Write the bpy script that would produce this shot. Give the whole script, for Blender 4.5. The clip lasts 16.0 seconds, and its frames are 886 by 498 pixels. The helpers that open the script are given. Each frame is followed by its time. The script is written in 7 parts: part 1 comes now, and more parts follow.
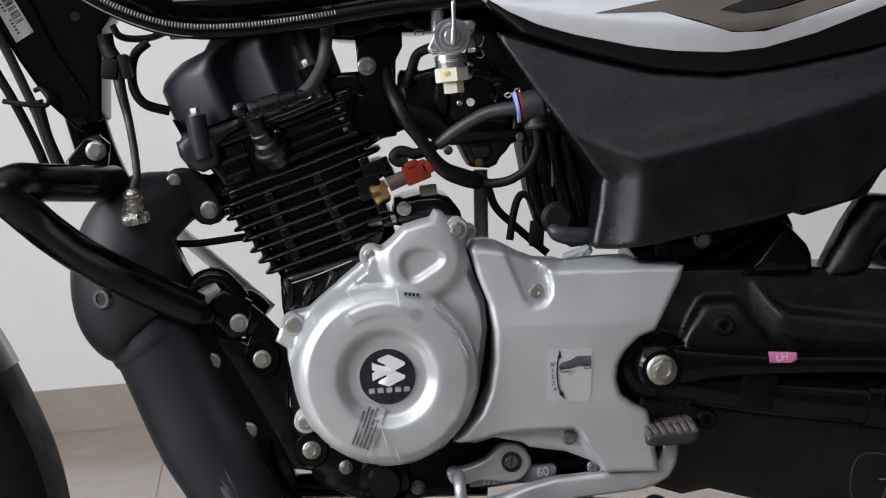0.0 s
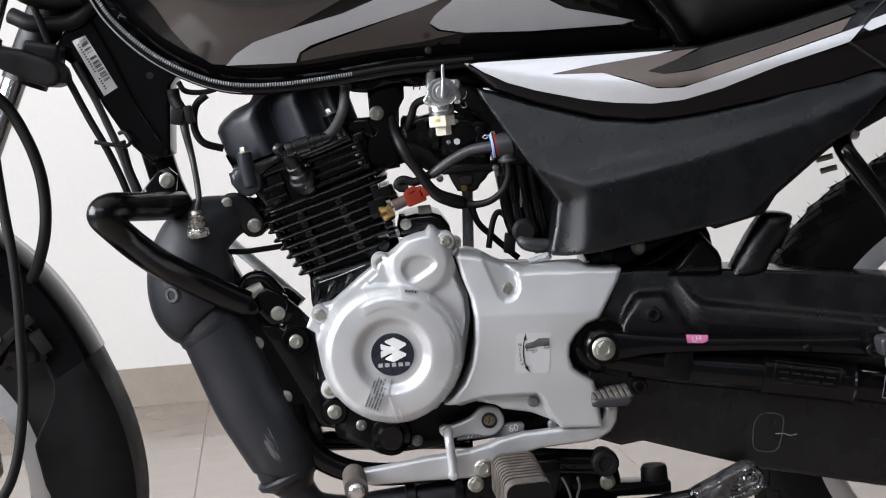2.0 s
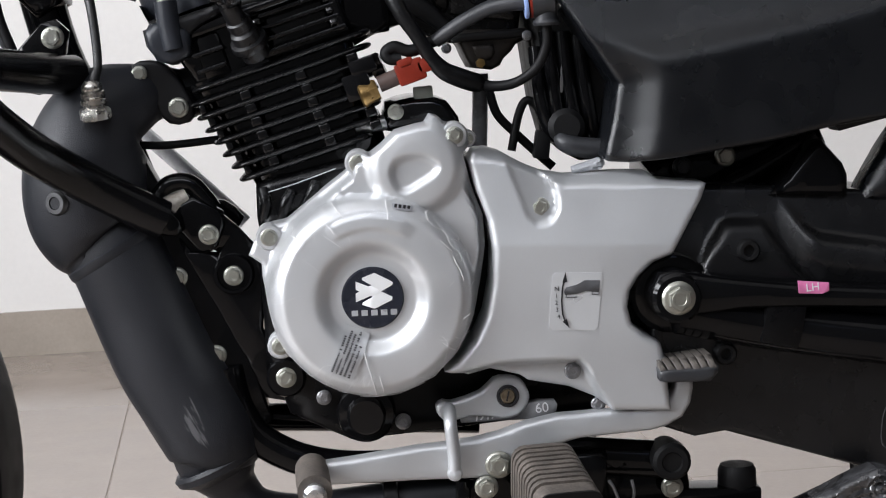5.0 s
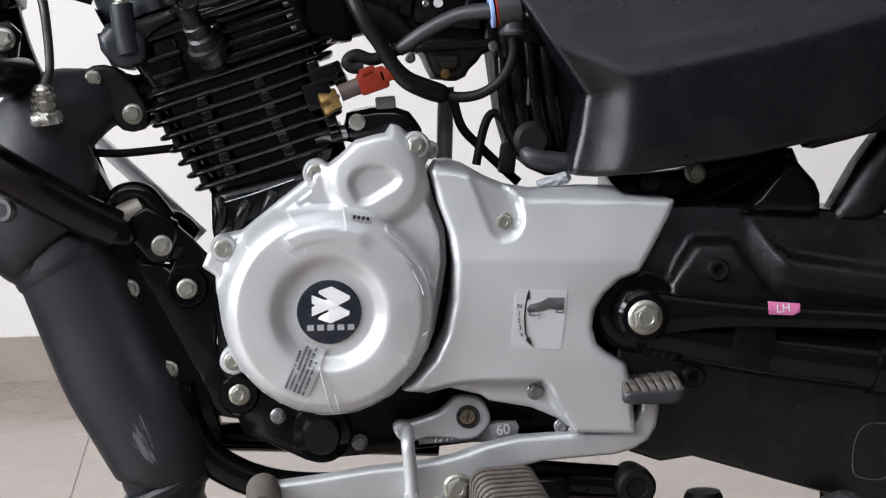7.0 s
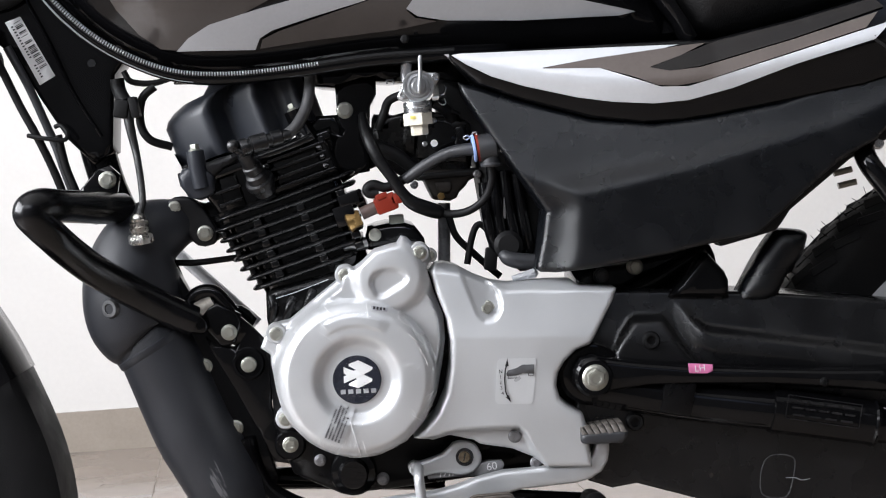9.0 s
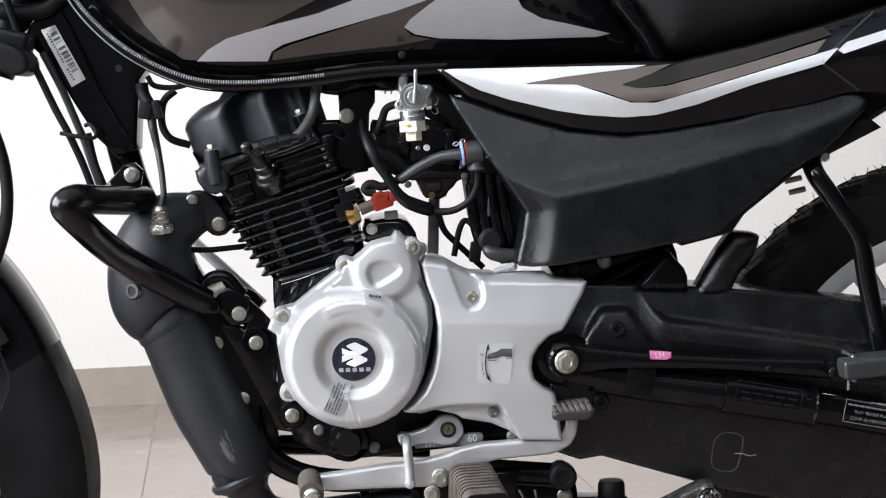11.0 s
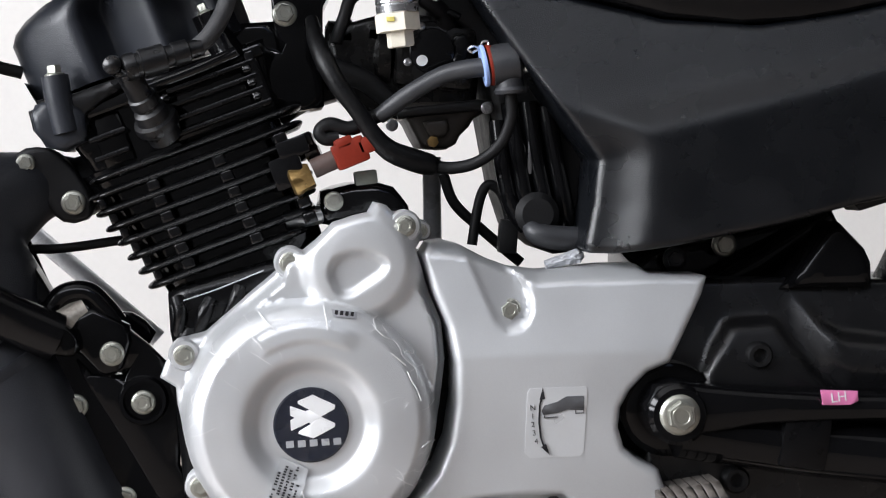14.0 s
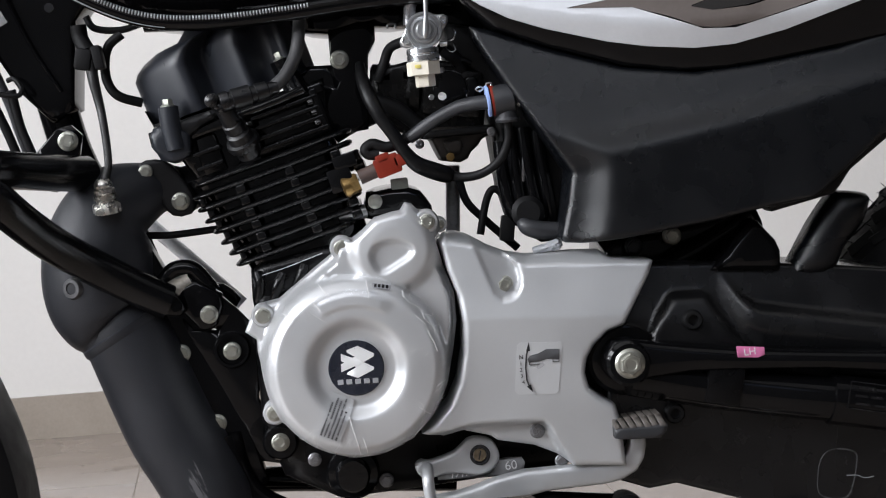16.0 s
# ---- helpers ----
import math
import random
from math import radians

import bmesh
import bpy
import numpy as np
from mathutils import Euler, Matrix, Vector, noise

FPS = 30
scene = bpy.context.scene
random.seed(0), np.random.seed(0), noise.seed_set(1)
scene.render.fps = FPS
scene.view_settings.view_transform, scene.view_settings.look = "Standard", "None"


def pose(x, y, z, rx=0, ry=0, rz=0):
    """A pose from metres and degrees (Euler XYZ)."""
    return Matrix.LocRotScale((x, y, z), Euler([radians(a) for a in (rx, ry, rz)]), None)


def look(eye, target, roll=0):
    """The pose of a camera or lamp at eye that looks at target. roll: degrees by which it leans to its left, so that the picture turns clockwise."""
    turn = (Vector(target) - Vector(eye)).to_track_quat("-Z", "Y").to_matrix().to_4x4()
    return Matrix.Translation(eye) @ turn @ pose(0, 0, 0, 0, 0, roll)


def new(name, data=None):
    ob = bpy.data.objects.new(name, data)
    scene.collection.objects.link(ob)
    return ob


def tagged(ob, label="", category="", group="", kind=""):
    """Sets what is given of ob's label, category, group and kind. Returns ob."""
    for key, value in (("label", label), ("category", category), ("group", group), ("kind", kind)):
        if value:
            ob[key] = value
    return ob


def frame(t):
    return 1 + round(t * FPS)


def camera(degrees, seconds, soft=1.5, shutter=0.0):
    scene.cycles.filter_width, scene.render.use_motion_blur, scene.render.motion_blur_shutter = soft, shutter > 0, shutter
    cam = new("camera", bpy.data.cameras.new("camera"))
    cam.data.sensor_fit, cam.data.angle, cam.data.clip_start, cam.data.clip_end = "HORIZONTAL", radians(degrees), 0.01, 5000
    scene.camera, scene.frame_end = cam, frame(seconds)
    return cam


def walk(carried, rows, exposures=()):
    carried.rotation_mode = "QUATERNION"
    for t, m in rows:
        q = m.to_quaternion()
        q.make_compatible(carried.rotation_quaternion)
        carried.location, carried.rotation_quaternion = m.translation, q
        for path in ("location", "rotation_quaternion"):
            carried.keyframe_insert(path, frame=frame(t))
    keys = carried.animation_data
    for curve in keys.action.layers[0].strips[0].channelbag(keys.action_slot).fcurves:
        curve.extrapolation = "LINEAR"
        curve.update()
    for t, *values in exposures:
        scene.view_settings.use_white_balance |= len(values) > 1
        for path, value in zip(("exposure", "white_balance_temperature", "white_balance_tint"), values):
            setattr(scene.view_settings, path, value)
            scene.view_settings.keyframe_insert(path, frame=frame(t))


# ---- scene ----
from mathutils.geometry import delaunay_2d_cdt

# camera and its way
cam = camera(28, 16.0, soft=1.1, shutter=0.25)
walk(cam, [
    (0, pose(-0.0021, -1.5582, 0.6429, 85.391, 4.107, -2.514)),
    (0.5, pose(0.0088, -1.7060, 0.6588, 85.321, 3.651, -2.394)),
    (1, pose(0.0145, -1.8045, 0.6709, 85.249, 3.757, -2.269)),
    (1.5, pose(0.0163, -1.9214, 0.6976, 84.827, 4.079, -1.961)),
    (2, pose(0.0174, -1.9835, 0.6972, 84.981, 4.348, -1.734)),
    (2.5, pose(0.0093, -2.1583, 0.7259, 84.327, 3.947, -1.577)),
    (3, pose(0.0033, -2.1574, 0.6976, 84.764, 3.004, -1.515)),
    (3.5, pose(0.0027, -1.7498, 0.6473, 84.455, 1.952, -1.906)),
    (4, pose(-0.0053, -1.6129, 0.6366, 83.642, 2.477, -2.659)),
    (4.2, pose(-0.0079, -1.5499, 0.6231, 83.890, 2.640, -2.885)),
    (6.3, pose(0.0046, -1.3672, 0.5980, 82.176, 2.276, -2.958)),
    (6.5, pose(0.0064, -1.3702, 0.5725, 83.694, 2.117, -2.946)),
    (7, pose(0.0063, -1.3726, 0.5862, 84.665, 1.597, -3.601)),
    (7.5, pose(0.0126, -1.4626, 0.6188, 84.399, 2.881, -3.644)),
    (8, pose(0.0202, -1.5982, 0.6342, 85.175, 3.190, -3.217)),
    (8.5, pose(0.0139, -1.6957, 0.6393, 86.194, 2.655, -2.705)),
    (8.7, pose(0.0154, -1.7290, 0.6338, 86.927, 3.205, -2.644)),
    (10.8, pose(0.0085, -1.9751, 0.6689, 86.045, 1.999, -2.949)),
    (11, pose(0.0010, -1.9699, 0.6864, 85.446, 1.957, -3.143)),
    (11.5, pose(0.0023, -1.4898, 0.6099, 86.932, 2.245, -4.193)),
    (12, pose(-0.0003, -1.2787, 0.5903, 87.460, 2.092, -5.214)),
    (12.5, pose(-0.0043, -1.1740, 0.5812, 87.453, 2.980, -6.307)),
    (13, pose(-0.0069, -1.1155, 0.5781, 87.592, 3.000, -6.455)),
    (13.5, pose(-0.0095, -1.1167, 0.5760, 87.718, 3.249, -5.636)),
    (14, pose(-0.0044, -1.1949, 0.5853, 86.912, 3.874, -5.092)),
    (14.5, pose(-0.0022, -1.2652, 0.5937, 86.482, 3.715, -4.524)),
    (15, pose(-0.0012, -1.3424, 0.5986, 86.261, 4.043, -4.068)),
    (15.5, pose(0.0070, -1.4370, 0.6009, 86.412, 3.739, -3.258)),
    (16, pose(0.0090, -1.5650, 0.6193, 86.042, 3.585, -2.931)),
], [(0, -0.62, 6320, 12), (1, -0.3, 6320, 12), (2.0, -0.15, 6320, 12), (2.7, -0.15, 6320, 12), (3.5, -0.4, 6320, 12), (4.2, -0.3, 6320, 12), (6.5, -0.2, 6320, 12), (7.5, -0.05, 6320, 12), (8.5, 0.0, 6320, 12), (11, 0.1, 6320, 12), (12, -0.16, 6320, 12), (13, 0.0, 6320, 12), (14.5, -0.17, 6320, 12), (16, -0.4, 6320, 12)])

# world, sun, windows, exposure
world = bpy.data.worlds.new("sky")
scene.world = world
world.use_nodes = True
wn = world.node_tree.nodes
sky = wn.new("ShaderNodeTexSky")
sky.sky_type, sky.sun_disc = "NISHITA", False
sky.sun_elevation, sky.sun_rotation = radians(50), radians(200)
world.node_tree.links.new(sky.outputs[0], wn["Background"].inputs[0])
wn["Background"].inputs[1].default_value = 0.12


def area(name, place, target, sx, sy, watts, color):
    lamp = bpy.data.lights.new(name, "AREA")
    lamp.shape, lamp.size, lamp.size_y, lamp.energy, lamp.color = "RECTANGLE", sx, sy, watts, color
    ob = new(name, lamp)
    ob.matrix_world = look(place, target)
    return ob


area("window_light", (-2.38, -0.85, 1.60), (0, -0.45, 0.70), 2.6, 1.5, 245, (0.97, 0.98, 0.985))
area("window_light", (-0.7, -2.42, 2.38), (0.1, 0, 0.75), 2.8, 0.75, 26, (0.96, 0.98, 1.0))
# Added fill lamp, not a ceiling fitting; it evens out the wall behind.
area("wall_fill_light", (1.1, 1.0, 2.93), (1.1, 1.0, 0), 2.4, 0.4, 44, (0.985, 0.99, 1.0))


# ---- materials ----
def mat(name, col, rough=0.5, metal=0.0, spread=0.15, scale=30.0, bump=0.0, fine=400.0, coat=0.0, rspread=0.1, spec=0.5, island=0.0):
    """A surface with stains at one scale and grain at another."""
    m = bpy.data.materials.new(name)
    m.use_nodes = True
    nt = m.node_tree
    n, l = nt.nodes, nt.links
    b = n["Principled BSDF"]
    b.inputs["Metallic"].default_value = metal
    b.inputs["Coat Weight"].default_value = coat
    b.inputs["Coat Roughness"].default_value = 0.06
    b.inputs["Specular IOR Level"].default_value = spec
    co = n.new("ShaderNodeTexCoord")
    big = n.new("ShaderNodeTexNoise")
    big.inputs["Scale"].default_value, big.inputs["Detail"].default_value = scale, 5
    small = n.new("ShaderNodeTexNoise")
    small.inputs["Scale"].default_value, small.inputs["Detail"].default_value = fine, 3
    where = co.outputs["Object"]
    if island:
        own = n.new("ShaderNodeObjectInfo")
        far = n.new("ShaderNodeVectorMath")
        far.operation = "MULTIPLY_ADD"
        far.inputs[1].default_value = (60, 60, 60)
        l.new(own.outputs["Random"], far.inputs[0])
        l.new(where, far.inputs[2])
        where = far.outputs[0]
    l.new(where, big.inputs["Vector"])
    l.new(where, small.inputs["Vector"])
    mix = n.new("ShaderNodeMix")
    mix.data_type = "RGBA"
    lo = tuple(c * (1 - spread) for c in col)
    hi = tuple(min(1, c * (1 + spread)) for c in col)
    mix.inputs[6].default_value, mix.inputs[7].default_value = (*lo, 1), (*hi, 1)
    add = n.new("ShaderNodeMath")
    add.operation = "MULTIPLY_ADD"
    add.inputs[1].default_value = 0.35
    l.new(small.outputs[0], add.inputs[0])
    sub = n.new("ShaderNodeMath")
    sub.operation = "MULTIPLY"
    sub.inputs[1].default_value = 0.65
    l.new(big.outputs[0], sub.inputs[0])
    l.new(sub.outputs[0], add.inputs[2])
    ramp = n.new("ShaderNodeMapRange")
    ramp.inputs[1].default_value, ramp.inputs[2].default_value = 0.33, 0.67
    l.new(add.outputs[0], ramp.inputs[0])
    l.new(ramp.outputs[0], mix.inputs[0])
    out = mix.outputs[2]
    if island:
        info = n.new("ShaderNodeObjectInfo")
        val = n.new("ShaderNodeMapRange")
        val.inputs[3].default_value, val.inputs[4].default_value = 1 - island, 1 + island
        l.new(info.outputs["Random"], val.inputs[0])
        hs = n.new("ShaderNodeHueSaturation")
        l.new(val.outputs[0], hs.inputs["Value"])
        l.new(out, hs.inputs["Color"])
        out = hs.outputs[0]
    l.new(out, b.inputs["Base Color"])
    rr = n.new("ShaderNodeMapRange")
    rr.inputs[1].default_value, rr.inputs[2].default_value = 0.3, 0.7
    rr.inputs[3].default_value, rr.inputs[4].default_value = max(0.02, rough - rspread), min(1, rough + rspread)
    l.new(big.outputs[0], rr.inputs[0])
    l.new(rr.outputs[0], b.inputs["Roughness"])
    if bump:
        bp = n.new("ShaderNodeBump")
        bp.inputs["Strength"].default_value, bp.inputs["Distance"].default_value = bump, 0.001
        l.new(small.outputs[0], bp.inputs["Height"])
        l.new(bp.outputs[0], b.inputs["Normal"])
    return m


WALL = mat("cream_wall_paint", (0.68, 0.66, 0.635), 0.7, 0, 0.035, 3.0, 0.15, 90)
ROOM = mat("near_black_unseen_wall", (0.05, 0.05, 0.052), 0.8, 0, 0.05, 3.0, 0.15, 90)
CEIL = mat("white_ceiling_paint", (0.8, 0.8, 0.8), 0.8, 0, 0.03, 2.0)
SKIRT = mat("taupe_skirting_tile", (0.30, 0.26, 0.218), 0.35, 0, 0.10, 12.0, 0.1, 160)
TILE = mat("beige_floor_tile", (0.245, 0.207, 0.179), 0.15, 0, 0.07, 6.0, 0.05, 150, island=0.02)
GROUT = mat("brown_grout", (0.21, 0.176, 0.15), 0.9, 0, 0.15, 40.0)
SILVER = mat("silver_engine_paint", (0.57, 0.58, 0.59), 0.40, 0.52, 0.05, 18.0, 0.07, 1500, coat=0.15)
SILVER2 = mat("silver_lever_paint", (0.50, 0.51, 0.52), 0.40, 0.55, 0.07, 30.0, 0.06, 1500)
GLOSS = mat("gloss_black_paint", (0.003, 0.003, 0.0034), 0.11, 0, 0.2, 20.0, 0, 300, coat=0.0, rspread=0.03, spec=0.26)
TUBEG = mat("semi_gloss_black_tube", (0.004, 0.004, 0.0046), 0.21, 0, 0.2, 20.0, 0.05, 500, rspread=0.04, spec=0.34)
ENGINE = mat("black_engine_enamel", (0.003, 0.003, 0.0034), 0.10, 0, 0.3, 60.0, 0.10, 350, coat=0.0, rspread=0.03, spec=0.40)
CASEM = mat("dull_black_crankcase_paint", (0.003, 0.003, 0.0034), 0.30, 0, 0.3, 60.0, 0.12, 350, rspread=0.06, spec=0.18)
SATIN = mat("satin_black_plastic", (0.006, 0.006, 0.0066), 0.42, 0, 0.12, 30.0, 0.22, 1400, spec=0.25)
MATT = mat("matt_grey_black_plastic", (0.0032, 0.0038, 0.0050), 0.28, 0, 0.1, 25.0, 0.25, 1600, spec=0.45)
GUARDP = mat("dull_black_chain_guard", (0.0055, 0.0055, 0.0060), 0.27, 0, 0.2, 25.0, 0.12, 900, spec=0.50)
HEAT = mat("heatproof_grey_coating", (0.015, 0.016, 0.0195), 0.47, 0.0, 0.18, 22.0, 0.3, 1100, spec=0.34)


def scuffed(base, centre, along, reach, pale):
    """The coating again, with a worn pale patch of long streaks on its front."""
    m = base.copy()
    m.name = "scuffed_" + base.name
    n, l = m.node_tree.nodes, m.node_tree.links
    b = n["Principled BSDF"]
    old = b.inputs["Base Color"].links[0].from_socket
    co = n.new("ShaderNodeTexCoord")
    turn = n.new("ShaderNodeMapping")
    turn.vector_type = "TEXTURE"
    turn.inputs["Location"].default_value = centre
    turn.inputs["Rotation"].default_value = (0, along, 0)
    l.new(co.outputs["Object"], turn.inputs["Vector"])
    fit_ = n.new("ShaderNodeVectorMath")
    fit_.operation = "DIVIDE"
    fit_.inputs[1].default_value = reach
    l.new(turn.outputs[0], fit_.inputs[0])
    size = n.new("ShaderNodeVectorMath")
    size.operation = "LENGTH"
    l.new(fit_.outputs[0], size.inputs[0])
    stretch = n.new("ShaderNodeVectorMath")
    stretch.operation = "MULTIPLY"
    stretch.inputs[1].default_value = (260, 120, 38)
    l.new(turn.outputs[0], stretch.inputs[0])
    nz = n.new("ShaderNodeTexNoise")
    nz.inputs["Scale"].default_value, nz.inputs["Detail"].default_value = 1.0, 4
    l.new(stretch.outputs[0], nz.inputs["Vector"])
    near = n.new("ShaderNodeMapRange")
    near.inputs[1].default_value, near.inputs[2].default_value, near.inputs[3].default_value, near.inputs[4].default_value = 0.2, 1.0, 0.16, -0.25
    l.new(size.outputs[1], near.inputs[0])
    both = n.new("ShaderNodeMath")
    l.new(near.outputs[0], both.inputs[0])
    l.new(nz.outputs[0], both.inputs[1])
    cut = n.new("ShaderNodeMapRange")
    cut.inputs[1].default_value, cut.inputs[2].default_value = 0.55, 0.63
    l.new(both.outputs[0], cut.inputs[0])
    mix = n.new("ShaderNodeMix")
    mix.data_type = "RGBA"
    mix.inputs[7].default_value = (*pale, 1)
    l.new(cut.outputs[0], mix.inputs[0])
    l.new(old, mix.inputs[6])
    l.new(mix.outputs[2], b.inputs["Base Color"])
    return m


SCUFFED = scuffed(HEAT, (-0.1395, -0.088, 0.3340), radians(-26), (0.013, 0.02, 0.036), (0.085, 0.085, 0.09))
RUBBER = mat("black_rubber", (0.006, 0.006, 0.0064), 0.55, 0, 0.2, 60.0, 0.2, 700, spec=0.2)
GREYRUB = mat("grey_rubber_hose", (0.026, 0.027, 0.030), 0.42, 0, 0.15, 60.0, 0.15, 700)
FLAP = mat("matt_black_flap_rubber", (0.009, 0.009, 0.0095), 0.5, 0, 0.15, 40.0, 0.25, 900, spec=0.08)
MUDG = mat("gloss_black_mudguard", (0.004, 0.004, 0.0044), 0.13, 0, 0.2, 20.0, 0, 300, rspread=0.03, spec=0.13)
TYRE = mat("tyre_rubber", (0.008, 0.008, 0.008), 0.68, 0, 0.25, 50.0, 0.3, 500, spec=0.25)
DUSTY = mat("dusty_peg_rubber", (0.080, 0.067, 0.057), 0.75, 0, 0.5, 55.0, 0.4, 500)
PADTOP = mat("worn_pad_rubber", (0.10, 0.088, 0.078), 0.7, 0, 0.4, 90.0, 0.4, 500)
ZINC = mat("zinc_plated_steel", (0.38, 0.38, 0.335), 0.36, 0.85, 0.12, 150.0, 0.1, 900)
STEEL = mat("bright_steel", (0.70, 0.71, 0.72), 0.25, 0.95, 0.08, 80.0, 0.05, 900)
SENSOR = mat("heat_tinted_steel", (0.55, 0.53, 0.49), 0.27, 0.95, 0.08, 120.0, rspread=0.03)
CHROME = mat("fork_chrome", (0.42, 0.43, 0.45), 0.22, 1.0, 0.04, 20.0, 0, 300, rspread=0.03)
DARKST = mat("dark_steel_tube", (0.25, 0.25, 0.26), 0.32, 0.8, 0.2, 40.0)
STAYM = mat("dull_grey_steel_tube", (0.62, 0.62, 0.63), 0.32, 0.1, 0.15, 40.0)
BRASS = mat("brass_hex_fitting", (0.29, 0.185, 0.07), 0.34, 0.9, 0.2, 90.0)
GOLD = mat("gold_anodised_caliper", (0.15, 0.115, 0.06), 0.42, 0.7, 0.25, 50.0, 0.2, 500)
RED = mat("red_plastic_connector", (0.175, 0.016, 0.006), 0.5, 0, 0.15, 60.0, 0.1, 600, spec=0.25)
TAPED = mat("black_wiring_tape", (0.004, 0.004, 0.0043), 0.38, 0, 0.3, 150.0, 0.4, 320, spec=0.2)
LEAD = mat("grey_braided_sleeve", (0.012, 0.0118, 0.0115), 0.36, 0, 0.3, 200.0, 0.4, 900)
BROWNB = mat("brown_rubber_boot", (0.07, 0.045, 0.038), 0.6, 0, 0.2, 60.0)
IVORY = mat("ivory_filter_cup", (0.66, 0.62, 0.52), 0.45, 0, 0.08, 60.0)
WHITE = mat("white_sticker", (0.72, 0.72, 0.72), 0.4, 0, 0.03, 60.0)
PINK = mat("pink_sticker", (0.72, 0.20, 0.42), 0.45, 0, 0.08, 60.0)
BLUE = mat("pale_blue_clip_band", (0.30, 0.42, 0.75), 0.4, 0, 0.08, 60.0)
INK = mat("print_and_shade_black", (0.015, 0.015, 0.017), 0.35, 0, 0.1, 60.0)
INKGREY = mat("grey_print", (0.06, 0.06, 0.063), 0.4, 0, 0.1, 60.0)
DECALW = mat("silver_white_decal", (0.58, 0.59, 0.61), 0.30, 0.15, 0.04, 30.0, 0, 300, coat=0.3, rspread=0.02)
DECALB = mat("bronze_grey_decal", (0.125, 0.105, 0.095), 0.42, 0.2, 0.08, 30.0, 0, 300, coat=0.0, rspread=0.02, spec=0.3)
DECALT = mat("dark_bronze_tank_decal", (0.042, 0.037, 0.035), 0.16, 0.3, 0.08, 30.0, 0, 300, coat=0.5)
DECALG = mat("pale_grey_decal", (0.37, 0.38, 0.40), 0.30, 0.3, 0.05, 30.0, 0, 300, coat=0.3, rspread=0.02)
BADGE = mat("dark_navy_badge", (0.008, 0.010, 0.019), 0.25, 0, 0.1, 60.0, spec=0.3)
ALLOY = mat("silver_wheel_paint", (0.62, 0.62, 0.63), 0.42, 0.4, 0.08, 30.0, 0.1, 900)
SEATV = mat("black_seat_vinyl", (0.008, 0.008, 0.0085), 0.5, 0, 0.15, 40.0, 0.4, 700, spec=0.25)
WRAPF = mat("crumpled_clear_wrap", (0.035, 0.035, 0.037), 0.10, 0.0, 0.9, 60.0, 0.3, 140, coat=1.0)


def film_mat():
    m = bpy.data.materials.new("clear_protective_film")
    m.use_nodes = True
    n, l = m.node_tree.nodes, m.node_tree.links
    n.remove(n["Principled BSDF"])
    glossy = n.new("ShaderNodeBsdfGlossy")
    glossy.inputs["Color"].default_value = (1, 1, 1, 1)
    glossy.inputs["Roughness"].default_value = 0.10
    clear = n.new("ShaderNodeBsdfTransparent")
    mixer = n.new("ShaderNodeMixShader")
    nz = n.new("ShaderNodeTexNoise")
    nz.inputs["Scale"].default_value = 120
    rg = n.new("ShaderNodeMapRange")
    rg.inputs[1].default_value, rg.inputs[2].default_value, rg.inputs[3].default_value, rg.inputs[4].default_value = 0.4, 0.75, 0.012, 0.045
    l.new(nz.outputs[0], rg.inputs[0])
    l.new(rg.outputs[0], mixer.inputs[0])
    l.new(clear.outputs[0], mixer.inputs[1])
    l.new(glossy.outputs[0], mixer.inputs[2])
    haze = n.new("ShaderNodeBsdfDiffuse")
    haze.inputs["Color"].default_value = (0.85, 0.86, 0.88, 1)
    milky = n.new("ShaderNodeMixShader")
    milky.inputs[0].default_value = 0.012
    l.new(mixer.outputs[0], milky.inputs[1])
    l.new(haze.outputs[0], milky.inputs[2])
    l.new(milky.outputs[0], n["Material Output"].inputs[0])
    return m


FILM = film_mat()
NUBM = mat("gloss_black_casting", (0.004, 0.004, 0.0044), 0.10, 0, 0.3, 60.0, 0.25, 500, coat=0.0, rspread=0.03, spec=0.42)
FINM = mat("gloss_fin_enamel", (0.003, 0.003, 0.0034), 0.26, 0, 0.3, 60.0, 0.12, 350, coat=0.0, rspread=0.06, spec=0.30)


# ---- shape helpers ----
def under(parent):
    """The parent itself, or the one above it where a piece would come too deep."""
    return parent.parent if parent.parent and parent.parent.parent else parent


def link_mesh(name, verts, faces, material, parent=None, label="", smooth=True, angle=38):
    me = bpy.data.meshes.new(name)
    me.from_pydata([tuple(v) for v in verts], [], [tuple(f) for f in faces])
    me.update()
    if smooth:
        me.shade_smooth()
        me.set_sharp_from_angle(angle=radians(angle))
    if material:
        me.materials.append(material)
    ob = new(name, me)
    if parent is not None:
        ob.parent = under(parent)
    return tagged(ob, label)


def part(name, geo, material, parent, label="", smooth=True, angle=38):
    """One mesh under a thing or a part; geo is (vertices, faces) or a list of such pairs."""
    if isinstance(geo, tuple):
        geo = [geo]
    vs, fs = [], []
    for v, f in geo:
        k = len(vs)
        vs += [tuple(p) for p in v]
        fs += [tuple(i + k for i in q) for q in f]
    return link_mesh(name, vs, fs, material, parent, label, smooth, angle)


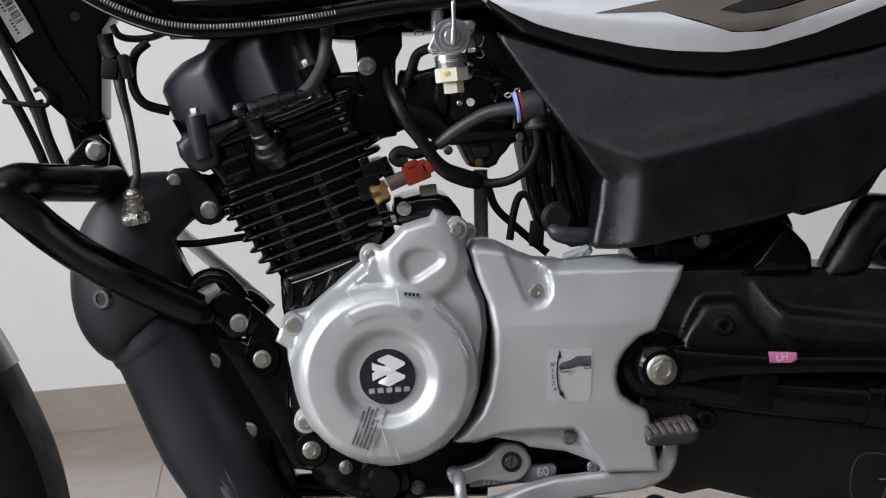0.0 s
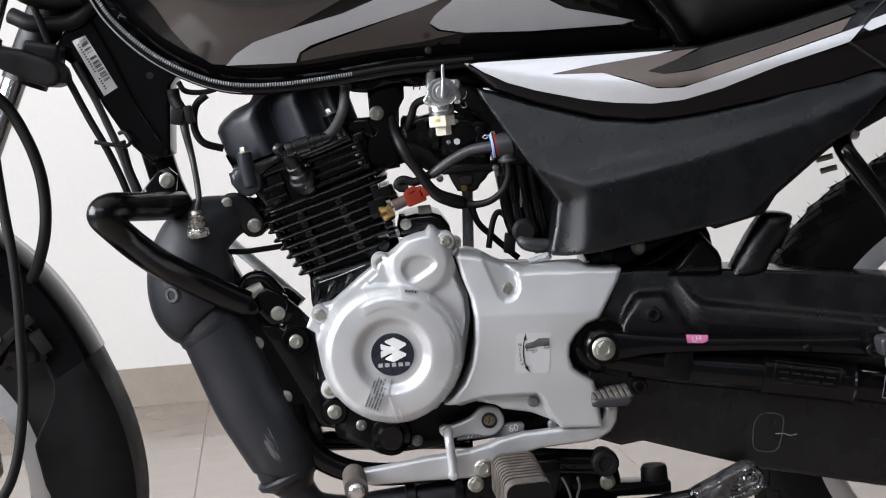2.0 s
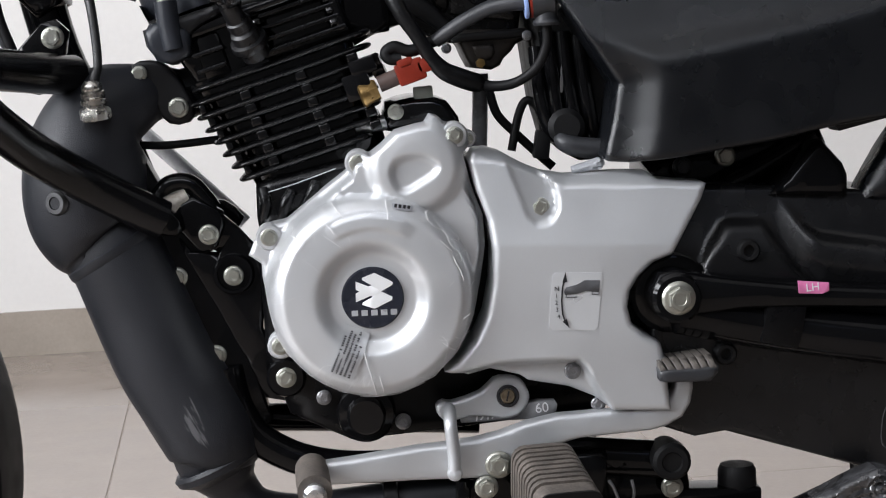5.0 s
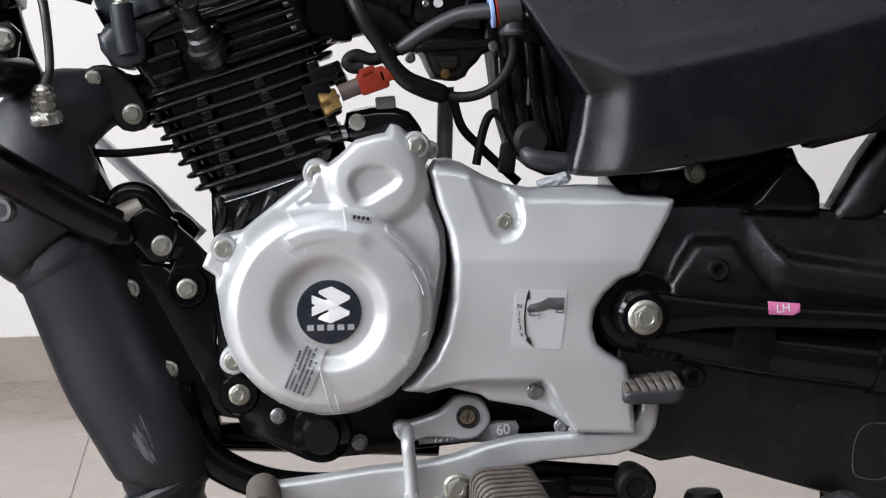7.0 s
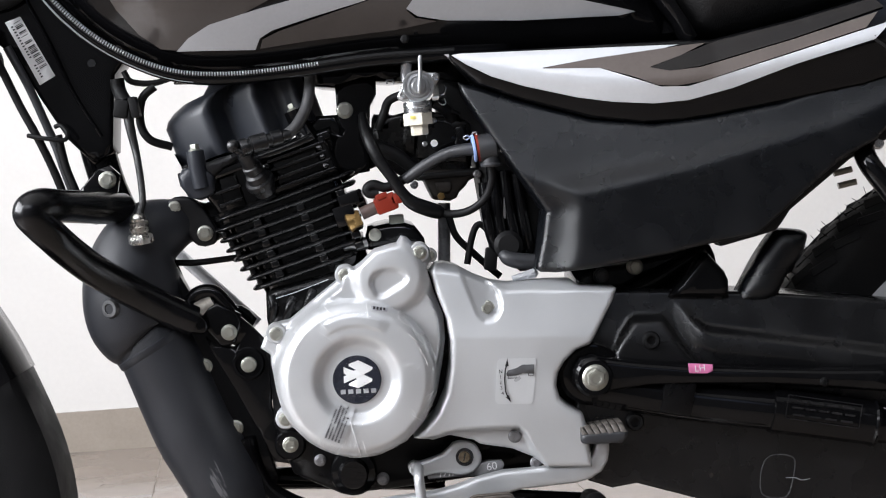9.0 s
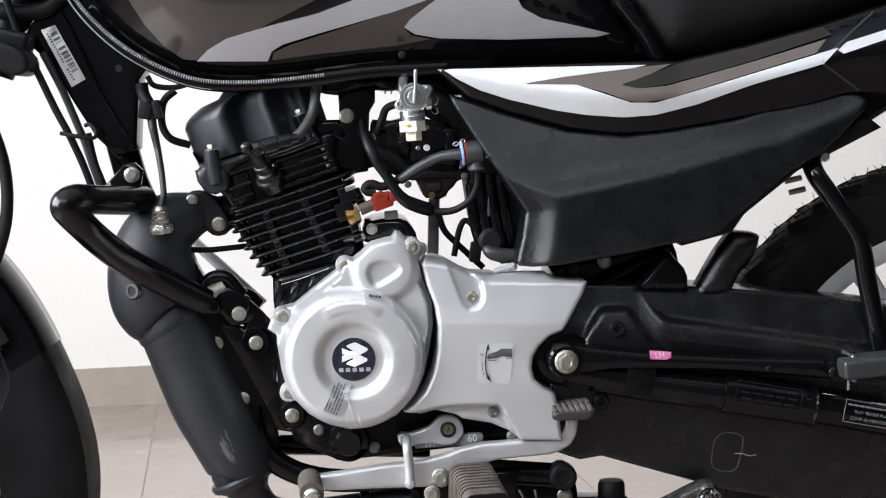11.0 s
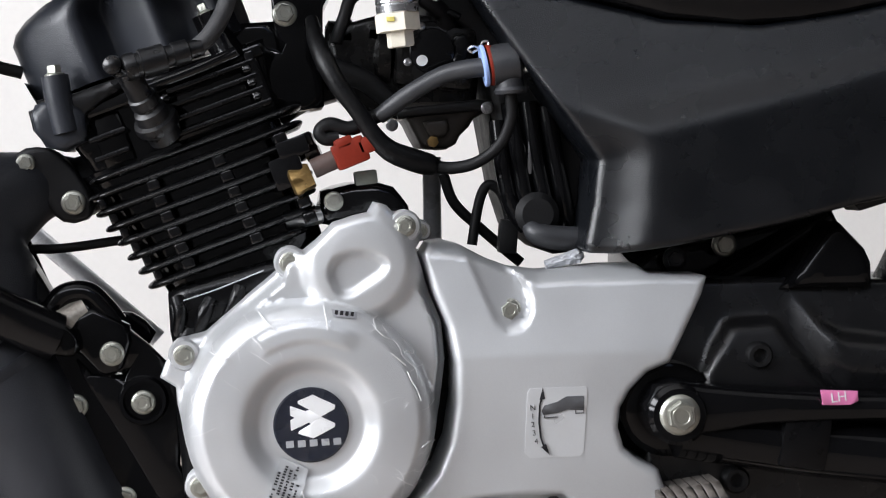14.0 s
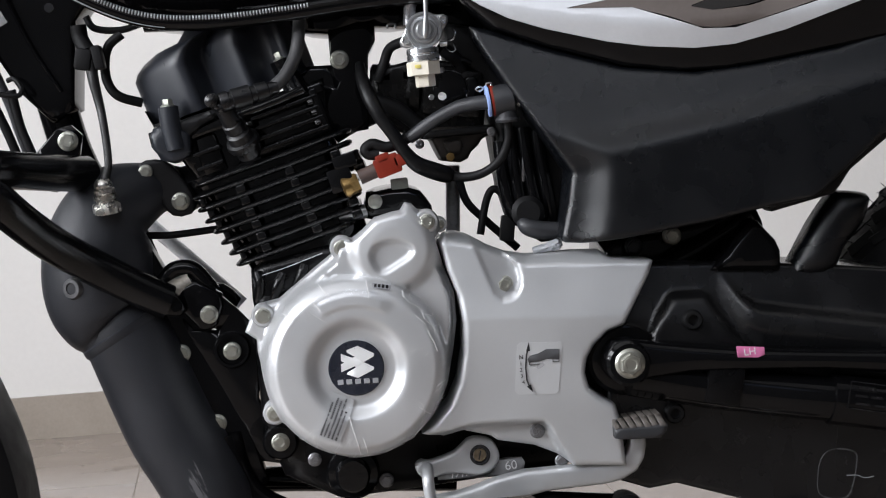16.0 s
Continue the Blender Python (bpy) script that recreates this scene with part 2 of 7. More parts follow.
def spline(pts, n=8, closed=False):
    """A smooth line through points of any size."""
    p = np.array(pts, float)
    m = len(p)
    out = []
    for i in range(m if closed else m - 1):
        if closed:
            a, b, c, d = p[(i - 1) % m], p[i], p[(i + 1) % m], p[(i + 2) % m]
        else:
            b, c = p[i], p[i + 1]
            a = p[i - 1] if i else 2 * b - c
            d = p[i + 2] if i + 2 < m else 2 * c - b
        for k in range(n):
            t = k / n
            out.append(0.5 * (2 * b + (c - a) * t + (2 * a - 5 * b + 4 * c - d) * t * t + (3 * b - a - 3 * c + d) * t ** 3))
    if not closed:
        out.append(p[-1])
    return np.array(out)


def tube(path, r, seg=12, n=6, flat=1.0):
    """A round bar along a smooth line; r one radius, or rows (x, y, z, r)."""
    p = spline(path, n) if n > 1 else np.array(path, float)
    rad = p[:, 3] if p.shape[1] > 3 else np.full(len(p), r)
    p = p[:, :3]
    tan = np.gradient(p, axis=0)
    tan /= np.linalg.norm(tan, axis=1, keepdims=True) + 1e-12
    up = np.array([0, 1.0, 0]) if abs(tan[0][1]) < 0.8 else np.array([1.0, 0, 0])
    vs, fs = [], []
    for i in range(len(p)):
        up = up - tan[i] * (up @ tan[i])
        up /= np.linalg.norm(up)
        side = np.cross(tan[i], up)
        for k in range(seg):
            a = 2 * math.pi * k / seg
            vs.append(p[i] + rad[i] * (flat * math.cos(a) * up + math.sin(a) * side))
    for i in range(len(p) - 1):
        for k in range(seg):
            j = (k + 1) % seg
            fs.append((i * seg + k, i * seg + j, (i + 1) * seg + j, (i + 1) * seg + k))
    fs.append(tuple(range(seg - 1, -1, -1)))
    fs.append(tuple((len(p) - 1) * seg + k for k in range(seg)))
    return vs, fs


def lathe(profile, origin, axis, seg=32):
    """Rows (radius, way along the axis) turned round the axis."""
    ax = Vector(axis).normalized()
    u = ax.orthogonal().normalized()
    w = ax.cross(u)
    o = Vector(origin)
    vs, fs = [], []
    for r, h in profile:
        for k in range(seg):
            a = 2 * math.pi * k / seg
            vs.append(o + ax * h + (u * math.cos(a) + w * math.sin(a)) * max(r, 1e-5))
    for i in range(len(profile) - 1):
        for k in range(seg):
            j = (k + 1) % seg
            fs.append((i * seg + k, i * seg + j, (i + 1) * seg + j, (i + 1) * seg + k))
    fs.append(tuple(range(seg - 1, -1, -1)))
    fs.append(tuple((len(profile) - 1) * seg + k for k in range(seg)))
    return vs, fs


def edge_distance(q, poly):
    a, b = poly, np.roll(poly, -1, 0)
    best = np.full(len(q), 9.0)
    for s, e in zip(a, b):
        d = e - s
        t = np.clip(((q - s) @ d) / (d @ d + 1e-15), 0, 1)
        best = np.minimum(best, np.linalg.norm(q - s - t[:, None] * d, axis=1))
    return best


def inside(q, poly):
    res = np.zeros(len(q), bool)
    a, b = poly, np.roll(poly, -1, 0)
    for (x1, y1), (x2, y2) in zip(a, b):
        if y1 == y2:
            continue
        hit = ((y1 > q[:, 1]) != (y2 > q[:, 1])) & (q[:, 0] < (x2 - x1) * (q[:, 1] - y1) / (y2 - y1) + x1)
        res ^= hit
    return res


def dense(poly, step):
    out = []
    p = np.array(poly, float)
    for a, b in zip(p, np.roll(p, -1, 0)):
        k = max(1, int(round(np.linalg.norm(b - a) / step)))
        out += [a + (b - a) * i / k for i in range(k)]
    return np.array(out)


def relief(outline, front, back, r=0.003, res=0.006, shape=None, smooth=0):
    """A plate whose outline lies in x and z: rounded front edge of radius r, a front at y=front raised by shape(x, z, d)."""
    poly = spline(outline, smooth, True) if smooth else np.array(outline, float)
    rim = dense(poly, res)
    lo, hi = rim.min(0), rim.max(0)
    gx, gz = np.meshgrid(np.arange(lo[0], hi[0], res), np.arange(lo[1], hi[1], res))
    gx[1::2] += res / 2
    grid = np.stack([gx.ravel(), gz.ravel()], 1)
    grid = grid[inside(grid, poly)]
    if len(grid):
        grid = grid[edge_distance(grid, poly) > max(0.5 * res, 1.15 * r)]
    rings = [rim]
    nrm = np.roll(rim, -1, 0) - np.roll(rim, 1, 0)
    nrm = np.stack([-nrm[:, 1], nrm[:, 0]], 1)
    nrm /= np.linalg.norm(nrm, axis=1, keepdims=True) + 1e-12
    area2 = np.sum(rim[:, 0] * np.roll(rim[:, 1], -1) - np.roll(rim[:, 0], -1) * rim[:, 1])
    if area2 < 0:
        nrm = -nrm
    for f in (0.12, 0.45, 1.0):
        ring = rim + nrm * r * f
        ok = inside(ring, poly)
        ring = ring[ok]
        if len(ring):
            ring = ring[edge_distance(ring, poly) > 0.93 * r * f]
            rings.append(ring)
    pts = np.concatenate(rings + ([grid] if len(grid) else []))
    m = len(rim)
    vs2, _, tris, *_ = delaunay_2d_cdt([Vector(p) for p in pts], [(i, (i + 1) % m) for i in range(m)], [], 1, 1e-7)
    q = np.array([tuple(v) for v in vs2])
    d = edge_distance(q, poly)
    k = np.clip(d / r, 0, 1)
    y = front + r * (1 - np.sqrt(np.maximum(0, 1 - (1 - k) ** 2)))
    if shape is not None:
        y = y - shape(q[:, 0], q[:, 1], d)
    vs = [(a[0], b, a[1]) for a, b in zip(q, y)]
    fs = []
    for t in tris:
        a, b, c = (q[i] for i in t[:3])
        cross = (b[0] - a[0]) * (c[1] - a[1]) - (b[1] - a[1]) * (c[0] - a[0])
        fs.append(tuple(t) if cross > 0 else tuple(reversed(t)))
    n0 = len(vs)
    # the rim keeps its order as the first points
    vs += [(p[0], back, p[1]) for p in rim]
    for i in range(m):
        j = (i + 1) % m
        f = (i, j, n0 + j, n0 + i)
        fs.append(f if area2 < 0 else tuple(reversed(f)))
    n1 = len(vs)
    vs += [(p[0], back, p[1]) for p in rim]
    loop = tuple(range(n1, n1 + m))
    fs.append(loop if area2 < 0 else tuple(reversed(loop)))
    return vs, fs


def rbox(center, size, rot=(0, 0, 0), bevel=0.003, seg=2):
    bm = bmesh.new()
    bmesh.ops.create_cube(bm, size=1)
    bmesh.ops.scale(bm, vec=size, verts=bm.verts)
    if bevel:
        bmesh.ops.bevel(bm, geom=list(bm.edges), offset=bevel, segments=seg, profile=0.6, affect="EDGES")
    bmesh.ops.transform(bm, matrix=pose(*center, *rot), verts=bm.verts)
    bm.verts.index_update()
    vs = [v.co.copy() for v in bm.verts]
    fs = [tuple(v.index for v in f.verts) for f in bm.faces]
    bm.free()
    return vs, fs


def ss(a, b, x):
    t = np.clip((x - a) / (b - a), 0, 1)
    return t * t * (3 - 2 * t)


def seg_dist(x, z, a, b):
    d = np.array(b) - np.array(a)
    t = np.clip(((x - a[0]) * d[0] + (z - a[1]) * d[1]) / (d @ d + 1e-12), 0, 1)
    return np.hypot(x - a[0] - t * d[0], z - a[1] - t * d[1])


def poly_sd(x, z, poly):
    """Distance to a polygon's edge, positive inside."""
    q = np.stack([x, z], 1)
    p = np.array(poly, float)
    d = edge_distance(q, p)
    return np.where(inside(q, p), d, -d)


def line_dist(x, z, line):
    best = np.full(len(x), 9.0)
    for a, b in zip(line[:-1], line[1:]):
        best = np.minimum(best, seg_dist(x, z, a, b))
    return best


# a flanged hexagon bolt head of unit radius, facing -y, shared by all bolts
def bolt_geo():
    prof = [(1.0, 0.35), (1.0, 0.12), (0.9, 0.0), (0.78, -0.05)]
    v1, f1 = lathe(prof, (0, 0, 0), (0, 1, 0), 24)
    hexa = [(0.74, 0.0), (0.74, -0.42), (0.66, -0.5)]
    v2, f2 = lathe(hexa, (0, 0, 0), (0, 1, 0), 6)
    v3, f3 = lathe([(0.52, -0.45), (0.52, -0.51), (0.5, -0.54), (0.36, -0.54), (0.33, -0.515)], (0, 0, 0), (0, 1, 0), 16)
    vs, fs = list(v1), list(f1)
    for v, f in ((v2, f2), (v3, f3)):
        k = len(vs)
        vs += v
        fs += [tuple(i + k for i in q) for q in f]
    return vs, fs


BOLT_MESH = {}


def bolt(parent, place, r, material=None, name="bolt", label="", turn=0):
    material = material or ZINC
    if material.name not in BOLT_MESH:
        me = bpy.data.meshes.new("bolt")
        v, f = bolt_geo()
        me.from_pydata([tuple(p) for p in v], [], f)
        me.shade_smooth()
        me.set_sharp_from_angle(angle=radians(30))
        me.materials.append(material)
        BOLT_MESH[material.name] = me
    ob = new(name, BOLT_MESH[material.name])
    ob.parent = under(parent)
    ob.matrix_local = pose(*place, 0, turn, 0) @ Matrix.Scale(r, 4)
    return tagged(ob, label)


def flat_bar(center, along, length, width, y, thick=0.0004):
    """A thin printed bar on a face turned towards -y."""
    ux, uz = math.cos(along), math.sin(along)
    cx, cz = center
    pts = [(-length / 2, -width / 2), (length / 2, -width / 2), (length / 2, width / 2), (-length / 2, width / 2)]
    v = [(cx + a * ux - b * uz, yy, cz + a * uz + b * ux) for yy in (y - thick, y) for a, b in pts]
    return v, [(0, 1, 2, 3), (7, 6, 5, 4), (0, 4, 5, 1), (1, 5, 6, 2), (2, 6, 7, 3), (3, 7, 4, 0)]


def text_on(parent, name, words, size, place, turn, material):
    """Flat lettering that faces -y."""
    cu = bpy.data.curves.new(name, "FONT")
    cu.body, cu.size, cu.align_x, cu.align_y, cu.extrude = words, size, "CENTER", "CENTER", 0.0001
    tmp = new(name, cu)
    me = bpy.data.meshes.new_from_object(tmp)
    bpy.data.objects.remove(tmp)
    me.materials.append(material)
    ob = new(name, me)
    ob.parent = under(parent)
    ob.matrix_local = pose(*place, 90, turn, 0)
    return tagged(ob)


# ---- the room ----
WY = 2.31
# the motorcycle stands a few degrees askew to the room
TURN = pose(-0.45, WY, 0, 0, 0, 4.3) @ pose(0.45, -WY, 0)


def slab(name, lo, hi, material, label="", category=""):
    c = [(a + b) / 2 for a, b in zip(lo, hi)]
    s = [b - a for a, b in zip(lo, hi)]
    v, f = rbox(c, s, bevel=0)
    ob = link_mesh(name, v, f, material, None, label, smooth=False)
    ob.matrix_world = TURN
    return tagged(ob, label, category, kind="structure")


floor = slab("floor", (-2.5, -2.45, -0.06), (4.6, WY + 0.15, -0.0008), GROUT, "beige floor tiles with thin brown joints", "floor")
slab("wall_north", (-2.5, WY, -0.003), (4.6, WY + 0.15, 3.0), WALL, "plain cream painted wall", "wall")
# Unseen near-black walls, drawn in close to keep reflections in black parts dark.
slab("wall_east", (4.6, -2.45, -0.003), (4.75, WY + 0.15, 3.0), ROOM, "unseen near-black wall that keeps reflections dark", "wall")
for nm, lo, hi in (("wall_west", (-2.65, -2.6, 0), (-2.5, -2.3, 3.0)), ("wall_west", (-2.65, 0.6, 0), (-2.5, WY + 0.15, 3.0)),
                   ("wall_west", (-2.65, -2.3, 0), (-2.5, 0.6, 0.8)), ("wall_west", (-2.65, -2.3, 2.45), (-2.5, 0.6, 3.0)),
                   ("wall_south", (-2.5, -2.6, 0), (4.75, -2.45, 1.9)), ("wall_south", (-2.5, -2.6, 2.8), (4.75, -2.45, 3.0)),
                   ("wall_south", (-2.5, -2.6, 1.9), (-2.2, -2.45, 2.8)), ("wall_south", (0.8, -2.6, 1.9), (4.75, -2.45, 2.8))):
    slab(nm, lo, hi, ROOM, "unseen near-black wall that keeps reflections dark", "wall")
slab("ceiling", (-2.65, -2.6, 3.0), (4.75, WY + 0.15, 3.1), CEIL, "plain white ceiling", "ceiling")
slab("baseboard", (-2.5, WY - 0.012, -0.002), (4.6, WY - 0.0005, 0.092), SKIRT, "taupe ceramic skirting tile along the wall", "skirting")
TS = 0.8
tile_v, tile_f = rbox((0, 0, -0.004), (TS - 0.0016, TS - 0.0016, 0.008), bevel=0.0006, seg=1)
tile_mesh = bpy.data.meshes.new("tile")
tile_mesh.from_pydata([tuple(p) for p in tile_v], [], tile_f)
tile_mesh.materials.append(TILE)
for i in range(-4, 7):
    for j in range(-8, 1):
        cx, cy = -0.475 + TS * (i + 0.5), 1.70 + TS * (j + 0.5)
        if cx - TS / 2 < -3.3 or cx + TS / 2 > 4.75 or cy - TS / 2 < -2.4:
            continue
        t = new("tile", tile_mesh)
        t.location = (cx, min(cy, 9), 0.0)
        t.parent = floor

# ---- the motorcycle ----
bike = new("motorcycle")
tagged(bike, "black commuter motorcycle with silver engine covers on its stand", "motorcycle")

# wheels
RX, RZ, FX, FZ = 0.679, 0.314, -0.592, 0.29


def wheel(x, z, R, width, rim_r):
    tyre_prof = []
    half = width / 2
    for k in range(17):
        a = math.pi * (k / 16 - 0.5)
        tyre_prof.append((R - half * 0.82 + half * 0.82 * math.cos(a) ** 0.8, half * math.sin(a)))
    tyre_prof = [(rim_r, -half * 0.72)] + tyre_prof + [(rim_r, half * 0.72)]
    w = part("wheel", lathe([(0.012, -half * 1.2), (0.035, -half * 1.15), (0.042, -half * 0.8), (0.042, half * 0.8), (0.035, half * 1.15), (0.012, half * 1.2)], (x, 0, z), (0, 1, 0), 32), ALLOY, bike, "silver alloy wheel with black tyre")
    tv, tf = lathe(tyre_prof, (x, 0, z), (0, 1, 0), 96)
    part("tyre", (tv, tf[:-2]), TYRE, w, "black ribbed road tyre")
    rim = [(rim_r - 0.022, -half * 0.35), (rim_r - 0.018, -half * 0.72), (rim_r - 0.008, -half * 0.80), (rim_r + 0.004, -half * 0.74),
           (rim_r + 0.004, half * 0.74), (rim_r - 0.008, half * 0.80), (rim_r - 0.018, half * 0.72), (rim_r - 0.022, half * 0.35)]
    v, f = lathe(rim, (x, 0, z), (0, 1, 0), 96)
    f = f[:-2] + [(7 * 96 + k, 7 * 96 + (k + 1) % 96, (k + 1) % 96, k) for k in range(96)]
    part("rim", (v, f), ALLOY, w)
    return w


rear_wheel = wheel(RX, RZ, 0.297, 0.082, 0.221)
front_wheel = wheel(FX, FZ, 0.292, 0.072, 0.196)
for wobj, x, z, rr, half in ((rear_wheel, RX, RZ, 0.213, 0.02), (front_wheel, FX, FZ, 0.18, 0.018)):
    for k in range(5):
        a = math.radians(72 * k + 49)
        c, s = math.cos(a), math.sin(a)
        p = [(x + c * t, half * y, z + s * t, r) for t, y, r in ((0.03, -0.6, 0.016), (0.09, -0.4, 0.012), (0.15, -0.2, 0.0115), (rr, 0, 0.015))]
        part("spoke", tube(p, 0.012, 10, 4, 0.8), ALLOY, wobj)

# tread blocks and moulding whiskers on the rear tyre
whisk = random.Random(7)
blocks = []
q_, half_ = 0.041 * 0.82, 0.041
for k in range(52):
    for sgn in (-1, 1):
        for row, (pa, wid) in enumerate(((0.20, 0.010), (0.62, 0.012), (1.02, 0.009))):
            aa = 2 * math.pi * (k + (0.5 if row == 1 else 0.0) + (0.25 if sgn > 0 else 0)) / 52
            rr = 0.2958 - q_ + q_ * math.cos(pa) ** 0.8
            yy = sgn * half_ * math.sin(pa)
            m = pose(RX + rr * math.cos(aa), yy, RZ + rr * math.sin(aa)) @ Matrix.Rotation(-aa, 4, "Y") @ Matrix.Rotation(sgn * pa * 1.05, 4, "Z") @ Matrix.Rotation(sgn * 0.35, 4, "X")
            v, f = rbox((0, 0, 0), (0.0040, wid, 0.028), bevel=0.0008, seg=1)
            blocks.append(([m @ p for p in v], f))
for k in range(46):
    aa = math.radians(95 + 1.9 * k)
    L = whisk.uniform(0.004, 0.009)
    y0 = whisk.uniform(-0.03, 0.01)
    tip = aa + whisk.uniform(-0.02, 0.02)
    blocks.append(tube([(RX + 0.295 * math.cos(aa), y0, RZ + 0.295 * math.sin(aa), 0.0006), (RX + (0.299 + L) * math.cos(tip), y0, RZ + (0.299 + L) * math.sin(tip), 0.0003)], 0.0005, 5, 1))
tread = part("tread", blocks, TYRE, rear_wheel, "black moulded tread blocks")
tagged(tread, kind="stuff")

# front brake: caliper and disc
part("brake_disc", lathe([(0.06, -0.050), (0.118, -0.050), (0.118, -0.054), (0.06, -0.054)], (FX, 0, FZ), (0, 1, 0), 64), STEEL, front_wheel, "steel front brake disc")


def caliper_shape(x, z, d):
    """A cast net of ribs over sunken pockets, leaning with the fork."""
    u = (x + 0.47) * 0.985 + (z - 0.345) * 0.17
    v = (z - 0.345) * 0.985 - (x + 0.47) * 0.17
    rib = np.maximum(np.exp(-((np.mod(u + 0.004, 0.0165) - 0.00825) / 0.0028) ** 2), np.exp(-((np.mod(v + 0.002, 0.0150) - 0.0075) / 0.0024) ** 2))
    return 0.0055 * rib * ss(0.004, 0.010, d) + 0.010 * ss(0.0, 0.022, d)


cal = part("brake_caliper", relief([(-0.5050, 0.3800), (-0.4900, 0.3860), (-0.4755, 0.3850), (-0.4591, 0.3835), (-0.4447, 0.3756), (-0.4374, 0.3549), (-0.4352, 0.3211), (-0.4400, 0.3140), (-0.4495, 0.3087), (-0.4737, 0.2970), (-0.4835, 0.2978), (-0.5050, 0.3050)],
                                   -0.090, -0.052, 0.006, 0.0022, caliper_shape), GOLD, bike, "gold anodised brake caliper")
part("caliper_bracket", relief([(-0.4600, 0.3880), (-0.4440, 0.3960), (-0.4354, 0.3930), (-0.4400, 0.3760), (-0.4480, 0.3690)], -0.070, -0.055, 0.003, 0.006), RUBBER, cal, "black caliper bracket")
part("pad_pin", lathe([(0.006, 0.008), (0.006, -0.003), (0.0045, -0.005), (0.0, -0.005)], (-0.4470, -0.088, 0.3120), (0, 1, 0), 6), RUBBER, cal)
part("pad_pin", lathe([(0.006, 0.008), (0.006, -0.003), (0.0045, -0.005), (0.0, -0.005)], (-0.4640, -0.088, 0.3010), (0, 1, 0), 6), RUBBER, cal)
part("bleed_nipple", [lathe([(0.008, 0.004), (0.008, -0.006), (0.006, -0.008), (0.0, -0.008)], (-0.4372, -0.09, 0.3651), (0, 1, 0), 16), tube([(-0.4395, -0.09, 0.3686), (-0.4442, -0.088, 0.38), (-0.44, -0.085, 0.3893)], 0.005, 10, 4)], RUBBER, cal, "black rubber nipple cap")

# front mudguard: a channel bent round the tyre
def mudguard(a0, a1, n, grow=0.0):
    vs, fs = [], []
    cross = [(-0.058, -0.045), (-0.0572, -0.020), (-0.0545, -0.0065), (-0.046, 0.0), (0, 0.004), (0.046, 0.0), (0.0545, -0.0065), (0.0572, -0.020), (0.058, -0.045)]
    for i in range(n + 1):
        deg = a0 + (a1 - a0) * i / n
        a = math.radians(deg)
        R = 0.298 + grow + 0.041 * ss(20, 75, np.array([deg]))[0]
        low = 1.0 + 1.1 * (1 - ss(15, 30, np.array([deg]))[0]) * (1 - 0.62 * (1 - ss(-16, 6, np.array([deg]))[0]))
        for y, dr in cross:
            vs.append((FX + (R + dr * low) * math.cos(a), y, FZ + (R + dr * low) * math.sin(a)))
        for y, dr in cross:
            vs.append((FX + (R + dr * low - 0.003) * math.cos(a), y * 0.94, FZ + (R + dr * low - 0.003) * math.sin(a)))
    m = len(cross)
    for i in range(n):
        for k in range(m - 1):
            a, b = i * 2 * m + k, (i + 1) * 2 * m + k
            fs.append((a, a + 1, b + 1, b))
            fs.append((a + m + 1, a + m, b + m, b + m + 1))
        for k, d in ((0, 1), (m - 1, -1)):
            a, b = i * 2 * m + k, (i + 1) * 2 * m + k
            fs.append((a, b, b + m, a + m))
    for i in (0, n):
        for k in range(m - 1):
            a = i * 2 * m + k
            fs.append((a, a + 1, a + 1 + m, a + m))
    return vs, fs


mg = part("front_mudguard", mudguard(30, 128, 32, 0.002), MUDG, bike, "gloss black front mudguard with matt flap")
part("mud_flap", mudguard(-32, 33, 20), FLAP, mg, "matt black rubber mud flap")
part("mudguard_pad", rbox((-0.3788, -0.064, 0.4624), (0.028, 0.006, 0.016), (0, 60, 0), 0.003, 2), RUBBER, mg)

# fork legs, lower clamp
for y in (-0.085, 0.085):
    if y < 0:
        top, low = (-0.3726, -0.085, 0.8783), (-0.4624, -0.085, 0.6307)
    else:
        top, low = (-0.3685, 0.085, 0.8395), (-0.4871, 0.085, 0.5826)
    t, b = Vector(top), Vector(low)
    d = (t - b).normalized()
    leg = part("fork_leg", tube([tuple(b), tuple(t + d * 0.15)], 0.0150 if y < 0 else 0.0140, 20, 1), CHROME, bike, "chromed telescopic fork tube")
    part("fork_slider", tube([tuple(b - d * 0.30), tuple(b)], 0.023, 20, 1), ALLOY, leg, "silver fork slider")
    part("dust_seal", lathe([(0.021, -0.012), (0.026, -0.010), (0.026, 0.006), (0.019, 0.012)], tuple(b), tuple(d), 20), RUBBER, leg)
part("lower_fork_clamp", [lathe([(0.0225, -0.014), (0.0255, -0.012), (0.0255, 0.012), (0.0225, 0.014)], (-0.4126, -0.085, 0.7840), (0.31, 0, 0.95), 24),
                          relief([(-0.4430, 0.8020), (-0.3931, 0.7838), (-0.3600, 0.7740), (-0.3320, 0.7610), (-0.3250, 0.7480), (-0.3270, 0.7390), (-0.3370, 0.7345), (-0.3500, 0.7380), (-0.3859, 0.7562), (-0.4013, 0.7650), (-0.4450, 0.7800)], -0.098, -0.030, 0.005, 0.008, None, 2),
                          rbox((-0.3520, -0.045, 0.7620), (0.040, 0.05, 0.044), (0, 14, 0), 0.006, 3)], SATIN, bike, "black lower fork clamp")
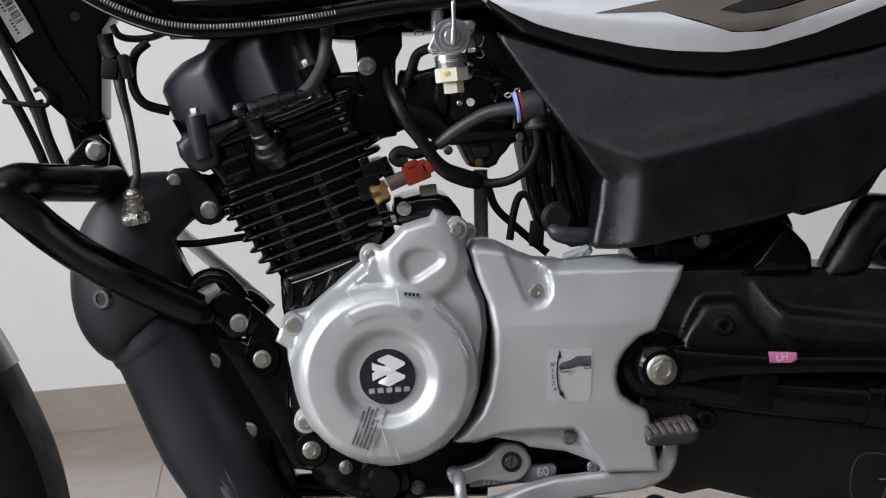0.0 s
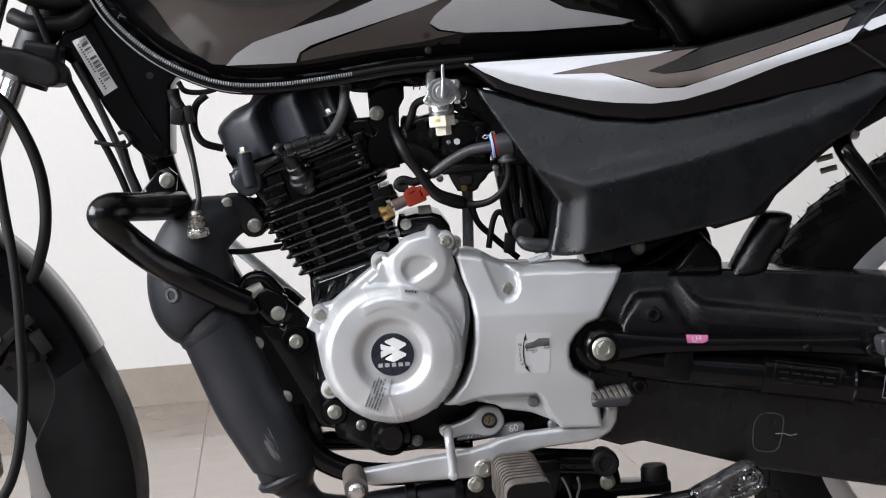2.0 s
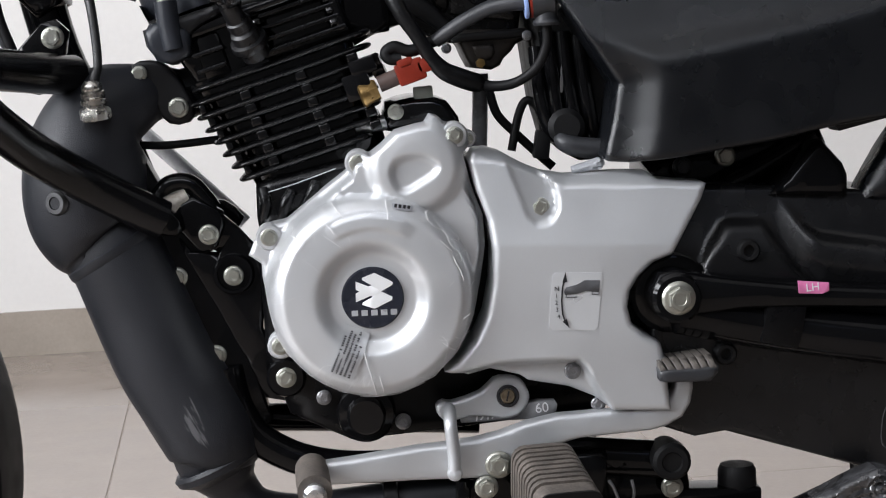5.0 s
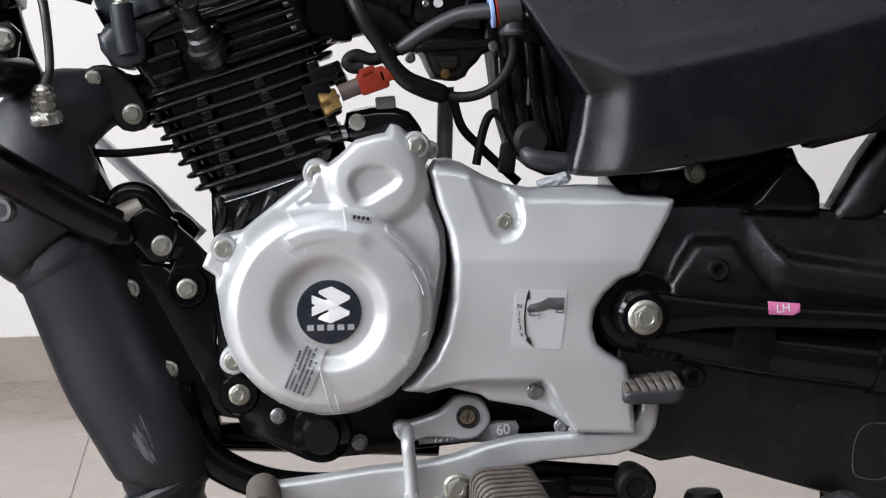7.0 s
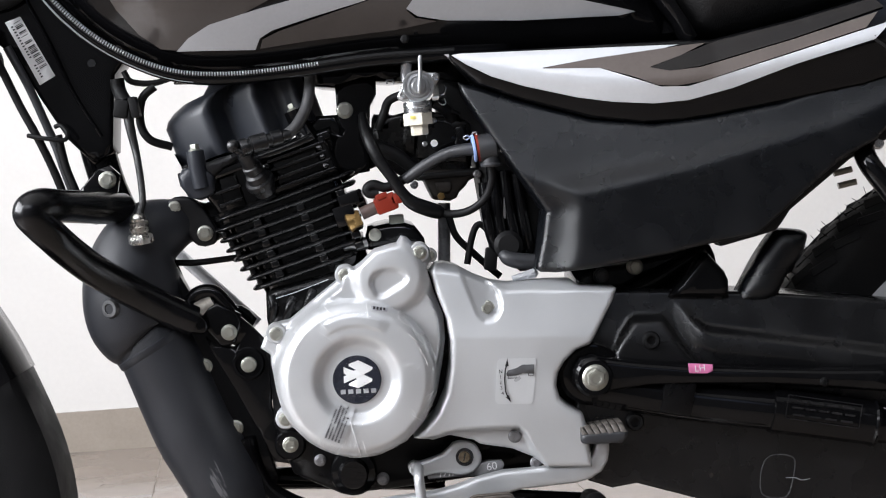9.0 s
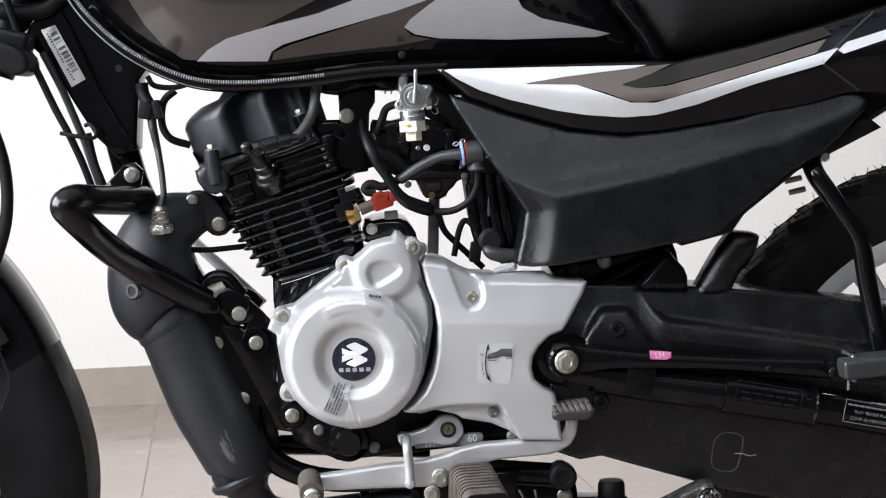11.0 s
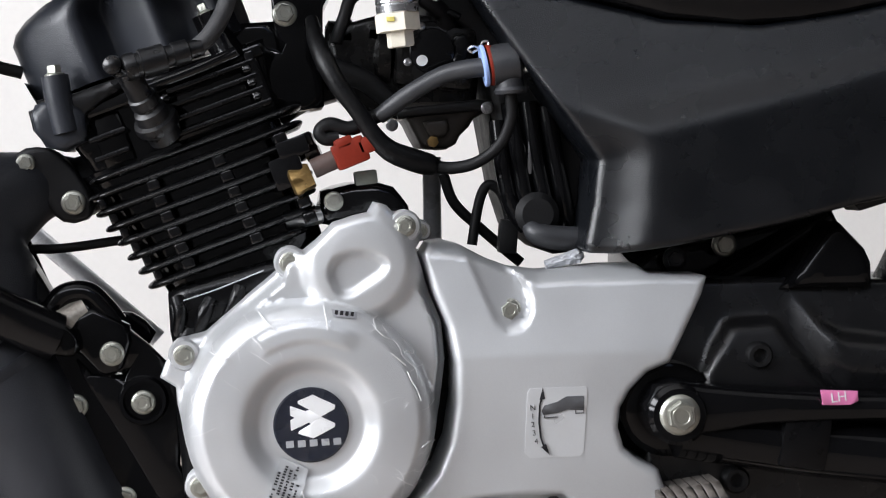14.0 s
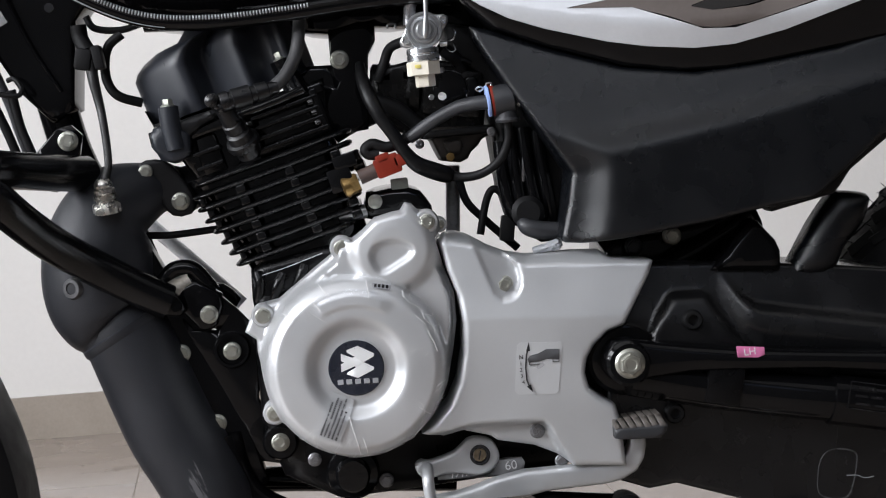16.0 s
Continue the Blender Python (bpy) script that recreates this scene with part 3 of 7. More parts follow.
# frame: head gusset, down tube, cradle tubes
part("head_gusset", relief([(-0.3442, 0.7768), (-0.3177, 0.8117), (-0.2905, 0.8563), (-0.2275, 0.852), (-0.1885, 0.7561), 
    (-0.2120, 0.7380), (-0.2195, 0.7280), (-0.2240, 0.6800), (-0.2262, 0.6526), (-0.2449, 0.6423), (-0.2690, 0.6677), 
    (-0.2935, 0.7099), (-0.3135, 0.7484)], -0.03, 0.03, 0.004, 0.008), GLOSS, bike, "gloss black pressed steel frame gusset")
part("down_tube", tube([(-0.2657, 0, 0.7617), (-0.2465, 0, 0.665), (-0.2298, 0, 0.6021), (-0.1952, 0, 0.5375), (-0.1475, 0, 0.4437), 
    (-0.1062, 0, 0.3494)], 0.0175, 16, 4), GLOSS, bike, "gloss black frame down tube")
part("gusset_weld", tube([(-0.3008, -0.034, 0.8071), (-0.2799, -0.034, 0.7624), (-0.2589, -0.034, 0.7108), (-0.2355, -0.034, 0.6688)], 0.0016, 8, 6), GLOSS, bike)
# Solid black disc that paints the shade inside a small hole.
part("hole_shade_disc", lathe([(0.004, 0.0), (0.004, -0.0006)], (-0.2408, -0.0302, 0.7403), (0, 1, 0), 16), INK, bike)
vin = part("identity_sticker", relief([(-0.3214, 0.7839), (-0.3063, 0.7889), (-0.2765, 0.73), (-0.2919, 0.7217)], -0.0312, -0.0302, 0.0004, 0.02), WHITE, bike, "white sticker with printed bars")
v0, v1 = np.array((-0.3167, 0.7823)), np.array((-0.2875, 0.7254))
dv = (v1 - v0)
av = math.atan2(dv[1], dv[0])
nv = np.array([-math.sin(av), math.cos(av)])
rng = random.Random(4)
bars = []
for k in range(34):
    t = 0.03 + 0.8 * k / 34
    if rng.random() < 0.72:
        c = v0 + dv * t + nv * 0.0068
        bars.append(flat_bar(c, av, 0.0010 * rng.choice((0.5, 0.9, 1.3)), 0.0075, -0.0312))
for k in range(19):
    if k in (12, 13):
        continue
    c = v0 + dv * (0.06 + 0.048 * k) + nv * 0.0005
    bars.append(flat_bar(c, av, 0.0014, 0.0022, -0.0312, 0.0003))
part("print", bars, INK, vin)

# fuel tank
TANK_LOW = [(-0.3526, 0.9615), (-0.3098, 0.9032), (-0.2898, 0.8452), (-0.2688, 0.8041), (-0.2359, 0.7671), 
    (-0.1965, 0.739), (-0.1507, 0.7206), (-0.0983, 0.7159), (-0.0395, 0.7192), (0.0314, 0.7257), (0.1143, 0.7276), 
    (0.2332, 0.7261), (0.3169, 0.7281), (0.3321, 0.7335), (0.3235, 0.7503), (0.2887, 0.7927), (0.2367, 0.847), 
    (0.1204, 0.9085), (-0.0533, 0.9536), (-0.2255, 0.981)]


def tank_shape(x, z, d):
    up = ss(0.0, 0.10, d)
    return 0.045 * up ** 0.8 - 0.02 * ss(0.75, 0.95, z)


tank = part("fuel_tank", relief(TANK_LOW, -0.085, 0.10, 0.02, 0.007, tank_shape, 3), GLOSS, bike, "gloss black fuel tank with silver and bronze stripes")


def drape(outline, yfun, off=0.0026, res=0.005, smooth=0):
    """A thin printed sheet laid on the face y = yfun(x, z)."""
    v, f = relief(outline, 0.0, 0.0, 1e-5, res, None, smooth)
    m = len(v)
    x = np.array([p[0] for p in v])
    z = np.array([p[2] for p in v])
    y = yfun(x, z)
    rim = len(dense(spline(outline, smooth, True) if smooth else np.array(outline, float), res))
    k = m - 2 * rim
    y[:k] -= off
    return [(a, b, c) for a, b, c in zip(x, y, z)], f


TANK_POLY = spline(TANK_LOW, 3, True)


def tank_face(x, z):
    d = edge_distance(np.stack([x, z], 1), TANK_POLY)
    k = np.clip(d / 0.02, 0, 1)
    return -0.085 + 0.02 * (1 - np.sqrt(np.maximum(0, 1 - (1 - k) ** 2))) - tank_shape(x, z, d)


part("stripe", drape([(-0.2366, 0.8309), (-0.2176, 0.8074), (-0.2043, 0.7839), (-0.1853, 0.7603), (-0.1657, 0.7457), 
    (-0.1513, 0.7441), (-0.0597, 0.7852), (0.0232, 0.8231), (-0.0224, 0.8475), (-0.1724, 0.8519)], tank_face), DECALT, tank, "dark bronze tank stripe")
part("stripe", drape([(-0.1514, 0.743), (-0.1393, 0.7541), (-0.1186, 0.765), (-0.0717, 0.7769), (-0.0248, 0.787), (0.0224, 0.8029), 
    (0.1167, 0.826), (0.1753, 0.8243), (0.0569, 0.7873), (-0.0256, 0.7667), (-0.0609, 0.7574), (-0.0728, 0.7508), 
    (-0.0778, 0.7406)], tank_face, 0.0029), DECALG, tank, "pale grey tank stripe")
part("stripe", drape([(-0.0731, 0.7416), (-0.0705, 0.7496), (-0.0551, 0.7561), (0.0569, 0.7873), (0.1161, 0.8087), (0.0922, 0.7932), 
    (0.0711, 0.7764), (0.0656, 0.7696), (0.0735, 0.7624), (0.0939, 0.7583), (0.0556, 0.7525), (-0.0264, 0.7464)], tank_face, 0.0027), DECALT, tank, "dark bronze tank stripe")
part("stripe", drape([(0.0656, 0.7708), (0.0718, 0.7787), (0.0922, 0.7932), (0.1161, 0.8087), (0.1777, 0.8068), (0.1888, 0.7867), 
    (0.2091, 0.7756), (0.2385, 0.7688), (0.2825, 0.7581), (0.2677, 0.755), (0.1731, 0.7551), (0.1027, 0.7586), 
    (0.0765, 0.7635)], tank_face, 0.0031), DECALG, tank, "pale grey tank stripe")
# beaded trim round the lower seam
seam = spline([(-0.2917, -0.093, 0.8462), (-0.2706, -0.093, 0.8037), (-0.2374, -0.093, 0.7664), (-0.1978, -0.093, 0.7388), 
    (-0.1517, -0.093, 0.7202), (-0.0989, -0.093, 0.7155), (-0.0397, -0.093, 0.7188), (0.0316, -0.093, 0.7253), 
    (0.109, -0.093, 0.7269)], 10)
part("seam_lip", tube(seam, 0.0065, 10, 1), GLOSS, tank, "gloss black rolled tank seam")
trim = part("seam_beading", tube([(p[0], p[1] - 0.0060, p[2] + 0.0035) for p in seam], 0.0028, 8, 1), RUBBER, tank, "clear beaded edge trim")
ln = np.r_[0, np.cumsum(np.linalg.norm(np.diff(seam, axis=0), axis=1))]
beads = []
for s in np.arange(0.0, ln[-1] * 0.72, 0.0026):
    p = [np.interp(s, ln, seam[:, k]) for k in range(3)]
    i = min(np.searchsorted(ln, s), len(seam) - 2)
    d = seam[i + 1] - seam[i]
    beads.append(rbox((p[0], p[1] - 0.0082, p[2] + 0.0040), (0.0015, 0.0024, 0.0044), (0, -math.degrees(math.atan2(d[2], d[0])), 0), 0.0007, 1))
tan = np.gradient(seam, axis=0)
tan /= np.linalg.norm(tan, axis=1)[:, None]
lip = [(p[0] + 0.0052 * t[2], p[1] - 0.0062, p[2] - 0.0052 * t[0] + 0.0010) for p, t in zip(seam, tan)][:int(len(seam) * 0.55)]
part("clear_lip", tube([(*p, 0.0012 * (1 - 0.7 * k / len(lip))) for k, p in enumerate(lip)], 0.0012, 8, 1), mat("clear_edge_plastic", (0.26, 0.27, 0.28), 0.14, 0.3, 0.3, 120.0), tank, "clear plastic edge of the trim")
tagged(part("bead", beads, mat("translucent_beading", (0.30, 0.31, 0.32), 0.22, 0.3, 0.2, 200.0), tank, "rows of small clear beads"), kind="stuff")
part("tank_bottom", relief([(-0.2777, 0.8176), (-0.2392, 0.7646), (-0.1993, 0.7374), (-0.1528, 0.7193), (-0.0998, 0.7127), 
    (-0.0402, 0.7155), (0.0317, 0.7232), (0.1157, 0.7246), (0.1758, 0.7238), (0.177, 0.762), (-0.1794, 0.7851)], -0.083, 0.08, 0.01, 0.02), GLOSS, tank)
bolt(tank, (0.0625, -0.112, 0.7426), 0.0040, RUBBER)

# seat
SEAT = [(0.2851, 0.7984), (0.3052, 0.7684), (0.3283, 0.7382), (0.343, 0.7283), (0.376, 0.7295), (0.4303, 0.7408), 
    (0.5029, 0.7574), (0.5745, 0.7777), (0.6548, 0.8018), (0.7161, 0.8503), (0.4153, 0.8823), (0.2597, 0.8459)]
part("seat", relief(SEAT, -0.105, 0.105, 0.03, 0.012, lambda x, z, d: 0.02 * ss(0.0, 0.06, d), 3), SEATV, bike, "black vinyl seat with grained cover")
part("seat_bracket", relief([(0.2864, 0.7901), (0.3015, 0.7955), (0.339, 0.7334), (0.3328, 0.7265), (0.3239, 0.7327), (0.3182, 0.746)], -0.113, -0.06, 0.003, 0.02), GLOSS, bike)

# side cover: painted upper half, matt lower half
UP = [(0.0981, 0.7264), (0.1128, 0.7277), (0.1714, 0.7275), (0.3157, 0.728), (0.3482, 0.7264), (0.4257, 0.7414), 
    (0.5035, 0.76), (0.5683, 0.7778), (0.6599, 0.8061), (0.6834, 0.7555), (0.567, 0.685), (0.5262, 0.6864), 
    (0.4901, 0.6764), (0.4062, 0.6634), (0.3465, 0.6549), (0.3167, 0.6518), (0.2812, 0.6519), (0.2341, 0.6594), 
    (0.1699, 0.6797), (0.1293, 0.6963), (0.1094, 0.7144)]


def up_shape(x, z, d):
    return 0.012 * ss(0.0, 0.05, d) + 0.03 * (x - 0.1)


UP_POLY = np.array(UP)


def up_face(x, z):
    d = edge_distance(np.stack([x, z], 1), UP_POLY)
    k = np.clip(d / 0.006, 0, 1)
    return -0.118 + 0.006 * (1 - np.sqrt(np.maximum(0, 1 - (1 - k) ** 2))) - up_shape(x, z, d)


side = part("side_cover", relief(UP, -0.118, 0.0, 0.006, 0.005, up_shape), GLOSS, bike, "gloss black side cover with white and bronze stripes")
part("stripe", drape([(0.1045, 0.725), (0.1127, 0.7259), (0.3162, 0.7233), (0.3007, 0.7203), (0.2297, 0.7139), (0.1884, 0.7083), 
    (0.2413, 0.7054), (0.2763, 0.6925), (0.2968, 0.6848), (0.3235, 0.6839), (0.4071, 0.7057), (0.515, 0.7344), 
    (0.498, 0.7179), (0.4248, 0.6992), (0.3649, 0.6801), (0.3231, 0.671), (0.2905, 0.6697), (0.2522, 0.6734), 
    (0.2199, 0.6792), (0.1703, 0.6926), (0.1413, 0.7029), (0.1182, 0.7153)], up_face), DECALW, side, "silver white side stripe")
part("stripe", drape([(0.1884, 0.7077), (0.2297, 0.7139), (0.3185, 0.7221), (0.3422, 0.7236), (0.3183, 0.7133), (0.2884, 0.7038), 
    (0.3061, 0.6991), (0.3357, 0.701), (0.4253, 0.7227), (0.5032, 0.7436), (0.491, 0.7293), (0.4071, 0.7068), 
    (0.3354, 0.6876), (0.3116, 0.6848), (0.2939, 0.6866), (0.2705, 0.6962), (0.2413, 0.7054)], up_face, 0.0029), DECALB, side, "bronze side stripe")
part("stripe", drape([(0.2884, 0.7032), (0.3183, 0.7133), (0.3481, 0.7234), (0.4257, 0.739), (0.5005, 0.7566), (0.5093, 0.7481), 
    (0.4253, 0.7238), (0.3358, 0.7022), (0.3061, 0.6991)], up_face, 0.0032), mat("dark_bronze_decal", (0.020, 0.018, 0.017), 0.40, 0.1, 0.1, 30.0, spec=0.22), side, "dark bronze side stripe")
part("panel_gap", tube([(p[0], float(up_face(np.array([p[0]]), np.array([p[1]]))[0]) - 0.0005, p[1]) for p in [(0.5545, 0.7701), (0.5272, 0.7475), (0.5041, 0.7271), (0.498, 0.7191), (0.5086, 0.7111), (0.5382, 0.6895)]], 0.0016, 6, 4), INK, side)
part("stripe", drape([(0.5138, 0.7315), (0.5241, 0.74), (0.568, 0.7521), (0.5993, 0.7616), (0.5991, 0.7511), (0.551, 0.7374), 
    (0.5197, 0.7278)], up_face, 0.0029), DECALW, side, "silver white tail stripe")

LOW = [(0.1107, 0.6997), (0.1286, 0.6951), (0.1689, 0.6792), (0.2328, 0.6584), (0.2914, 0.6505), (0.3446, 0.6545), 
    (0.4099, 0.6640), (0.4620, 0.6795), (0.494, 0.6865), (0.5266, 0.6880), (0.5400, 0.6860), (0.5485, 0.6800), (0.5439, 0.6675), (0.5213, 0.6452), (0.4989, 0.6253), (0.4607, 0.6059), 
    (0.4165, 0.5713), (0.3866, 0.5465), (0.3788, 0.5421), (0.3418, 0.5376), (0.2941, 0.5288), (0.2229, 0.5198), 
    (0.1904, 0.5175), (0.1763, 0.5186), (0.1728, 0.5217), (0.1802, 0.5497), (0.1845, 0.5753), (0.1554, 0.6209), 
    (0.1304, 0.6614), (0.1138, 0.6892)]
CREASE = [(0.150, 0.585), (0.217, 0.5905), (0.259, 0.597), (0.324, 0.609), (0.389, 0.624), (0.455, 0.639), (0.52, 0.662), (0.56, 0.682)]
LEFT = [(0.1107, 0.6997), (0.1304, 0.6614), (0.1554, 0.6209), (0.1845, 0.5753), (0.1802, 0.5497), (0.1728, 0.5217)]


def low_shape(x, z, d):
    """An upper face with a shoulder along the crease, an upright lower face and a bevel along the front edge."""
    c = np.array(CREASE)
    up = z - np.interp(x, c[:, 0], c[:, 1])
    far = 1 - 0.30 * ss(0.25, 0.66, x)
    wide = 0.019 - 0.012 * ss(0.20, 0.55, x)
    front = line_dist(x, z, LEFT)

    def blend(a, b, k):
        return np.log(np.exp(k * a) + np.exp(k * b)) / k

    shoulder = blend((0.046 - 0.62 * up) * far, (0.046 - 0.34 * wide - 0.28 * up) * far, 1 / 0.0012)
    bevel = blend(0.0288 + 0.57 * front, 0.0332 + 0.27 * front, 1 / 0.0010)
    lower = (0.046 - 0.03 * up) * far
    return np.maximum(-blend(blend(-shoulder, -lower, 1 / 0.0011), -bevel, 1 / 0.0012), 0)


part("lower_side_cover", relief(LOW, -0.096, 0.0, 0.004, 0.0028, low_shape), MATT, bike, "matt dark grey plastic lower side cover")

# ---- engine ----
CX, CZ = 0.0, 0.4301
COVER = [(-0.0894, 0.4608), (-0.0854, 0.4698), (-0.081, 0.4784), (-0.0724, 0.4824), (-0.0607, 0.4847), 
    (-0.0336, 0.5055), (-0.015, 0.5189), (-0.0134, 0.5281), (-0.0061, 0.5327), (0.0029, 0.5306), (0.0113, 0.5365), 
    (0.0227, 0.5467), (0.0368, 0.5503), (0.0448, 0.5516), (0.0489, 0.5578), (0.0544, 0.5564), (0.0587, 0.5515), 
    (0.0678, 0.5499), (0.0766, 0.5427), (0.0761, 0.5362), (0.0701, 0.5293), (0.0759, 0.5074), (0.0844, 0.4825), 
    (0.0851, 0.459), (0.0799, 0.4312), (0.0736, 0.4082), (0.0608, 0.3856), (0.0447, 0.3699), (0.0214, 0.3575), 
    (-0.0024, 0.3519), (-0.0263, 0.3581), (-0.0477, 0.3697), (-0.0606, 0.384), (-0.0708, 0.3838), 
    (-0.0767, 0.3918), (-0.0752, 0.3988), (-0.0722, 0.4018), (-0.0764, 0.42), (-0.0801, 0.4437), (-0.0802, 0.454)]
BULGE = (0.0355, 0.5228)
DISH = spline([(0.0164, 0.5170), (0.0195, 0.5262), (0.0292, 0.5305), (0.0415, 0.5300), (0.0500, 0.5255), (0.0527, 0.5205), (0.0490, 0.5152), (0.0390, 0.5092), (0.0287, 0.5038), (0.0212, 0.5060)], 4, True)


def cover_shape(x, z, d):
    r = np.hypot(x - CX, z - CZ)
    drum = np.interp(r, [0, 0.0235, 0.0245, 0.0310, 0.0330, 0.0382, 0.0398, 0.0415, 0.0440, 0.0500, 0.0630, 0.0642, 0.0655, 0.0700, 0.0712, 0.0722, 0.0742, 0.0765, 0.079],
                     [0.0400, 0.0400, 0.0396, 0.0398, 0.0408, 0.0455, 0.0466, 0.0472, 0.0474, 0.0472, 0.0462, 0.0459, 0.0450, 0.0405, 0.0388, 0.0365, 0.0290, 0.0150, 0.004])
    # raised arc on the upper front of the drum
    ang = np.degrees(np.arctan2(z - CZ, x - CX))
    drum = drum + 0.0015 * ss(0.0490, 0.0512, r) * (1 - ss(0.0590, 0.0612, r)) * ss(54, 68, ang) * (1 - ss(112, 124, ang))
    rb = np.hypot(x - BULGE[0], z - BULGE[1])
    bulge = np.interp(rb, [0, 0.018, 0.0265, 0.0285, 0.031, 0.0365, 0.0385, 0.042, 0.048], [0.0350, 0.0349, 0.0340, 0.0334, 0.0318, 0.0262, 0.0235, 0.0140, 0.004])
    bulge = bulge - 0.0046 * ss(-0.0012, 0.0042, poly_sd(x, z, DISH))
    # body between drum and bulge, falling off towards the split line
    body = 0.027 * ss(0.002, 0.007, d) * ss(-0.055, -0.025, x) * ss(0.010, 0.022, x + 0.9 * (z - CZ) + 0.01)
    flange = 0.0045 * ss(0.0, 0.002, d)
    k = 1 / 0.0007
    return np.log(np.exp(k * drum) + np.exp(k * bulge) + np.exp(k * body) + np.exp(k * flange)) / k - 0.0006


cover = part("engine_cover", relief(COVER, -0.105, -0.07, 0.003, 0.0017, cover_shape, 0), SILVER, bike, "silver painted round engine cover under clear film", angle=60)
for px_, rr in (((-0.0057, -0.124, 0.5258), 0.0072), ((-0.0735, -0.112, 0.4738), 0.0072), ((0.0645, -0.134, 0.5433), 0.0072), ((-0.0696, -0.112, 0.3926), 0.0072), ((0.0751, -0.114, 0.5392), 0.0048)):
    bolt(cover, px_, rr, ZINC, "bolt", turn=17)
    part("bolt_boss", lathe([(1.36 * rr, 0.02), (1.36 * rr, 0.002), (1.18 * rr, 0.0)], px_, (0, 1, 0), 20), SILVER, cover)
badge = part("badge", lathe([(0.0225, 0.004), (0.0225, 0.0005), (0.0215, -0.0004), (0.0, -0.0004)], (CX, -0.1456, CZ), (0, 1, 0), 48), BADGE, cover, "round dark navy badge with a silver emblem")
mark = [relief([(-0.0069, 0.4451), (0.002, 0.4481), (0.0149, 0.441), (0.0144, 0.4387), (0.0061, 0.4346), (0.0142, 0.4302), 
    (0.0137, 0.4279), (0.0008, 0.4222), (-0.008, 0.4256), (-0.0072, 0.4272), (-0.0002, 0.4307), (-0.0012, 0.4318), 
    (-0.0122, 0.4276), (-0.0121, 0.434), (-0.0093, 0.4352), (-0.0119, 0.4367), (-0.0118, 0.4425), (-0.003, 0.4387), 
    (-0.0003, 0.4392), (-0.007, 0.4434)], -0.1467, -0.1456, 0.0003, 0.02)]
part("emblem", mark, WHITE, badge, "silver zigzag emblem")
nb = []
for k in range(5):
    c = np.array((-0.0134, 0.4196)) * (1 - k / 4) + np.array((0.0147, 0.4193)) * (k / 4)
    nb.append(flat_bar(c, math.radians(1), 0.0046, 0.0040, -0.1461, 0.0005))
part("lettering_bar", nb, mat("dim_silver_print", (0.45, 0.46, 0.48), 0.3, 0.3, 0.1, 60.0), badge)
# paper label partly under the badge
lab = part("paper_label", drape([(-0.0335, 0.3785), (-0.0172, 0.3722), (-0.0073, 0.3929), (-0.0035, 0.4040), (-0.0100, 0.4080), (-0.0195, 0.4120), (-0.0250, 0.3992)], lambda x, z: -0.106 - cover_shape(x, z, np.full(len(x), 0.05)), 0.0009, 0.003), mat("clear_printed_label", (0.50, 0.51, 0.52), 0.35, 0.3, 0.03, 60.0), cover, "small label with rows of print")
l0, l1 = np.array((-0.0262, 0.3765)), np.array((-0.0122, 0.4075))
lb = []
dl = l1 - l0
al = math.atan2(dl[1], dl[0])
nl = np.array([-math.sin(al), math.cos(al)])
for row in range(5):
    for k in range(22):
        if rng.random() < 0.14 or (row in (0, 4) and k > 17) or (row == 2 and k > 19):
            continue
        c = l0 + dl * (k + 0.5) / 22 + nl * (0.0064 - 0.0032 * row)
        yy = float(-0.108 - cover_shape(np.array([c[0]]), np.array([c[1]]), np.array([0.05]))[0])
        lb.append(flat_bar(c, al, 0.0010, 0.0017 if rng.random() < 0.8 else 0.0010, yy, 0.0003))
part("print", lb, INK, lab)
ds = part("date_sticker", drape([(0.0167, 0.498), (0.0321, 0.4946), (0.0312, 0.4912), (0.0174, 0.4941)], lambda x, z: -0.1055 - cover_shape(x, z, np.full(len(x), 0.05)), 0.0009, 0.002), DECALG, cover)
part("print", [flat_bar((0.0195 + 0.0031 * k, 0.4960 - 0.0006 * k), -0.2, 0.0019, 0.0026, -0.1075 - float(cover_shape(np.array([0.0195 + 0.0031 * k]), np.array([0.496 - 0.0006 * k]), np.array([0.05]))[0]), 0.0003) for k in range(4)], INK, ds)

# crankcase behind the covers
part("crankcase", [relief([(-0.0799, 0.5042), (-0.0545, 0.4926), (-0.0146, 0.5136), (0.0154, 0.5306), (0.0818, 0.5208), (0.1092, 0.4994), 
    (0.1621, 0.4954), (0.2283, 0.471), (0.2277, 0.3832), (0.2356, 0.3532), (0.1702, 0.324), (0.0479, 0.3142), 
    (-0.0203, 0.3099), (-0.0668, 0.3333), (-0.0825, 0.3786), (-0.0837, 0.4369)], -0.078, 0.10, 0.01, 0.02),
                   relief([(-0.0736, 0.3651), (-0.046, 0.3508), (0.0013, 0.3421), (0.0599, 0.3544), (0.1462, 0.3475), (0.1732, 0.316), 
    (0.1433, 0.3180), (0.0273, 0.3190), (-0.0280, 0.3290)], -0.075, 0.09, 0.008, 0.02)], CASEM, bike, "black enamelled crankcase")
part("crankcase_neck", relief([(-0.0833, 0.5092), (-0.072, 0.5132), (-0.0137, 0.5256), (-0.004, 0.5272), (-0.0099, 0.5133), (-0.0347, 0.5007), 
    (-0.0627, 0.4797), (-0.0822, 0.4745), (-0.0837, 0.4852)], -0.075, 0.07, 0.006, 0.012), FINM, bike)
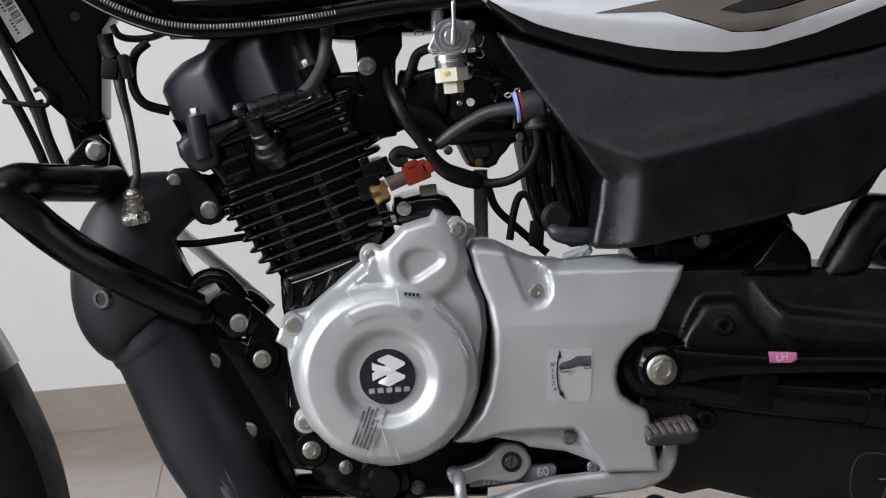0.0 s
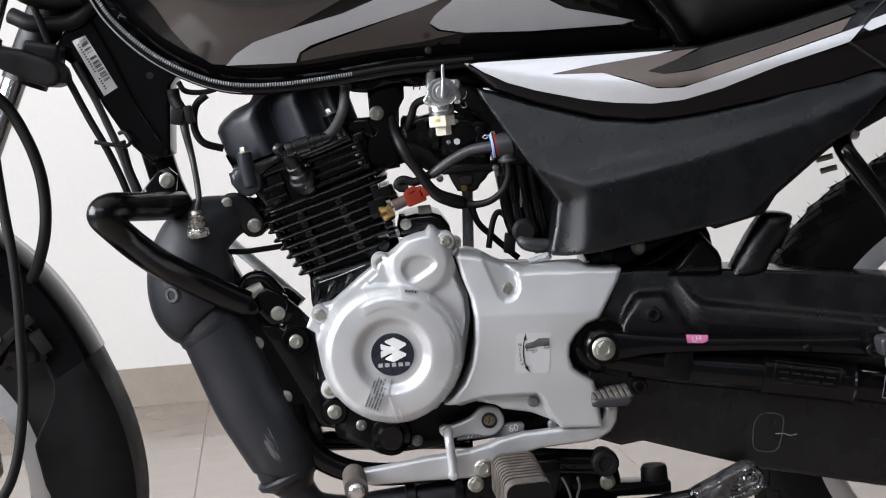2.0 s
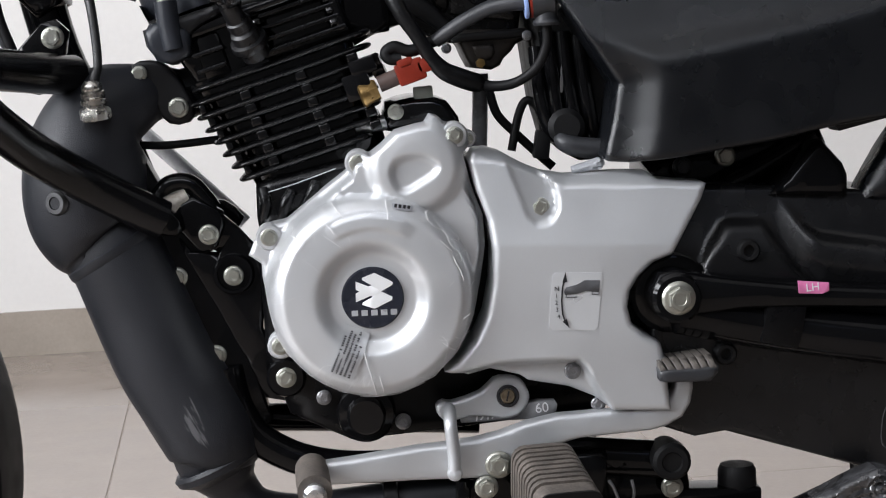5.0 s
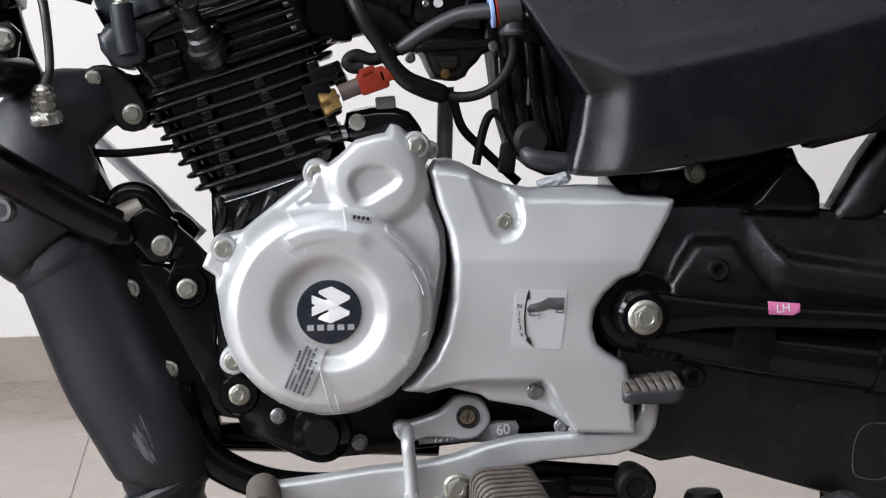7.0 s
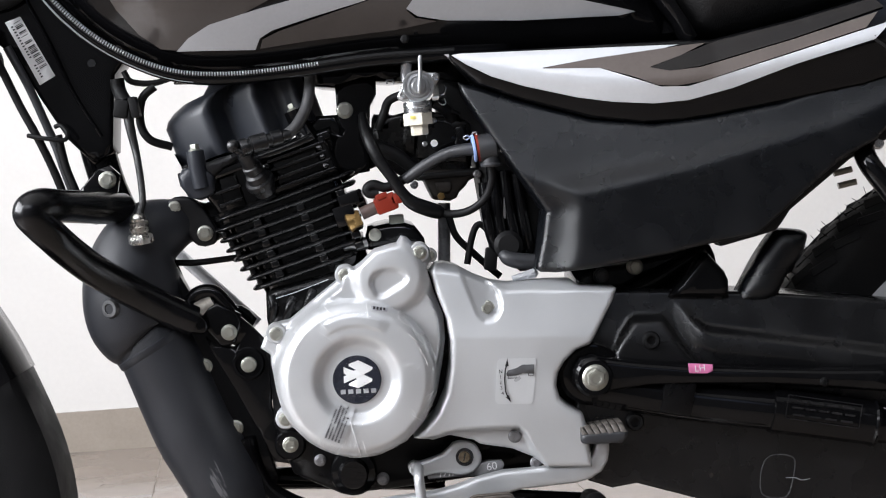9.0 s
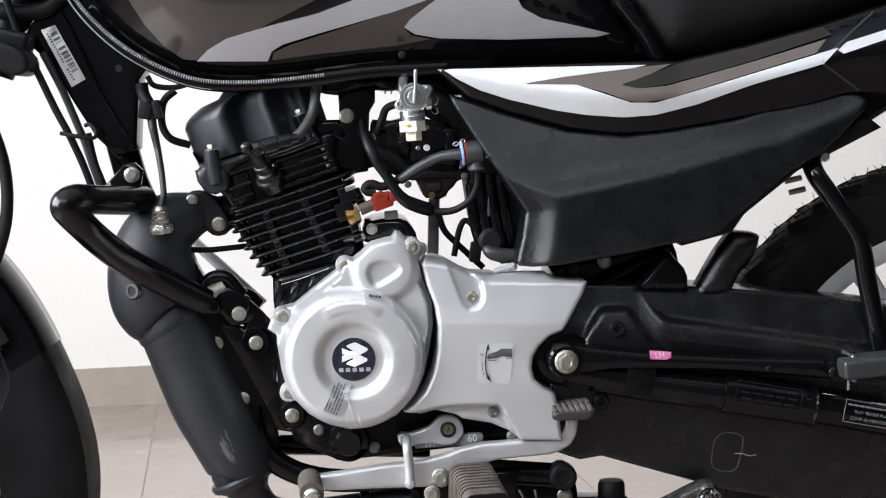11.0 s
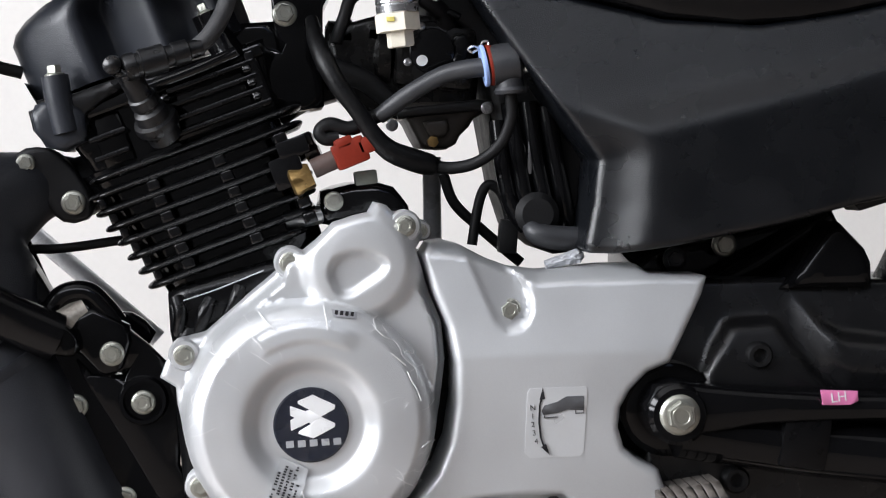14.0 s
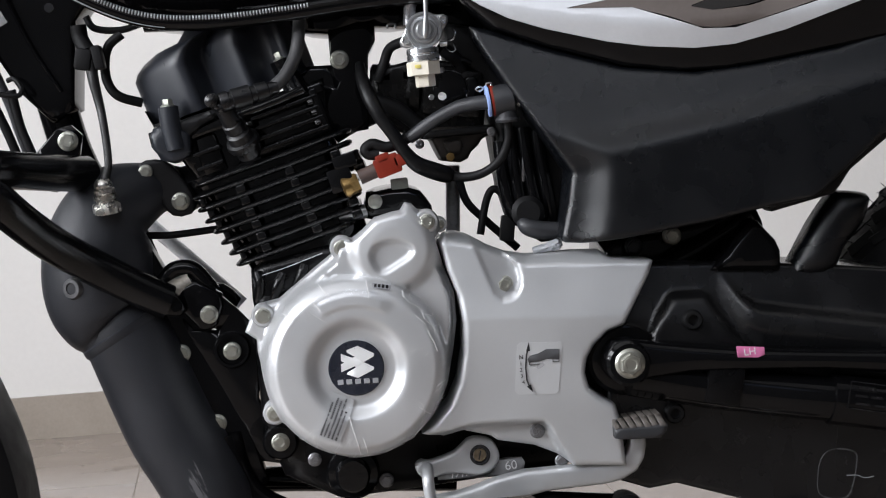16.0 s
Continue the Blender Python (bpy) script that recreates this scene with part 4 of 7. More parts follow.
part("base_gasket", tube([(-0.0763, -0.0766, 0.5037), (-0.0526, -0.0768, 0.5099), (-0.0225, -0.0766, 0.5196)], 0.0005, 6, 3), DECALG, bike, "pale cylinder base gasket edge")
part("casting_web", tube([(-0.0782, -0.074, 0.507, 0.004), (-0.0758, -0.076, 0.4964, 0.0045), (-0.0783, -0.073, 0.4852, 0.004)], 0.004, 10, 4), FINM, bike)
part("casting_web", tube([(-0.0563, -0.075, 0.5044, 0.004), (-0.0613, -0.077, 0.495, 0.005), (-0.0667, -0.074, 0.4812, 0.004)], 0.004, 10, 4), FINM, bike)
part("casting_web", tube([(-0.038, -0.075, 0.5105, 0.004), (-0.0406, -0.077, 0.5036, 0.0045), (-0.0465, -0.075, 0.4932, 0.004)], 0.004, 10, 4), FINM, bike)
part("drain_plug", lathe([(0.0225, 0.02), (0.0225, 0.0), (0.0205, -0.003), (0.0150, -0.004), (0.0146, -0.014), (0.0125, -0.0165), (0.0, -0.0165)], (-0.0089, -0.085, 0.3337), (0, 1, 0), 28), ENGINE, bike, "black hexagon drain plug")

# cylinder with fins: a frame of its own along the leaning bore
UX = Vector((0.958, 0, 0.285)).normalized()
UZ = Vector((-UX.z, 0, UX.x))
F0 = Vector((-0.1008, 0, 0.5055))


def fin(length_l, length_r, h, deep, thick=0.0022, bow=0.0):
    """A rounded plate across the bore; h the height over the lowest fin."""
    n = 8
    out = []
    rad = 0.016
    for cx, cy, a0 in ((length_r - rad, deep - rad, 0), (-length_l + rad, deep - rad, 90), (-length_l + rad, -deep + rad, 180), (length_r - rad, -deep + rad, 270)):
        for k in range(5):
            a = math.radians(a0 + 90 * k / 4)
            out.append((cx + rad * math.cos(a), cy + rad * math.sin(a)))
    m = len(out)
    vs = []
    for dz, s in ((-thick, 0.945), (-thick * 0.8, 0.974), (-thick * 0.4, 0.995), (0, 1.0), (thick * 0.4, 0.995), (thick * 0.8, 0.974), (thick, 0.945)):
        for a, b in out:
            p = CYL + UX * (a * s) + UZ * (h + dz) + Vector((0, b * s, 0))
            vs.append(p)
    fs = [tuple(range(m - 1, -1, -1)), tuple(range(6 * m, 7 * m))]
    for r in range(6):
        for k in range(m):
            j = (k + 1) % m
            fs.append((r * m + k, r * m + j, (r + 1) * m + j, (r + 1) * m + k))
    return vs, fs


CYL = F0 + UX * 0.068


def barrel_block(levels, deep, rad=0.016):
    """An upright block that widens to the front of the bore; levels of height, length forward and length back."""
    vs, fs, m = [], [], 20
    for h, fore, aft in levels:
        for cx, cy, a0 in ((aft - rad, deep - rad, 0), (-fore + rad, deep - rad, 90), (-fore + rad, -deep + rad, 180), (aft - rad, -deep + rad, 270)):
            for k in range(5):
                a = math.radians(a0 + 90 * k / 4)
                vs.append(CYL + UX * (cx + rad * math.cos(a)) + UZ * h + Vector((0, cy + rad * math.sin(a), 0)))
    for r in range(len(levels) - 1):
        fs += [(r * m + k, r * m + (k + 1) % m, (r + 1) * m + (k + 1) % m, (r + 1) * m + k) for k in range(m)]
    fs += [tuple(range(m - 1, -1, -1)), tuple(range((len(levels) - 1) * m, len(levels) * m))]
    return vs, fs


barrel = part("cylinder", barrel_block([(-0.017, 0.0490, 0.053), (0.010, 0.0545, 0.054), (0.085, 0.0775, 0.055)], 0.058), ENGINE, bike, "black finned cylinder barrel")
LL = (0.0612, 0.0638, 0.0671, 0.0697, 0.0733, 0.0755, 0.0765)
LR = (0.046, 0.056, 0.060, 0.062, 0.063, 0.065, 0.067)
for k in range(7):
    part("fin", fin(LL[k], LR[k], 0.0060 + 0.0107 * k, 0.0765, 0.0024), FINM, barrel)
part("fin", fin(0.072, 0.070, 0.0800, 0.0775, 0.0024), FINM, barrel)
# the casting nubs between the fins
nubs = []
for k in range(6):
    for a in (-0.0515 - 0.0033 * k, -0.0312 - 0.0006 * k, 0.0142 - 0.0009 * k, 0.0500):
        p = CYL + UX * a + UZ * (0.0107 * k + 0.0118) + Vector((0, -0.0670 if a < -0.05 else -0.0700, 0))
        nubs.append(rbox(tuple(p), (0.0085 if a > -0.05 else 0.0055, 0.010, 0.0078), (rng.uniform(-3, 3), -16.6, rng.uniform(-4, 4)), 0.0019, 3))
for nub in nubs:
    part("casting_rib", nub, NUBM, barrel)
head = part("cylinder_head", [fin(0.058, 0.052, 0.100, 0.048, 0.026),
                              rbox(tuple(CYL + UZ * 0.103 + UX * 0.022 + Vector((0, -0.030, 0))), (0.066, 0.06, 0.042), (0, -16.6, 0), 0.004, 2), rbox(tuple(CYL + UZ * 0.100 + UX * -0.049 + Vector((0, -0.030, 0))), (0.020, 0.06, 0.036), (0, -16.6, 0), 0.004, 2), rbox(tuple(CYL + UZ * 0.122 + Vector((0, -0.03, 0))), (0.118, 0.07, 0.008), (0, -16.6, 0), 0.002, 2)], ENGINE, bike, "black finned cylinder head")


def fin_piece(a0, a1, h, y0, thick=0.0016):
    c = CYL + UX * ((a0 + a1) / 2) + UZ * h + Vector((0, y0 + 0.012, 0))
    return rbox(tuple(c), (a1 - a0, 0.024, 2 * thick), (0, -16.6, 0), 0.0012, 2)


for h, a0, a1 in ((0.0895, -0.014, 0.054), (0.0985, -0.010, 0.052), (0.1075, -0.009, 0.051), (0.1165, -0.006, 0.052)):
    part("fin", fin_piece(a0, a1, h, -0.0735), FINM, head)
for h, a0, a1 in ((0.0920, -0.0625, -0.040), (0.1045, -0.0620, -0.038)):
    part("fin", fin_piece(a0, a1, h, -0.0715), FINM, head)
for h in (0.0940, 0.1030, 0.1120):
    for a in (-0.008, 0.046):
        part("casting_rib", rbox(tuple(CYL + UX * a + UZ * h + Vector((0, -0.070, 0))), (0.0060, 0.010, 0.0055), (-20, -16.6, 0), 0.0020, 3), NUBM, head)
part("end_rib", rbox(tuple(CYL + UX * 0.050 + UZ * 0.105 + Vector((0, -0.062, 0))), (0.006, 0.022, 0.036), (0, -16.6, 0), 0.0015, 2), ENGINE, head)
part("end_rib", rbox(tuple(CYL + UX * -0.012 + UZ * 0.103 + Vector((0, -0.060, 0))), (0.004, 0.022, 0.034), (0, -20, 0), 0.0015, 2), ENGINE, head)

HEADM = mat("satin_slate_plastic", (0.017, 0.019, 0.024), 0.34, 0, 0.1, 25.0, 0.2, 1500, spec=0.35)


def bore(p):
    v = Vector(p) - CYL
    return v.dot(UX), v.dot(UZ)


def cover_rings(rows, front, deep):
    """Sections of one lobed plan stacked along the bore; rows (left, right, height, depth factor); front gives (way across, depth)."""
    f = spline(front, 6)
    vs, fs = [], []
    m = len(f) + 6
    for l, r, h, k in rows:
        ring = [(l + (r - l) * u, -v * k) for u, v in f]
        ring += [(l + (r - l) * u, deep * k * q) for u, q in ((1.0, 0.3), (0.98, 0.8), (0.9, 1.0), (0.1, 1.0), (0.02, 0.8), (0.0, 0.3))]
        vs += [CYL + UX * a + UZ * h + Vector((0, b, 0)) for a, b in ring]
    for i in range(len(rows) - 1):
        for k in range(m):
            j = (k + 1) % m
            fs.append((i * m + k, i * m + j, (i + 1) * m + j, (i + 1) * m + k))
    fs += [tuple(range(m - 1, -1, -1)), tuple((len(rows) - 1) * m + k for k in range(m))]
    return vs, fs


CAP_FRONT = [(0.0, 0.0), (0.004, 0.014), (0.02, 0.028), (0.08, 0.042), (0.17, 0.053), (0.27, 0.062), (0.33, 0.062), (0.37, 0.054), (0.41, 0.047), (0.44, 0.047),
             (0.52, 0.058), (0.60, 0.069), (0.645, 0.070), (0.69, 0.062), (0.74, 0.054), (0.80, 0.054), (0.86, 0.061), (0.90, 0.060), (0.95, 0.046), (1.0, 0.020)]
HL = [bore(p) for p in [(-0.1620, -0.03, 0.6320), (-0.1750, -0.03, 0.6717), (-0.1728, -0.03, 0.6790), (-0.1665, -0.03, 0.6868), 
    (-0.1560, -0.03, 0.6950), (-0.1370, -0.03, 0.7030)]]
HR = bore((-0.0167, -0.03, 0.6668))[0]
hc = part("head_cover", cover_rings([(HL[0][0], HR, HL[0][1], 1.0), (HL[1][0], HR, HL[1][1], 0.99), (HL[2][0], HR, HL[2][1], 0.985), (HL[3][0], HR - 0.004, HL[3][1], 0.96),
                                     (HL[4][0], HR - 0.005, HL[4][1], 0.95), (HL[5][0], HR - 0.008, HL[5][1], 0.90), (HL[5][0] + 0.016, HR - 0.008, HL[5][1] + 0.014, 0.90), (HL[5][0] + 0.03, HR - 0.01, HL[5][1] + 0.03, 0.85)], CAP_FRONT, 0.066), HEADM, bike, "satin slate grey cylinder head cover", angle=55)
part("head_cover_rim", relief([(-0.1609, 0.6285), (-0.1453, 0.634), (-0.1187, 0.642), (-0.0994, 0.6468), (-0.098, 0.641), (-0.1172, 0.631), 
    (-0.1289, 0.6214), (-0.1485, 0.6129), (-0.1586, 0.616)], -0.071, 0.06, 0.004, 0.008), SATIN, hc)
part("head_flange", relief([(-0.1590, 0.6262), (-0.1562, 0.6322), (-0.1480, 0.6345), (-0.1330, 0.6310), (-0.1262, 0.6272), (-0.1254, 0.6083), (-0.1400, 0.6020), (-0.1514, 0.6055), (-0.1540, 0.6103), (-0.1575, 0.6150)], -0.074, -0.02, 0.005, 0.005), HEADM, hc, "slate grey head flange")
part("cam_housing", relief([(-0.1646, 0.6476), (-0.158, 0.6357), (-0.1193, 0.6444), (-0.0857, 0.6477), (-0.0127, 0.6663), (-0.0093, 0.635), 
    (-0.0258, 0.6195), (-0.0752, 0.5991), (-0.1054, 0.5798), (-0.1152, 0.5772), (-0.1262, 0.5885), 
    (-0.1359, 0.6036), (-0.1481, 0.6126)], -0.052, 0.05, 0.004, 0.01), ENGINE, head)
part("head_stud_boss", tube([(-0.1426, -0.07, 0.6494), (-0.1412, -0.07, 0.6329), (-0.1381, -0.07, 0.6138)], 0.0085, 18, 2), HEADM, head, "slate grey stud boss")
part("stud_bolt", [lathe([(0.0062, 0.0), (0.0062, 0.0012), (0.0052, 0.0018)], (-0.1426, -0.07, 0.6494), (-0.06, 0, 1), 18), lathe([(0.0046, 0.001), (0.0046, 0.0058), (0.0040, 0.0066), (0.0, 0.0066)], (-0.1426, -0.07, 0.6494), (-0.06, 0, 1), 6)], ZINC, head, "zinc plated stud bolt")
part("stud_boss", tube([(-0.047, -0.055, 0.6838), (-0.041, -0.055, 0.6682), (-0.0304, -0.06, 0.6508)], 0.010, 14, 2), ENGINE, head)
part("stud_bolt", [lathe([(0.0062, 0.0), (0.0062, 0.0012), (0.0052, 0.0018)], (-0.0470, -0.055, 0.6838), (-0.36, 0, 0.93), 18), lathe([(0.0046, 0.001), (0.0046, 0.0058), (0.0040, 0.0066), (0.0, 0.0066)], (-0.0470, -0.055, 0.6838), (-0.36, 0, 0.93), 6)], ZINC, head, "zinc plated stud bolt")
PLUGR = mat("moulded_plug_rubber", (0.006, 0.006, 0.0066), 0.34, 0, 0.2, 80.0, 0.15, 700, spec=0.4)
PA, PB = Vector((-0.095, -0.1, 0.6456)), Vector((-0.0788, -0.074, 0.6105))
pax = (PB - PA).normalized()
pl = (PB - PA).length
plug = part("spark_plug_cap", lathe([(0.0, -0.004), (0.0062, -0.003), (0.0072, 0.002), (0.0076, pl * 0.35), (0.0090, pl * 0.37), (0.0090, pl * 0.50), (0.0078, pl * 0.52), (0.0078, pl * 0.56), (0.0104, pl * 0.60), (0.0112, pl * 0.74), (0.0140, pl * 0.76), (0.0146, pl * 0.84), (0.0138, pl * 0.90), (0.0105, pl * 0.92), (0.0105, pl * 1.1)], tuple(PA), tuple(pax), 28), PLUGR, head, "black rubber spark plug cap")
EA, EB = Vector((-0.0971, -0.106, 0.649)), Vector((-0.0498, -0.095, 0.6599))
el = (EB - EA).length
part("plug_elbow", lathe([(0.0, 0.0), (0.0078, 0.0004), (0.0086, 0.002), (0.0086, el * 0.15), (0.0074, el * 0.16), (0.0074, el * 0.21), (0.0090, el * 0.22), (0.0088, el * 0.52), (0.0066, el * 0.54), (0.0066, el * 0.62), (0.0076, el * 0.63), (0.0074, el * 0.82), (0.0058, el * 0.84), (0.0056, el)], tuple(EA), tuple((EB - EA).normalized()), 24), PLUGR, plug)
part("plug_nose", lathe([(0.0, 0.006), (0.0045, 0.004), (0.0062, 0.0), (0.0055, -0.004), (0.003, -0.0062), (0.0, -0.0068)], (-0.1035, -0.104, 0.6517), (0, 1, 0), 18), PLUGR, plug)
part("plug_neck", tube([(-0.1033, -0.101, 0.6508, 0.0046), (-0.0995, -0.1, 0.6473, 0.0048), (-0.0942, -0.1, 0.6446, 0.006)], 0.0048, 12, 3), PLUGR, plug)
part("rear_lug", relief([(-0.0396, 0.6771), (-0.003, 0.6771), (0.0001, 0.6464), (-0.0377, 0.6466)], -0.045, 0.03, 0.004, 0.01), ENGINE, head)
part("head_rail", tube([(-0.0814, -0.07, 0.6399), (-0.0564, -0.07, 0.6475), (-0.0297, -0.07, 0.6568)], 0.0042, 12, 3), ENGINE, head)
part("ignition_lead", tube([(-0.0546, -0.095, 0.6584), (-0.0438, -0.092, 0.6678), (-0.0344, -0.085, 0.6835), (-0.0304, -0.08, 0.6997), 
    (-0.0283, -0.07, 0.7186)], 0.0055, 12, 6), mat("grey_lead_sheath", (0.034, 0.034, 0.035), 0.5, 0, 0.2, 90.0, 0.2, 700), bike, "grey ignition lead")

# engine mount bracket and its bolt
mount = part("head_mount_bracket", relief([(-0.0059, 0.7059), (0.0241, 0.7105), (0.0340, 0.7100), (0.0335, 0.6950), (0.0270, 0.6840), (0.0255, 0.6635), 
    (0.0233, 0.6206), (-0.0069, 0.6166), (-0.0185, 0.6404), (-0.0201, 0.6573), (-0.012, 0.6625), (-0.0014, 0.6569), 
    (-0.0053, 0.6754)], -0.048, 0.048, 0.002, 0.012), GLOSS, bike, "gloss black engine mounting bracket")
bolt(mount, (0.0023, -0.05, 0.6809), 0.0082, ZINC)
part("lug", relief([(-0.0083, 0.6613), (0.0256, 0.6637), (0.0727, 0.6483), (0.0717, 0.6339), (0.0226, 0.623), (-0.0066, 0.6203), 
    (-0.0127, 0.6352)], -0.04, 0.04, 0.005, 0.012), SATIN, mount)

# exhaust
EX = [(-0.1271, -0.02, 0.5766, 0.0165), (-0.1399, -0.026, 0.5800, 0.0180), (-0.1570, -0.032, 0.5815, 0.0210), 
    (-0.1744, -0.038, 0.5780, 0.0280), (-0.1919, -0.042, 0.5703, 0.0360), (-0.2045, -0.044, 0.5556, 0.0415), 
    (-0.2115, -0.045, 0.5345, 0.0465), (-0.214, -0.045, 0.5105, 0.0478), (-0.2123, -0.045, 0.491, 0.0468), 
    (-0.2082, -0.044, 0.4784, 0.0432), (-0.2022, -0.044, 0.4702, 0.038), (-0.1932, -0.046, 0.4599, 0.0382)] + [(-0.1648, -0.047, 0.3842, 0.0392), (-0.1468, -0.047, 0.348, 0.0390), (-0.1290, -0.046, 0.3112, 0.0375)] + [(-0.1281, -0.044, 0.298, 0.0322), (-0.1216, -0.044, 0.285, 0.027), (-0.1139, -0.042, 0.2708, 0.0185), 
    (-0.0982, -0.04, 0.2531, 0.0165), (-0.0646, -0.035, 0.2446, 0.0165), (-0.0301, -0.03, 0.2458, 0.0165), 
    (0.0115, -0.03, 0.2496, 0.016), (0.067, -0.03, 0.2525, 0.016), (0.129, -0.03, 0.2499, 0.016)]
ex = part("exhaust_chamber", tube(EX, 0.03, 40, 6), SCUFFED, bike, "matt grey coated exhaust chamber with scuffs")
def on_pipe(x, z):
    """The front of the exhaust's wall at x, z."""
    best = (9, 0, 0)
    for p, q in zip(EX[:-1], EX[1:]):
        d = seg_dist(np.array([x]), np.array([z]), (p[0], p[2]), (q[0], q[2]))[0]
        if d < best[0]:
            best = (d, (p[1] + q[1]) / 2, (p[3] + q[3]) / 2)
    return best[1] - math.sqrt(max(best[2] ** 2 - best[0] ** 2, 1e-6))



part("collar", lathe([(0.0375, -0.004), (0.0402, -0.002), (0.0402, 0.003), (0.0385, 0.006)], (-0.1955, -0.045, 0.4635), (0.5, 0, -0.87), 40), HEAT, ex)
part("collar", lathe([(0.0345, -0.006), (0.0372, -0.003), (0.0360, 0.002), (0.027, 0.008)], (-0.1252, -0.044, 0.2909), (0.40, 0, -0.91), 40), HEAT, ex)
part("pipe_clamp", lathe([(0.0165, -0.006), (0.019, -0.005), (0.019, 0.005), (0.0165, 0.006)], (0.0082, -0.03, 0.2513), (0.98, 0, 0.1), 24), SATIN, ex)
rvx, rvz = (-0.2293, 0.5047)
part("exhaust_rivet", lathe([(0.0095, 0.008), (0.0095, -0.001), (0.0080, -0.0030), (0.0050, -0.0030), (0.0044, 0.002)], (rvx, on_pipe(rvx, rvz) + 0.001, rvz), (0.55, 1, 0), 20), mat("dull_rivet_steel", (0.09, 0.09, 0.092), 0.35, 0.7, 0.2, 80.0), ex, "dull steel hollow rivet")
part("exhaust_flange", relief([(-0.1735, 0.5985), (-0.1722, 0.6032), (-0.1665, 0.6062), (-0.1594, 0.6066), (-0.1518, 0.6052), (-0.1455, 0.6011), (-0.1394, 0.5944), (-0.1348, 0.5869), (-0.1302, 0.5785), (-0.1266, 0.5696), (-0.1277, 0.5625), (-0.1318, 0.5584), (-0.1396, 0.5566), (-0.1467, 0.5581), (-0.1520, 0.5628), (-0.1560, 0.5718), (-0.1598, 0.5840), (-0.1650, 0.5900)],
    -0.0545, -0.040, 0.003, 0.005, None, 1), SATIN, ex, "black exhaust flange plate")
part("flange_back", tube([(-0.1397, -0.03, 0.579), (-0.1168, -0.02, 0.5841)], 0.019, 20, 1), SATIN, ex)
bolt(ex, (-0.1390, -0.057, 0.5699), 0.0078, ZINC, "nut")
bolt(ex, (-0.1667, -0.057, 0.5967), 0.0060, ZINC, "nut")
lam = part("oxygen_sensor", lathe([(0.0112, -0.010), (0.0114, -0.004), (0.0084, -0.001), (0.0084, 0.001), (0.0098, 0.002), (0.0098, 0.0050), (0.0078, 0.0060), (0.0090, 0.0072), (0.0090, 0.0102), (0.0070, 0.0112), (0.0078, 0.0125), (0.0076, 0.0150), (0.0060, 0.0175), (0.0042, 0.0190)],
                                  (-0.1968, -0.088, 0.5748), (-0.10, -0.1, 1), 20), SENSOR, ex, "steel oxygen sensor in the exhaust")
part("hex", lathe([(0.0126, -0.006), (0.0126, 0.000), (0.0110, 0.002)], (-0.197, -0.088, 0.572), (-0.10, -0.1, 1), 6), SENSOR, lam)
part("sensor_lead", tube([(-0.1972, -0.0885, 0.5900, 0.0044), (-0.1950, -0.085, 0.5985, 0.0036), (-0.1936, -0.082, 0.6042, 0.0033), (-0.1955, -0.07, 0.6227, 0.0034), 
    (-0.2, -0.054, 0.6488, 0.0036), (-0.2047, -0.052, 0.6752, 0.0046), (-0.2063, -0.05, 0.6919, 0.0052)], 0.005, 12, 5), LEAD, bike, "grey sleeved sensor lead")
part("lead_clip", [rbox((-0.2118, -0.05, 0.6937), (0.014, 0.02, 0.018), (0, 10, 0), 0.003), rbox((-0.1995, -0.05, 0.6947), (0.008, 0.02, 0.02), (0, -10, 0), 0.002)], RUBBER, bike)
part("loop_cable", tube([(-0.1813, -0.03, 0.7145), (-0.1926, -0.03, 0.7057), (-0.1971, -0.03, 0.6917), (-0.1962, -0.03, 0.6748), 
    (-0.1877, -0.03, 0.6622), (-0.1686, -0.025, 0.6551)], 0.0042, 10, 6), RUBBER, bike, "black looped cable")
part("small_cable", tube([(-0.2159, -0.04, 0.7237), (-0.2146, -0.04, 0.7117), (-0.2071, -0.05, 0.699)], 0.007, 10, 5), RUBBER, bike)
part("small_cable", tube([(-0.2105, -0.03, 0.7309), (-0.2033, -0.03, 0.7204), (-0.182, -0.03, 0.7179), (-0.1624, -0.03, 0.7228)], 0.003, 8, 5), RUBBER, bike)
part("breather_rod", tube([(-0.1718, -0.03, 0.5415), (-0.1486, -0.03, 0.5407), (-0.1060, -0.03, 0.5438)], 0.0032, 10, 4), RUBBER, bike)

# crash guard
guard = part("crash_guard", tube([(-0.2176, -0.055, 0.5981), (-0.2363, -0.1, 0.6012), (-0.2519, -0.14, 0.6044), (-0.2622, -0.172, 0.6067), (-0.2705, -0.189, 0.6079), (-0.2771, -0.197, 0.6051), (-0.2784, -0.199, 0.6004), (-0.2741, -0.194, 0.5934), (-0.2646, -0.18, 0.5803), (-0.2548, -0.158, 0.5656), (-0.2375, -0.124, 0.5444),
    (-0.2111, -0.095, 0.5224), (-0.183, -0.08, 0.5034), 
    (-0.1630, -0.073, 0.4915), (-0.1545, -0.070, 0.4868)], 0.0152, 24, 7), TUBEG, bike, "gloss black tubular crash guard")
part("flattened_end", relief([(-0.1585, 0.4985), (-0.1500, 0.4960), (-0.1420, 0.4880), (-0.1400, 0.4800), (-0.1440, 0.4745), (-0.1530, 0.4750), (-0.1610, 0.4800)], -0.077, -0.066, 0.004, 0.005, None, 2), GLOSS, guard)
